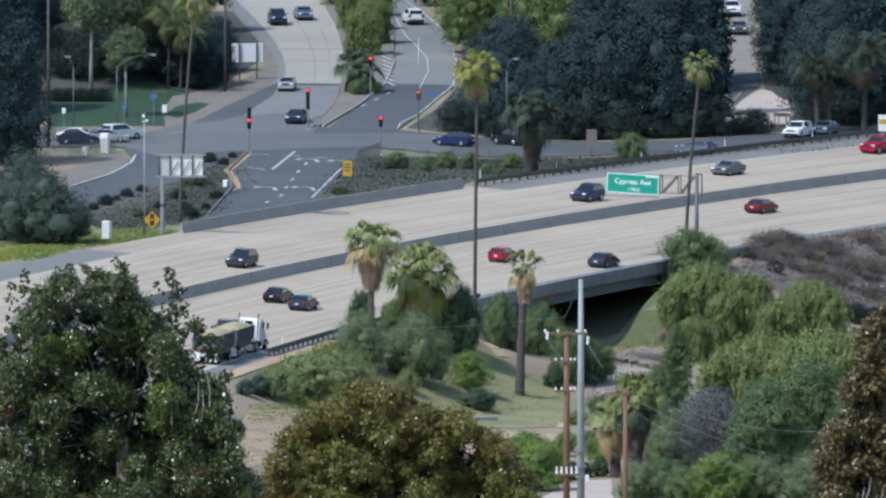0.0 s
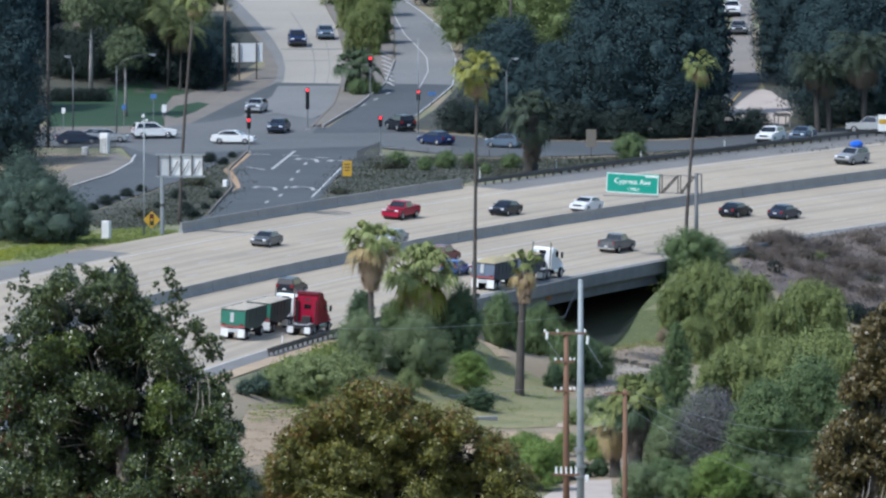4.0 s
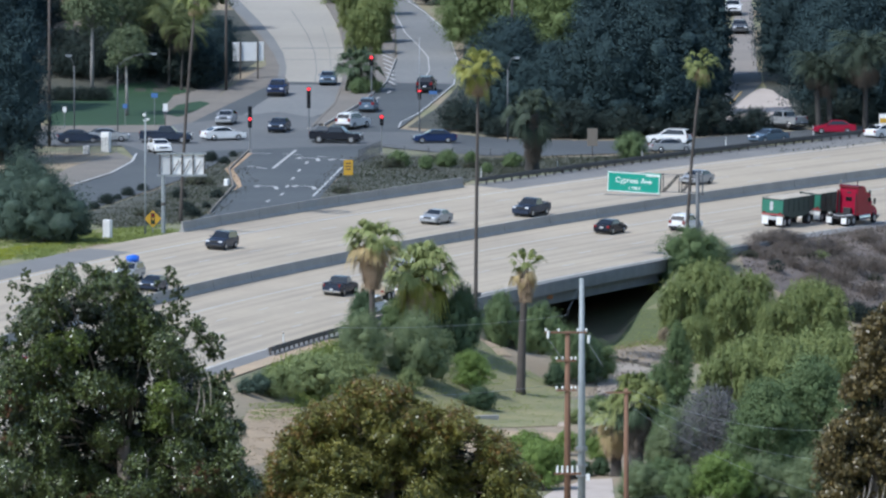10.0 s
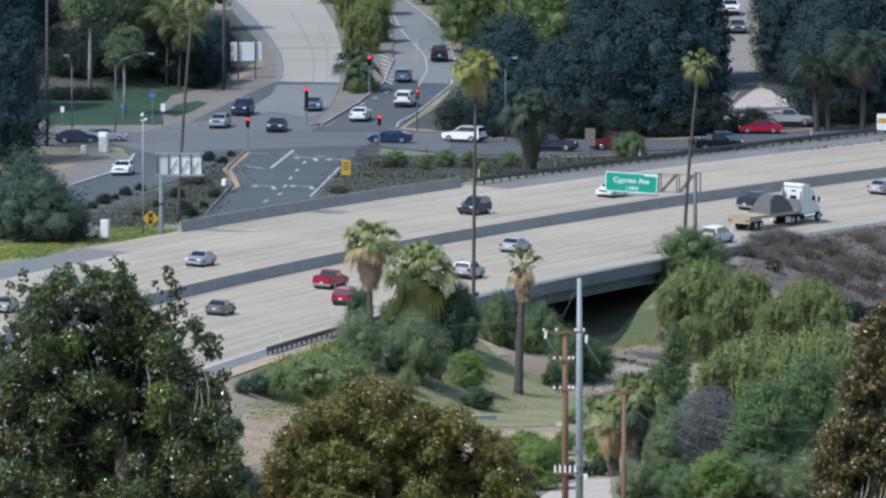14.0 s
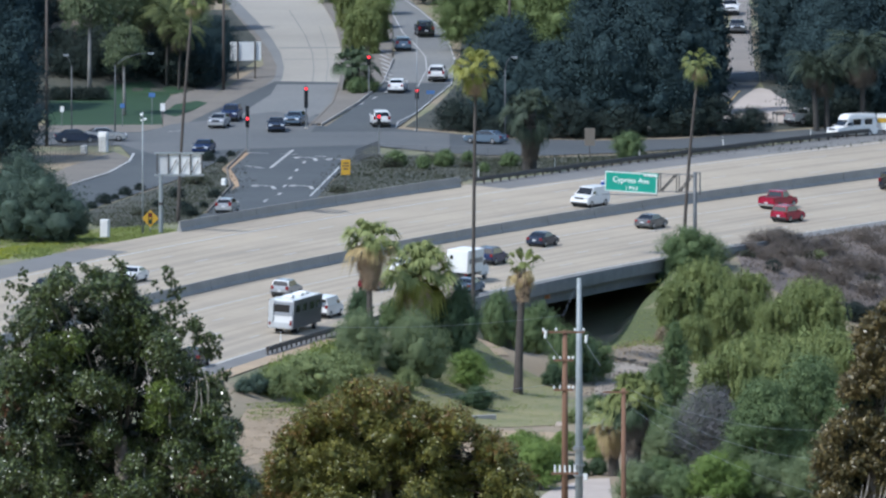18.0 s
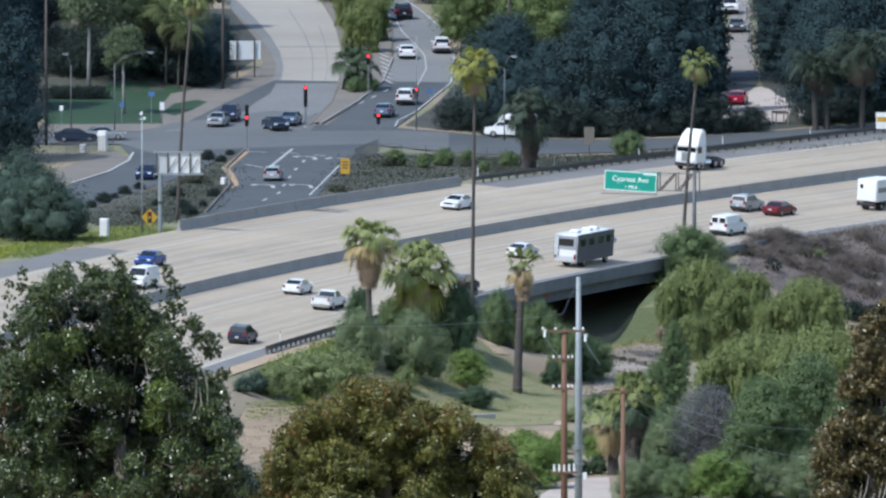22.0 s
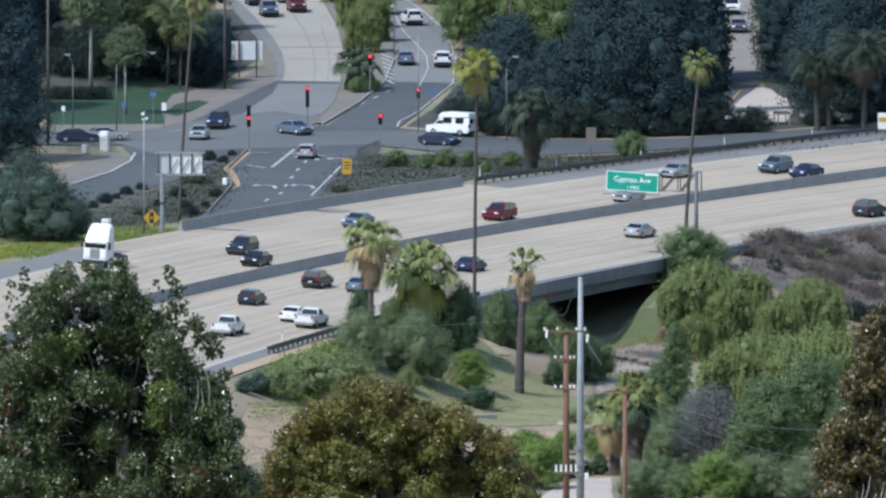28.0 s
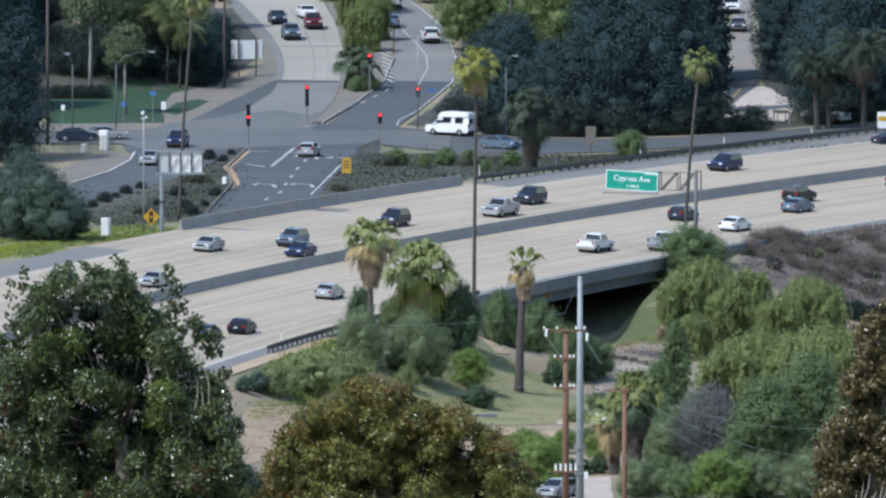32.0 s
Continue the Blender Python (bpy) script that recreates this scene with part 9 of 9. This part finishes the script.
    drive(car("sedan", "silver"), 12.2, (30.5, -109.4), (31, -95.7), (32, -67.7))
    drive(car("sedan", "black"), 15.9, (31.5, -124.6), (32, -111.3))
    drive(dump_semi(), 20.2, (0, -134.0), (1.8, -91.7), (6, 19.9), (7, 48.2))
    drive(red_tractor(), 20.3, (2.9, -130.3), (3.4, -119.5), (6.5, -39.6), (8.4, 12.0), (9.3, 38.8))
    drive(green_semi(), 16.3, (3.4, -121.1), (5.6, -66.2), (8.4, 12.5), (9.3, 38.9))
    drive(flatbed_semi(), 15.9, (7.5, -121.0), (9, -84.8), (11, -28.0), (13, 26.0), (14.5, 64.0))
    drive(motorhome(), 18.9, (17.5, -114.0), (19, -79.6), (21.5, -22.6), (23, 18.6), (24, 47.0), (25, 75.5))
    drive(car("sedan", "charcoal"), 14.8, (31, -148.0), (32, -120.5))
    # streets
    travel(car("sedan", "charcoal"), (0, (-16.03, 2311.14)), (1.5, (-17.05, 2305.21)), (3, (-17.72, 2300.94)), (6, (-17.93, 2300.07)), (24.5, (-18.00, 2300.33)), (25.5, (-16.49, 2297.70)), (27, (-8.75, 2289.34)), (27.5, (-4.82, 2282.98)), (28, (-0.32, 2279.23)), (29, (10.33, 2269.92)), (30, (22.78, 2266.98)), (31, (35.82, 2275.57)))
    travel(car("hatchback", "silver"), (0, (-17.35, 2348.55)), (1.5, (-18.22, 2337.13)), (3, (-19.42, 2328.14)), (5.5, (-22.03, 2316.82)), (8, (-23.09, 2311.59)), (11, (-24.04, 2306.71)), (13, (-24.20, 2304.45)), (25, (-24.43, 2304.54)), (26.5, (-25.26, 2298.41)), (28, (-26.37, 2289.29)), (30, (-28.39, 2271.49)), (32, (-31.14, 2247.32)))
    travel(car("suv", "navy"), (0, (-19.05, 2429.23)), (3, (-17.33, 2410.92)), (6, (-15.63, 2382.21)), (7.5, (-16.25, 2365.86)), (9, (-17.45, 2350.06)), (11, (-19.39, 2334.06)), (13, (-21.16, 2322.57)), (16, (-22.69, 2314.66)), (19, (-23.05, 2311.25)), (25.5, (-23.31, 2309.25)), (28, (-24.49, 2302.88)), (30, (-26.32, 2292.33)), (32, (-28.48, 2275.10)))
    travel(car("sedan", "slate_blue"), (0, (-16.10, 2435.67)), (3, (-14.15, 2418.67)), (6, (-12.50, 2393.93)), (9, (-12.42, 2363.49)), (11, (-13.64, 2345.97)), (13, (-13.99, 2330.42)), (16.5, (-15.04, 2312.04)), (19, (-16.27, 2306.10)), (25, (-16.54, 2305.82)), (27.5, (-16.92, 2299.11)), (28, (-16.06, 2295.85)), (29, (-12.10, 2292.50)), (30, (-7.02, 2283.31)), (31.5, (2.91, 2274.87)))
    travel(car("suv", "white"), (0, (-34.92, 2291.90)), (3, (-33.38, 2293.28)), (6, (-25.49, 2293.69)), (7.5, (-20.01, 2295.60)), (9, (-12.77, 2299.74)), (11, (-8.30, 2308.65)), (13, (-5.30, 2321.92)), (16.5, (-1.44, 2346.81)), (19, (0.10, 2366.81)), (21, (0.34, 2383.09)), (23, (-0.53, 2399.61)), (25.5, (-1.94, 2416.51)), (28, (-3.52, 2426.50)), (30, (-4.81, 2433.97)), (32, (-5.79, 2445.47)))
    travel(car("sedan", "white"), (7, (-42.01, 2290.57)), (8, (-35.89, 2290.69)), (9, (-30.01, 2290.29)), (10, (-23.93, 2289.18)), (11, (-17.77, 2295.19)), (12, (-12.29, 2298.38)), (13, (-9.89, 2305.09)), (14.5, (-8.48, 2316.06)), (16.5, (-6.36, 2332.25)), (19, (-4.13, 2354.68)), (21, (-3.60, 2374.89)), (23, (-4.31, 2394.06)), (25.5, (-5.50, 2415.81)), (27, (-6.16, 2430.10)))
    travel(car("suv", "white"), (0, (-3.45, 2429.94)), (1, (-4.36, 2435.50)), (2, (-5.56, 2443.10)), (4, (-6.81, 2460.24)))
    travel(car("hatchback", "slate_blue"), (3, (11.98, 2277.38)), (5, (1.86, 2283.48)), (6, (-2.46, 2292.42)), (7, (-6.46, 2301.85)), (8, (-8.59, 2307.07)), (9, (-9.00, 2314.54)), (11, (-6.88, 2332.08)), (13, (-4.86, 2349.62)), (14.5, (-4.03, 2361.69)), (16.5, (-3.69, 2381.95)), (19, (-5.11, 2403.95)), (21, (-5.81, 2421.45)), (23, (-6.23, 2442.10)))
    travel(car("suv", "black"), (0, (7.40, 2283.64)), (1.5, (2.81, 2288.94)), (3, (-2.37, 2296.47)), (5, (-5.84, 2307.81)), (6, (-6.38, 2311.64)), (9, (-2.83, 2336.78)), (11, (-1.34, 2354.65)), (13, (-0.33, 2372.53)), (14.5, (-0.24, 2387.59)), (16.5, (-0.90, 2402.00)), (19, (-2.62, 2419.41)), (21, (-3.75, 2428.56)), (23, (-5.05, 2439.94)), (25, (-5.97, 2454.26)))
    travel(car("hatchback", "silver"), (13, (-47.24, 2093.85)), (14, (-36.18, 2140.96)), (15, (-27.32, 2162.42)), (17, (-23.36, 2172.53)), (19, (-20.42, 2187.48)), (21, (-18.30, 2214.56)), (23, (-16.99, 2231.80)), (25.5, (-15.32, 2251.27)), (28, (-14.47, 2259.38)), (32, (-14.25, 2260.68)))
    travel(car("van", "white", "camper"), (16.5, (59.25, 2307.34)), (18, (44.65, 2293.33)), (19, (34.10, 2288.38)), (20, (24.04, 2288.18)), (21, (14.98, 2289.19)), (22, (7.69, 2291.55)), (23, (3.18, 2293.17)), (24, (1.55, 2293.12)), (26, (1.03, 2294.55)), (32, (1.02, 2293.59)))
    travel(car("suv", "white"), (0, (38.59, 2294.94)), (3, (36.12, 2288.34)), (6, (35.00, 2285.26)), (8, (33.30, 2282.44)), (9, (29.18, 2281.14)), (10, (24.36, 2281.85)), (11, (19.01, 2284.67)), (12, (13.91, 2285.59)), (13, (6.60, 2286.02)), (14.5, (0.87, 2286.94)), (16.5, (-6.09, 2299.82)), (19, (-6.71, 2309.96)), (21, (-4.77, 2324.17)), (23, (-2.83, 2335.92)), (25.5, (-0.89, 2357.30)), (28, (0.05, 2374.96)), (30, (-0.43, 2389.69)), (32, (-1.32, 2402.86)))
    travel(car("pickup", "black"), (7.5, (-32.78, 2286.18)), (9, (-20.71, 2286.62)), (10, (-11.64, 2284.59)), (11, (-0.26, 2282.84)), (12, (10.80, 2273.75)), (13.5, (25.36, 2270.36)), (15, (37.75, 2279.58)))
    travel(car("sedan", "navy"), (0, (1.28, 2281.81)), (3, (-0.28, 2282.84)), (6, (-1.17, 2285.26)), (12, (-0.96, 2283.76)), (13, (-2.40, 2283.28)), (14, (-5.56, 2284.58)), (14.5, (-8.86, 2284.19)), (15, (-11.71, 2283.23)), (16.5, (-20.99, 2279.43)), (17, (-23.55, 2276.50)), (18, (-25.50, 2267.85)), (20, (-28.39, 2247.62)), (22, (-30.98, 2226.28)), (23, (-33.06, 2215.33)), (24, (-35.06, 2204.98)), (25.5, (-37.76, 2189.07)))
    travel(car("sedan", "white"), (0, (-39.48, 2289.14)), (3, (-30.34, 2286.50)), (4.5, (-18.60, 2284.45)), (6, (-6.12, 2282.52)), (7.5, (12.68, 2271.62)), (8, (18.41, 2269.73)), (8.5, (25.61, 2272.33)), (9.5, (40.02, 2284.40)), (10.5, (56.39, 2302.90)))
    travel(car("sedan", "silver"), (3, (-44.34, 2288.34)), (6, (-22.79, 2287.09)), (7.5, (-8.47, 2282.52)), (8, (-1.77, 2276.98)), (9, (11.53, 2269.34)), (10, (24.48, 2270.05)), (10.5, (30.12, 2274.77)), (12, (52.74, 2297.55)))
    travel(car("sedan", "white"), (6, (-47.51, 2288.93)), (7, (-42.57, 2287.81)), (8, (-37.93, 2284.27)), (9, (-33.49, 2276.59)), (10, (-30.58, 2269.15)), (11, (-30.55, 2262.93)), (12, (-31.31, 2253.99)), (13, (-32.56, 2242.01)), (14.5, (-34.35, 2231.48)), (16.5, (-37.78, 2207.98)), (18, (-40.53, 2190.36)))
    travel(car("pickup", "charcoal"), (9, (-40.12, 2286.62)), (10, (-30.06, 2284.59)), (11, (-19.60, 2285.59)), (12, (-9.03, 2282.84)), (13, (1.39, 2275.99)), (14, (11.81, 2271.85)), (15, (22.41, 2271.41)), (16.5, (37.82, 2281.25)), (18, (55.40, 2301.35)))
    travel(car("pickup", "dark_red"), (12, (52.83, 2301.26)), (13, (35.30, 2281.45)), (14, (18.82, 2273.66)), (14.5, (10.86, 2275.99)), (15, (1.73, 2279.58)), (16.5, (-25.23, 2292.81)), (17, (-34.04, 2293.30)), (18.5, (-60.00, 2286.35)))
    travel(car("sedan", "slate_blue"), (3, (39.83, 2293.61)), (6, (37.98, 2288.01)), (9, (36.60, 2286.62)), (11, (34.00, 2284.67)), (13, (33.49, 2283.28)), (14.5, (27.38, 2281.45)), (16.5, (17.96, 2281.25)), (18, (4.83, 2283.28)), (19, (-2.12, 2293.94)), (20, (-5.52, 2300.83)), (21, (-7.39, 2306.67)), (22, (-6.18, 2315.43)), (23, (-5.06, 2324.76)), (25.5, (-4.34, 2348.60)), (28, (-4.15, 2377.69)), (30, (-5.06, 2401.48)), (32, (-5.86, 2421.85)))
    travel(car("minivan", "silver"), (29, (23.87, 1956.73)), (30, (18.81, 1947.72)), (31, (14.34, 1939.89)), (32, (10.65, 1933.35)))
    travel(car("pickup", "silver"), (3, (47.83, 2300.74)), (6, (43.95, 2302.54)), (9, (37.17, 2303.30)), (12, (37.27, 2306.84)), (14, (37.93, 2306.86)), (17, (38.70, 2306.46)), (19.5, (42.08, 2310.50)), (32, (42.02, 2309.16)))
    travel(car("suv", "slate_blue"), (25.5, (-21.50, 2448.69)), (28, (-20.04, 2437.22)), (30, (-18.80, 2423.28)), (32, (-17.23, 2407.05)))
    travel(car("suv", "dark_red"), (25.5, (-18.54, 2455.95)), (28, (-16.89, 2442.98)), (30, (-15.81, 2433.25)), (32, (-14.80, 2420.43)))
    travel(car("sedan", "charcoal"), (27, (-22.54, 2457.52)), (30, (-20.56, 2440.43)), (32, (-18.93, 2426.82)))
    travel(car("sedan", "white"), (27, (-19.30, 2463.37)), (30, (-16.92, 2442.59)), (32, (-15.60, 2433.24)))
    travel(car("sedan", "red"), (6.5, (52.67, 2301.25)), (9, (44.53, 2298.01)), (12, (39.31, 2299.87)), (14, (34.71, 2297.94)), (16.5, (30.24, 2299.82)), (18, (29.48, 2307.66)), (19, (30.31, 2312.55)), (21, (32.06, 2323.52)), (22, (32.83, 2329.78)), (23, (33.55, 2334.60)), (24.5, (35.02, 2345.34)))
    travel(car("sedan", "white"), (28.5, (-3.68, 1997.61)), (30, (5.23, 2008.01)), (30.5, (8.25, 2011.19)), (31, (11.11, 2013.71)))


# waiting and parked vehicles
parked(car("suv", "white"), (33.42, 2440.16), -1.57)
parked(car("sedan", "grey"), (33.89, 2417.35), -1.57)
parked(car("sedan", "silver"), (-36.46, 2287.54), 0.1)
parked(car("sedan", "charcoal"), (-39.48, 2284.79), 0.1)

motions()
